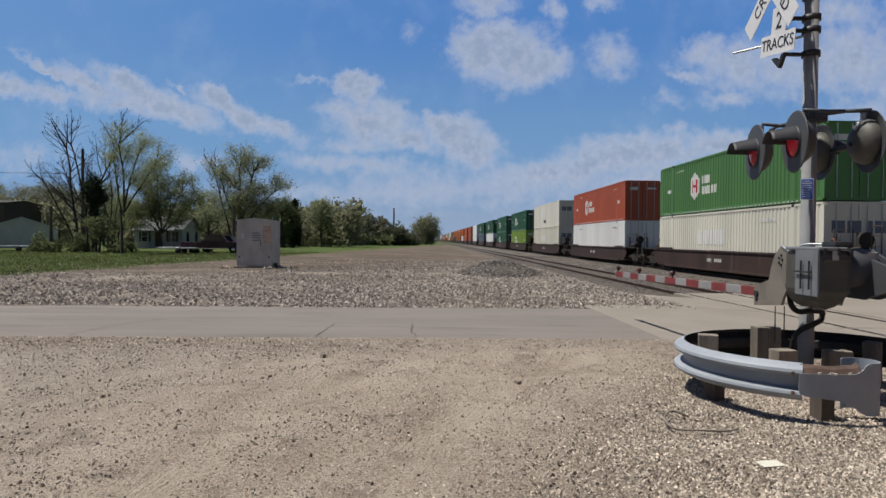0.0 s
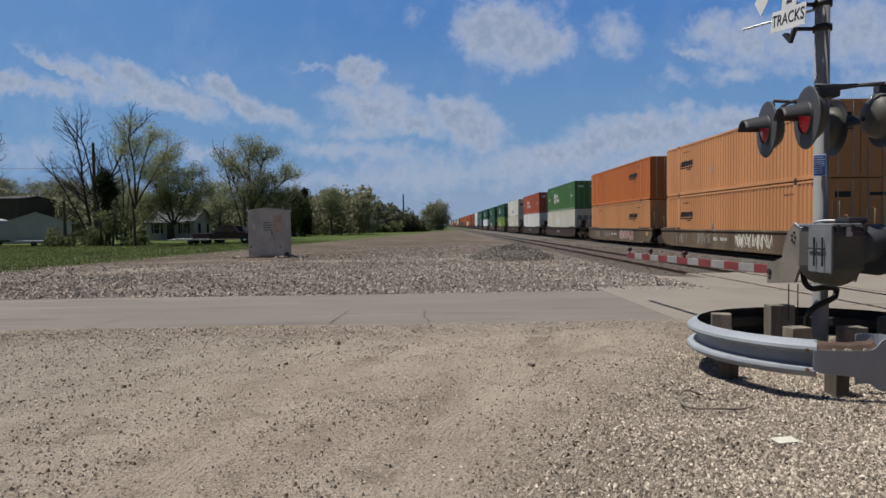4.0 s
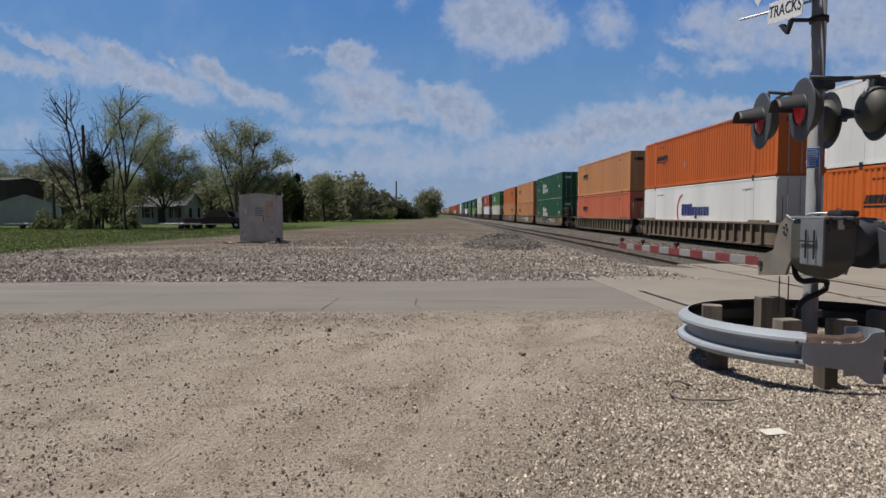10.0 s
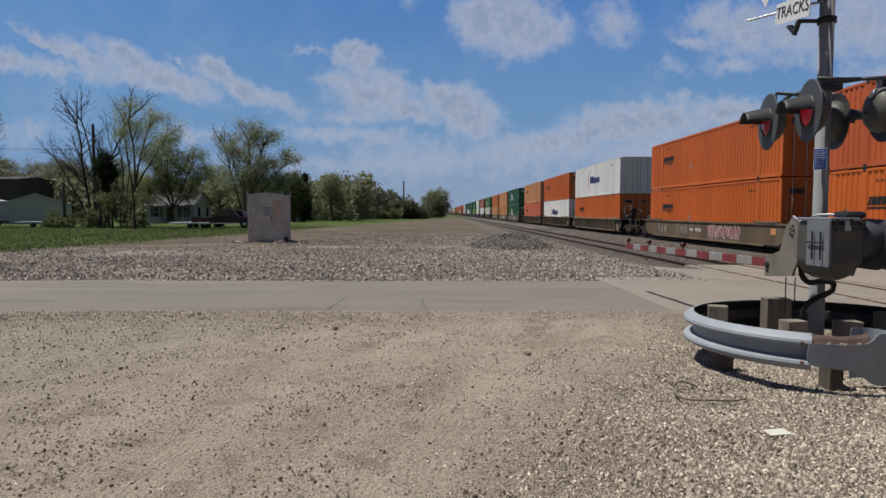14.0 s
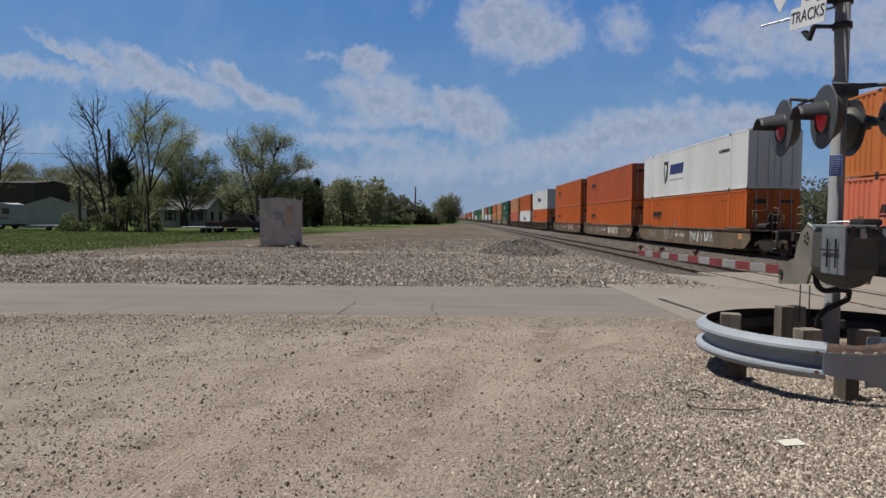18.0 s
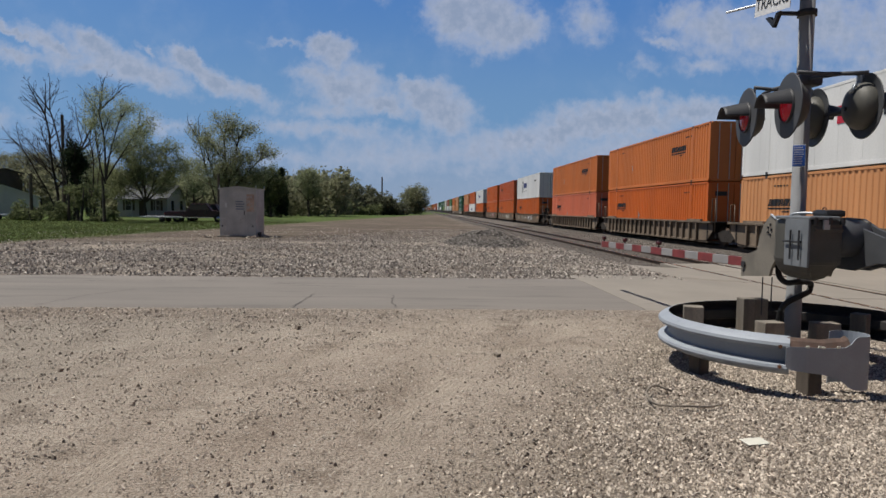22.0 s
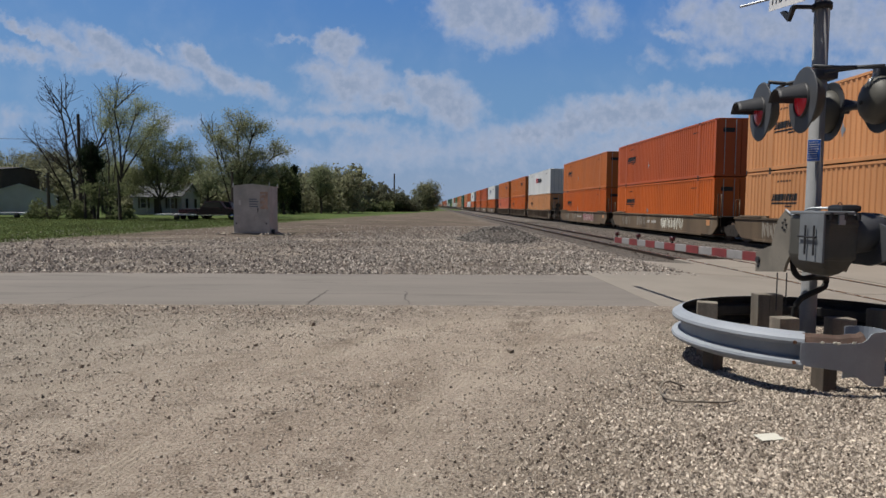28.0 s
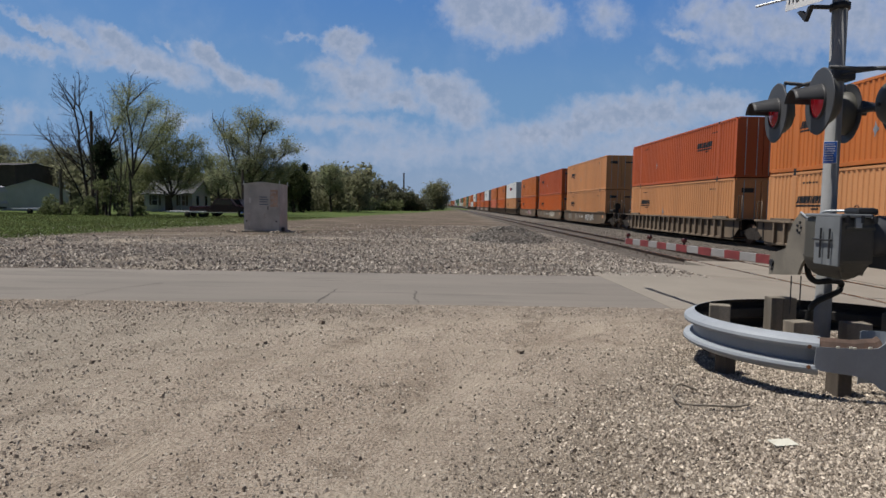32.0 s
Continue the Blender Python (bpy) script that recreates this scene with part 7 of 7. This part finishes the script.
def woods(label, crowns, leaf, per, size, seed, category="woodland"):
    """Far crowns: leaf sprays over uneven lobes, with a few stems."""
    rnd = random.Random(seed)
    pts, segs = [], []
    for x, y, h, w in crowns:
        z0 = ground_z(x, y)
        for _ in range(max(3, int(w * 2.4))):
            lx, ly, lz, lr = x + rnd.uniform(-0.5, 0.5) * w, y + rnd.uniform(-0.5, 0.5) * w, z0 + h * rnd.uniform(0.08, 0.84), w * rnd.uniform(0.22, 0.36)
            for _ in range(26):
                d = Vector((rnd.gauss(0, 1), rnd.gauss(0, 1), rnd.gauss(0, 1))).normalized() * lr * rnd.uniform(0.5, 1.08)
                if lz + d.z > z0 + 0.1:
                    pts.append((lx + d.x, ly + d.y, lz + d.z))
        segs.append((Vector((x, y, z0 - 0.1)), Vector((x + rnd.uniform(-0.5, 0.5), y, z0 + h * 0.75)), 0.16, 0.05))
    v, f = leaves_at(pts, per, size * 0.9, size, seed)
    lv, lf = limb_mesh(segs, 4)
    n = len(v)
    me = raw("woods", v.tolist() + [tuple(p) for p in lv], f.tolist() + [tuple(n + i for i in q) for q in lf], leaf)
    me.materials.append(BARK)
    me.polygons.foreach_set("material_index", [0] * len(f) + [1] * len(lf))
    return tagged(new("woods", me), label, category, kind="stuff")


wr = random.Random(77)
skyline = ((-36, 8.4), (-30, 9.3), (-25, 11.0), (-19, 10.9), (-15.7, 9.5), (-12.2, 7.3), (-8, 5.0), (-3, 3.4))
for name_row, back, step, seed in ((0, 150, 1.5, 1), (1, 160, 1.9, 2)):
    crowns, cx = [], -36.0
    while cx < -3.4:
        (xa, ha), (xb, hb) = next((a, b) for a, b in zip(skyline, skyline[1:]) if a[0] <= cx <= b[0])
        crowns.append((cx * back / 150, back + wr.uniform(-4, 4), (ha + (hb - ha) * (cx - xa) / (xb - xa)) * wr.uniform(0.86, 1.03) * back / 150, wr.uniform(3.2, 4.6)))
        cx += step
    woods("olive-green spring woods along the railway", crowns, WOODLAND, 11, 0.2, seed)
woods("green hedge below the woods", [(-24 + i * 1.5, 134 + i * 1.2, wr.uniform(1.8, 3.2), 2.6) for i in range(11)], DEEP, 3, 0.3, 3)
tree(-0.1, 181, 45, OLIVE, "rounded dense bush beside the track", billows(45, 0, 4.3, 4.0, 4.4, 8) + [(0, 2.0, 3.4, 1.9)], 0.4, 260, per=9, reach=0.45, size=0.26, r=0.2, twigs=2)
woods("half-leaved woods behind the houses", [(-100 + i * 2.0, 112 + wr.uniform(-8, 14), wr.uniform(6, 9), wr.uniform(5, 7)) for i in range(44)], OLIVE, 4, 0.32, 5)
woods("undergrowth below the bare trees", [(-37.4 + i * 0.62, 61 + wr.uniform(-1.5, 2.0), wr.uniform(0.9, 1.8) + (2.4 if 8 < i < 14 else 0), 1.9) for i in range(16)], DEEP, 9, 0.085, 6, "undergrowth")
woods("distant woods beyond the tracks", [(46 + i * 4.2, 70 + i * 1.0 + wr.uniform(-8, 18), wr.uniform(5, 9), wr.uniform(6, 9)) for i in range(24)], WOODLAND, 5, 0.22, 7)
woods("distant woods beyond the tracks", [(40 + i * 2 + wr.uniform(-5, 5), 118 + i * 16, wr.uniform(6, 9), 8) for i in range(16)], WOODLAND, 2, 0.5, 8)

woods("distant woods beyond the tracks", [(48 + i * 2.6 + wr.uniform(-2, 2), 108 - i * 2.0 + wr.uniform(-5, 8), wr.uniform(6.5, 9.5), wr.uniform(5, 7)) for i in range(13)], WOODLAND, 9, 0.2, 9)


# ---- grass ----
def grass(count, seed):
    rng = np.random.default_rng(seed)
    x, y = rng.uniform(-46, -2, count * 3), 23 + 44 * rng.random(count * 3) ** 1.5
    keep = (-x + 0.125 * y > 18.9 + rng.normal(0, 0.5, count * 3)) & (y > 23.6 + rng.normal(0, 0.35, count * 3))
    x, y = x[keep][:count], y[keep][:count]
    n = len(x)
    z = np.array([ground_z(a, b) for a, b in zip(x, y)])
    h, w, a = 0.03 + 0.08 * rng.random(n) ** 1.5, 0.012 + 0.02 * rng.random(n), rng.random(n) * 2 * np.pi
    dx, dy = np.cos(a) * w, np.sin(a) * w
    lx, ly = rng.normal(0, 0.06, n), rng.normal(0, 0.06, n)
    v = np.stack([np.stack([x - dx, y - dy, z - 0.01], -1), np.stack([x + dx, y + dy, z - 0.01], -1), np.stack([x + lx, y + ly, z + h], -1)], 1).reshape(-1, 3)
    f = np.arange(3)[None] + 3 * np.arange(n)[:, None]
    tagged(new("grass", raw("grass", v.tolist(), f.tolist(), GRASS)), "bright green spring grass on the verge", "grass", kind="stuff")


GRASS = leaf_material("spring_grass", (0.05, 0.068, 0.022), (0.115, 0.132, 0.048))
grass(80000, 5)

# ---- buildings and yard beyond the grass ----
SIDING = surf("white_clapboard", (0.44, 0.45, 0.48), 0.08, 1.0, 20, 0.7, 0, 0.05, 0.004)
SHINGLE = surf("grey_shingles", (0.11, 0.115, 0.13), 0.2, 2.0, 18, 0.9, 0, 0.3, 0.01)
SHED_METAL = surf("pale_sheet_metal", (0.48, 0.50, 0.53), 0.1, 0.8, 20, 0.5, 0.3, 0.05, 0.004)
DARK_ROOF = surf("dark_roofing", (0.045, 0.042, 0.045), 0.2, 1.0, 20, 0.85, 0, 0.2, 0.01)
DARK_WALL = surf("dark_brown_siding", (0.075, 0.06, 0.055), 0.2, 1.0, 20, 0.85)
PANE, pnt, pb = nodes_of("dark_window_glass")
pb.inputs["Base Color"].default_value, pb.inputs["Roughness"].default_value = (0.02, 0.025, 0.03, 1), 0.08


def house(name, label, m, w, d, h, rise, wall, roof, windows, doors, along="x", siding=True):
    """A gabled building; its front faces -y. windows, doors: places along the front."""
    b = thing(name, label, "building", m)
    part("wall", boxed(-w / 2, -d / 2, -0.1, w / 2, d / 2, h), wall, b)
    if siding:
        for i in range(int(h / 0.28)):
            part("board", boxed(-w / 2 - 0.015, -d / 2 - 0.025, 0.1 + i * 0.28, w / 2 + 0.015, -d / 2 - 0.0, 0.1 + i * 0.28 + 0.25), wall, b)
    o = 0.3
    if along == "x":
        part("gable", prism([(-d / 2, h), (d / 2, h), (0, h + rise)], -w / 2, w / 2, "x"), wall, b)
        for s in (-1, 1):
            part("roof", prism([(s * (d / 2 + o), h - rise * o / (d / 2) + 0.02), (s * (d / 2 + o), h - rise * o / (d / 2) + 0.14), (0, h + rise + 0.14), (0, h + rise + 0.02)], -w / 2 - o, w / 2 + o, "x"), roof, b)
    else:
        part("gable", prism([(-w / 2, h), (w / 2, h), (0, h + rise)], -d / 2, d / 2, "y"), wall, b)
        for s in (-1, 1):
            part("roof", prism([(s * (w / 2 + o), h - rise * o / (w / 2) + 0.02), (s * (w / 2 + o), h - rise * o / (w / 2) + 0.14), (0, h + rise + 0.14), (0, h + rise + 0.02)], -d / 2 - o, d / 2 + o, "y"), roof, b)
    for x, z, ww, hh in windows:
        win = part("window", boxed(x - ww / 2 - 0.08, -d / 2 - 0.06, z - 0.08, x + ww / 2 + 0.08, -d / 2 - 0.02, z + hh + 0.08), SIDING, b, "white window frame")
        part("pane", boxed(x - ww / 2, -d / 2 - 0.075, z, x + ww / 2, -d / 2 - 0.062, z + hh / 2 - 0.03), PANE, win)
        part("pane", boxed(x - ww / 2, -d / 2 - 0.075, z + hh / 2 + 0.03, x + ww / 2, -d / 2 - 0.062, z + hh), PANE, win)
        for s in (-1, 1):
            part("shutter", boxed(x + s * (ww / 2 + 0.12), -d / 2 - 0.07, z - 0.05, x + s * (ww / 2 + 0.4), -d / 2 - 0.03, z + hh + 0.05), DARK_WALL, win)
    for x, ww in doors:
        part("door", boxed(x - ww / 2, -d / 2 - 0.07, 0.1, x + ww / 2, -d / 2 - 0.03, 2.15), DARK_WALL, b)
    return b


hs = house("house", "white clapboard house with grey gable roof and dark shutters", pose(-36.6, 90.5, 0, 0, 0, -3), 6.6, 6.0, 2.6, 1.65, SIDING, SHINGLE, [(-1.9, 0.9, 0.8, 1.3), (1.9, 0.9, 0.8, 1.3)], [(0.0, 1.0)])
for y in (-1.4, 1.4):
    side_win = part("window", boxed(3.3, y - 0.5, 0.8, 3.34, y + 0.5, 2.3), SIDING, hs, "white window frame")
    part("pane", boxed(3.34, y - 0.4, 0.88, 3.355, y + 0.4, 2.22), PANE, side_win)
for x in (-2.8, -1.0, 0.9, 2.2):
    part("porch_post", boxed(x - 0.07, -4.1, 0, x + 0.07, -3.96, 2.3), SIDING, hs, "white porch post")
part("porch_roof", prism([(-4.3, 2.25), (-4.3, 2.4), (-3.0, 2.75), (-3.0, 2.6)], -3.2, 2.5, "x"), SHINGLE, hs)
house("shed", "long pale sheet-metal shed with a low gable", pose(-52.0, 83, 0, 0, 0, 29), 7.0, 10, 2.45, 1.25, SHED_METAL, SHED_METAL, [], [], "y", False)
house("house", "dark two-storey house with a flat-pitched roof", pose(-71.6, 99.2, 0, 0, 0, 0), 18.4, 9, 6.3, 0.5, DARK_WALL, DARK_ROOF, [(2.8, 4.5, 0.8, 1.1), (-3, 4.5, 0.8, 1.1)], [], "x")


def utility_pole(x, y, h, r, arm=False):
    p = thing("utility_pole", "weathered wooden utility pole" + (" with a crossarm" if arm else ""), "pole", pose(x, y, ground_z(x, y)), group="utility poles")
    part("shaft", tube(bmesh.new(), (0, 0, -0.3), (0, 0, h), r, r * 0.72, 12), DARK_TIMBER, p)
    if arm:
        part("crossarm", boxed(-1.1, -0.06, h - 0.7, 1.1, 0.06, h - 0.58, 0.01), TIMBER, p)
        for xx in (-1.0, -0.5, 0.5, 1.0):
            part("insulator", tube(bmesh.new(), (xx, 0, h - 0.58), (xx, 0, h - 0.44), 0.04, 0.025, 8), SLATE, p)
        part("transformer", tube(bmesh.new(), (0.3, 0, h - 2.2), (0.3, 0, h - 1.4), 0.22, seg=14), PAINT_GREY, p)


utility_pole(-34.6, 64.5, 10.3, 0.19)
utility_pole(-35.1, 60, 4.3, 0.16)
utility_pole(-20.6, 68, 4.9, 0.17)
utility_pole(-7.95, 150.3, 8.95, 0.22)
utility_pole(55, 92, 8.0, 0.14)
power = part("power_line", pipe([(-75 + 4 * i, 63, 8.0 - 0.0 + 0.006 * (i - 12) ** 2 - 0.4) for i in range(11)], 0.02, 5), BLACK, None)
tagged(power, "dark overhead power line sagging between poles", "cable")

# ---- vehicles in the yard ----
CAR_BLACK = surf("dark_maroon_car_paint", (0.028, 0.006, 0.01), 0.1, 2.0, 30, 0.3, 0.0, 0.0, 0.001)
CHROME = surf("chrome_trim", (0.7, 0.7, 0.72), 0.05, 2.0, 30, 0.15, 1.0, 0.0, 0.001)


def pickup(m, label):
    t = thing("pickup_truck", label, "truck", m)
    side = [(-2.85, 0.42), (-2.85, 0.98), (-1.1, 1.02), (-0.95, 1.10), (-0.55, 1.75), (0.75, 1.78), (1.25, 1.12), (2.6, 1.02), (2.85, 0.88), (2.85, 0.42)]
    body = prism(side, -0.93, 0.93, "x")
    bmesh.ops.bevel(body, geom=list(body.edges), offset=0.05, segments=2, affect="EDGES", profile=0.6)
    part("body", body, CAR_BLACK, t)
    part("bed", boxed(-0.78, -2.75, 0.9, 0.78, -1.1, 1.03), RUBBER, t, "dark open load bed")
    for s in (-1, 1):
        part("side_window", prism([(-0.75, 1.18), (-0.5, 1.66), (0.66, 1.68), (1.02, 1.18)], s * 0.932, s * 0.94, "x"), PANE, t, "dark side window")
        part("mirror", boxed(s * 0.93, 0.95, 1.15, s * 1.1, 1.05, 1.32, 0.02), CAR_BLACK, t)
        part("sill_trim", boxed(s * 0.93, -1.9, 0.42, s * 0.95, 1.4, 0.5), CHROME, t)
        part("headlight", boxed(s * 0.55, 2.83, 0.72, s * 0.88, 2.87, 0.9, 0.01), CHROME, t, "clear headlight")
        part("tail_light", boxed(s * 0.78, -2.87, 0.72, s * 0.92, -2.84, 0.96, 0.01), RED_SHEET, t, "red tail light")
        for y in (-1.75, 1.85):
            tyre = part("wheel", lathe([(-0.12, 0.2), (-0.13, 0.34), (-0.09, 0.385), (0.09, 0.385), (0.13, 0.34), (0.12, 0.2)], 22), RUBBER, t, "black tyre", pose(s * 0.84, y, 0.385))
            part("rim", lathe([(-0.1, 0), (-0.11, 0.2), (0.11, 0.2), (0.1, 0)], 16), CHROME, tyre)
    part("windscreen", prism([(0.72, 1.72), (0.74, 1.72), (1.2, 1.16), (1.18, 1.16)], -0.8, 0.8, "x"), PANE, t)
    part("front_bumper", boxed(-0.9, 2.85, 0.42, 0.9, 2.96, 0.66, 0.03), CHROME, t)
    part("rear_bumper", boxed(-0.9, -2.96, 0.42, 0.9, -2.85, 0.62, 0.03), CHROME, t)


pickup(pose(-20.4, 61.2, 0, 0, 0, -78), "dark maroon pickup truck parked on the grass")
pickup(pose(-20.9, 66.5, 0, 0, 0, 95), "dark pickup truck parked behind the first")


def flat_trailer(x, y, turn, l, label):
    t = thing("trailer", label, "trailer", pose(x, y, 0, 0, 0, turn))
    part("deck", boxed(-l / 2, -0.9, 0.42, l / 2, 0.9, 0.55, 0.02), WHITE_SHEET, t, "white deck")
    part("tongue", boxed(l / 2, -0.06, 0.4, l / 2 + 1.3, 0.06, 0.5), STEEL, t)
    for s in (-1, 1):
        part("wheel", lathe([(-0.09, 0), (-0.1, 0.26), (0.1, 0.26), (0.09, 0)], 18), RUBBER, t, "black tyre", pose(0.2, s * 0.98, 0.26, 0, 0, 90))


flat_trailer(-23.3, 60.2, 5, 3.6, "low white trailer parked on the grass")
flat_trailer(-39.5, 63, -3, 3.4, "low white trailer by the shed")
flat_trailer(-22.5, 63.5, -12, 3.0, "low white trailer beside the truck")


def motorhome(m):
    """A boxy camper on wheels; its nose points along its own x."""
    t = thing("motorhome", "white motorhome with dark stripes parked by the shed", "motorhome", m)
    shell = prism([(-3.4, 0.55), (-3.4, 2.75), (-3.3, 2.85), (2.7, 2.85), (3.35, 2.7), (3.55, 2.2), (3.55, 1.2), (3.7, 0.95), (3.7, 0.55)], -1.15, 1.15, "y")
    bmesh.ops.bevel(shell, geom=list(shell.edges), offset=0.06, segments=2, affect="EDGES", profile=0.6)
    part("body", shell, SIDING, t)
    for s in (-1, 1):
        for z0, z1, mat in ((1.12, 1.22, DARK_WALL), (1.28, 1.34, RED)):
            part("stripe", boxed(-3.3, s * 1.15, z0, 3.2, s * 1.158, z1), mat, t, "dark side stripe")
        for x0, x1 in ((-2.6, -1.6), (-0.6, 0.6), (2.55, 3.25)):
            frame_part = part("window", boxed(x0 - 0.05, s * 1.15, 1.6, x1 + 0.05, s * 1.17, 2.25, 0.01), DARK_METAL, t, "dark window frame")
            part("pane", boxed(x0, s * 1.17, 1.65, x1, s * 1.178, 2.2), PANE, frame_part)
        for x in (-1.9, 2.3):
            tyre = part("wheel", lathe([(-0.12, 0.2), (-0.13, 0.36), (0.13, 0.36), (0.12, 0.2)], 20), RUBBER, t, "black tyre", pose(x, s * 1.02, 0.37, 0, 0, 90))
            part("rim", lathe([(-0.1, 0), (-0.11, 0.2), (0.11, 0.2), (0.1, 0)], 16), CHROME, tyre)
    part("door", boxed(1.2, -1.17, 0.6, 1.9, -1.15, 2.5, 0.01), SIDING, t)
    part("roof_unit", boxed(-0.8, -0.4, 2.83, 0.3, 0.4, 3.05, 0.04), SIDING, t, "white roof air unit")
    part("skirt", boxed(-3.3, -1.1, 0.35, 3.5, 1.1, 0.56, 0.02), DARK_METAL, t)


motorhome(pose(-50.2, 68.5, 0, 0, 0, -2))


motions()
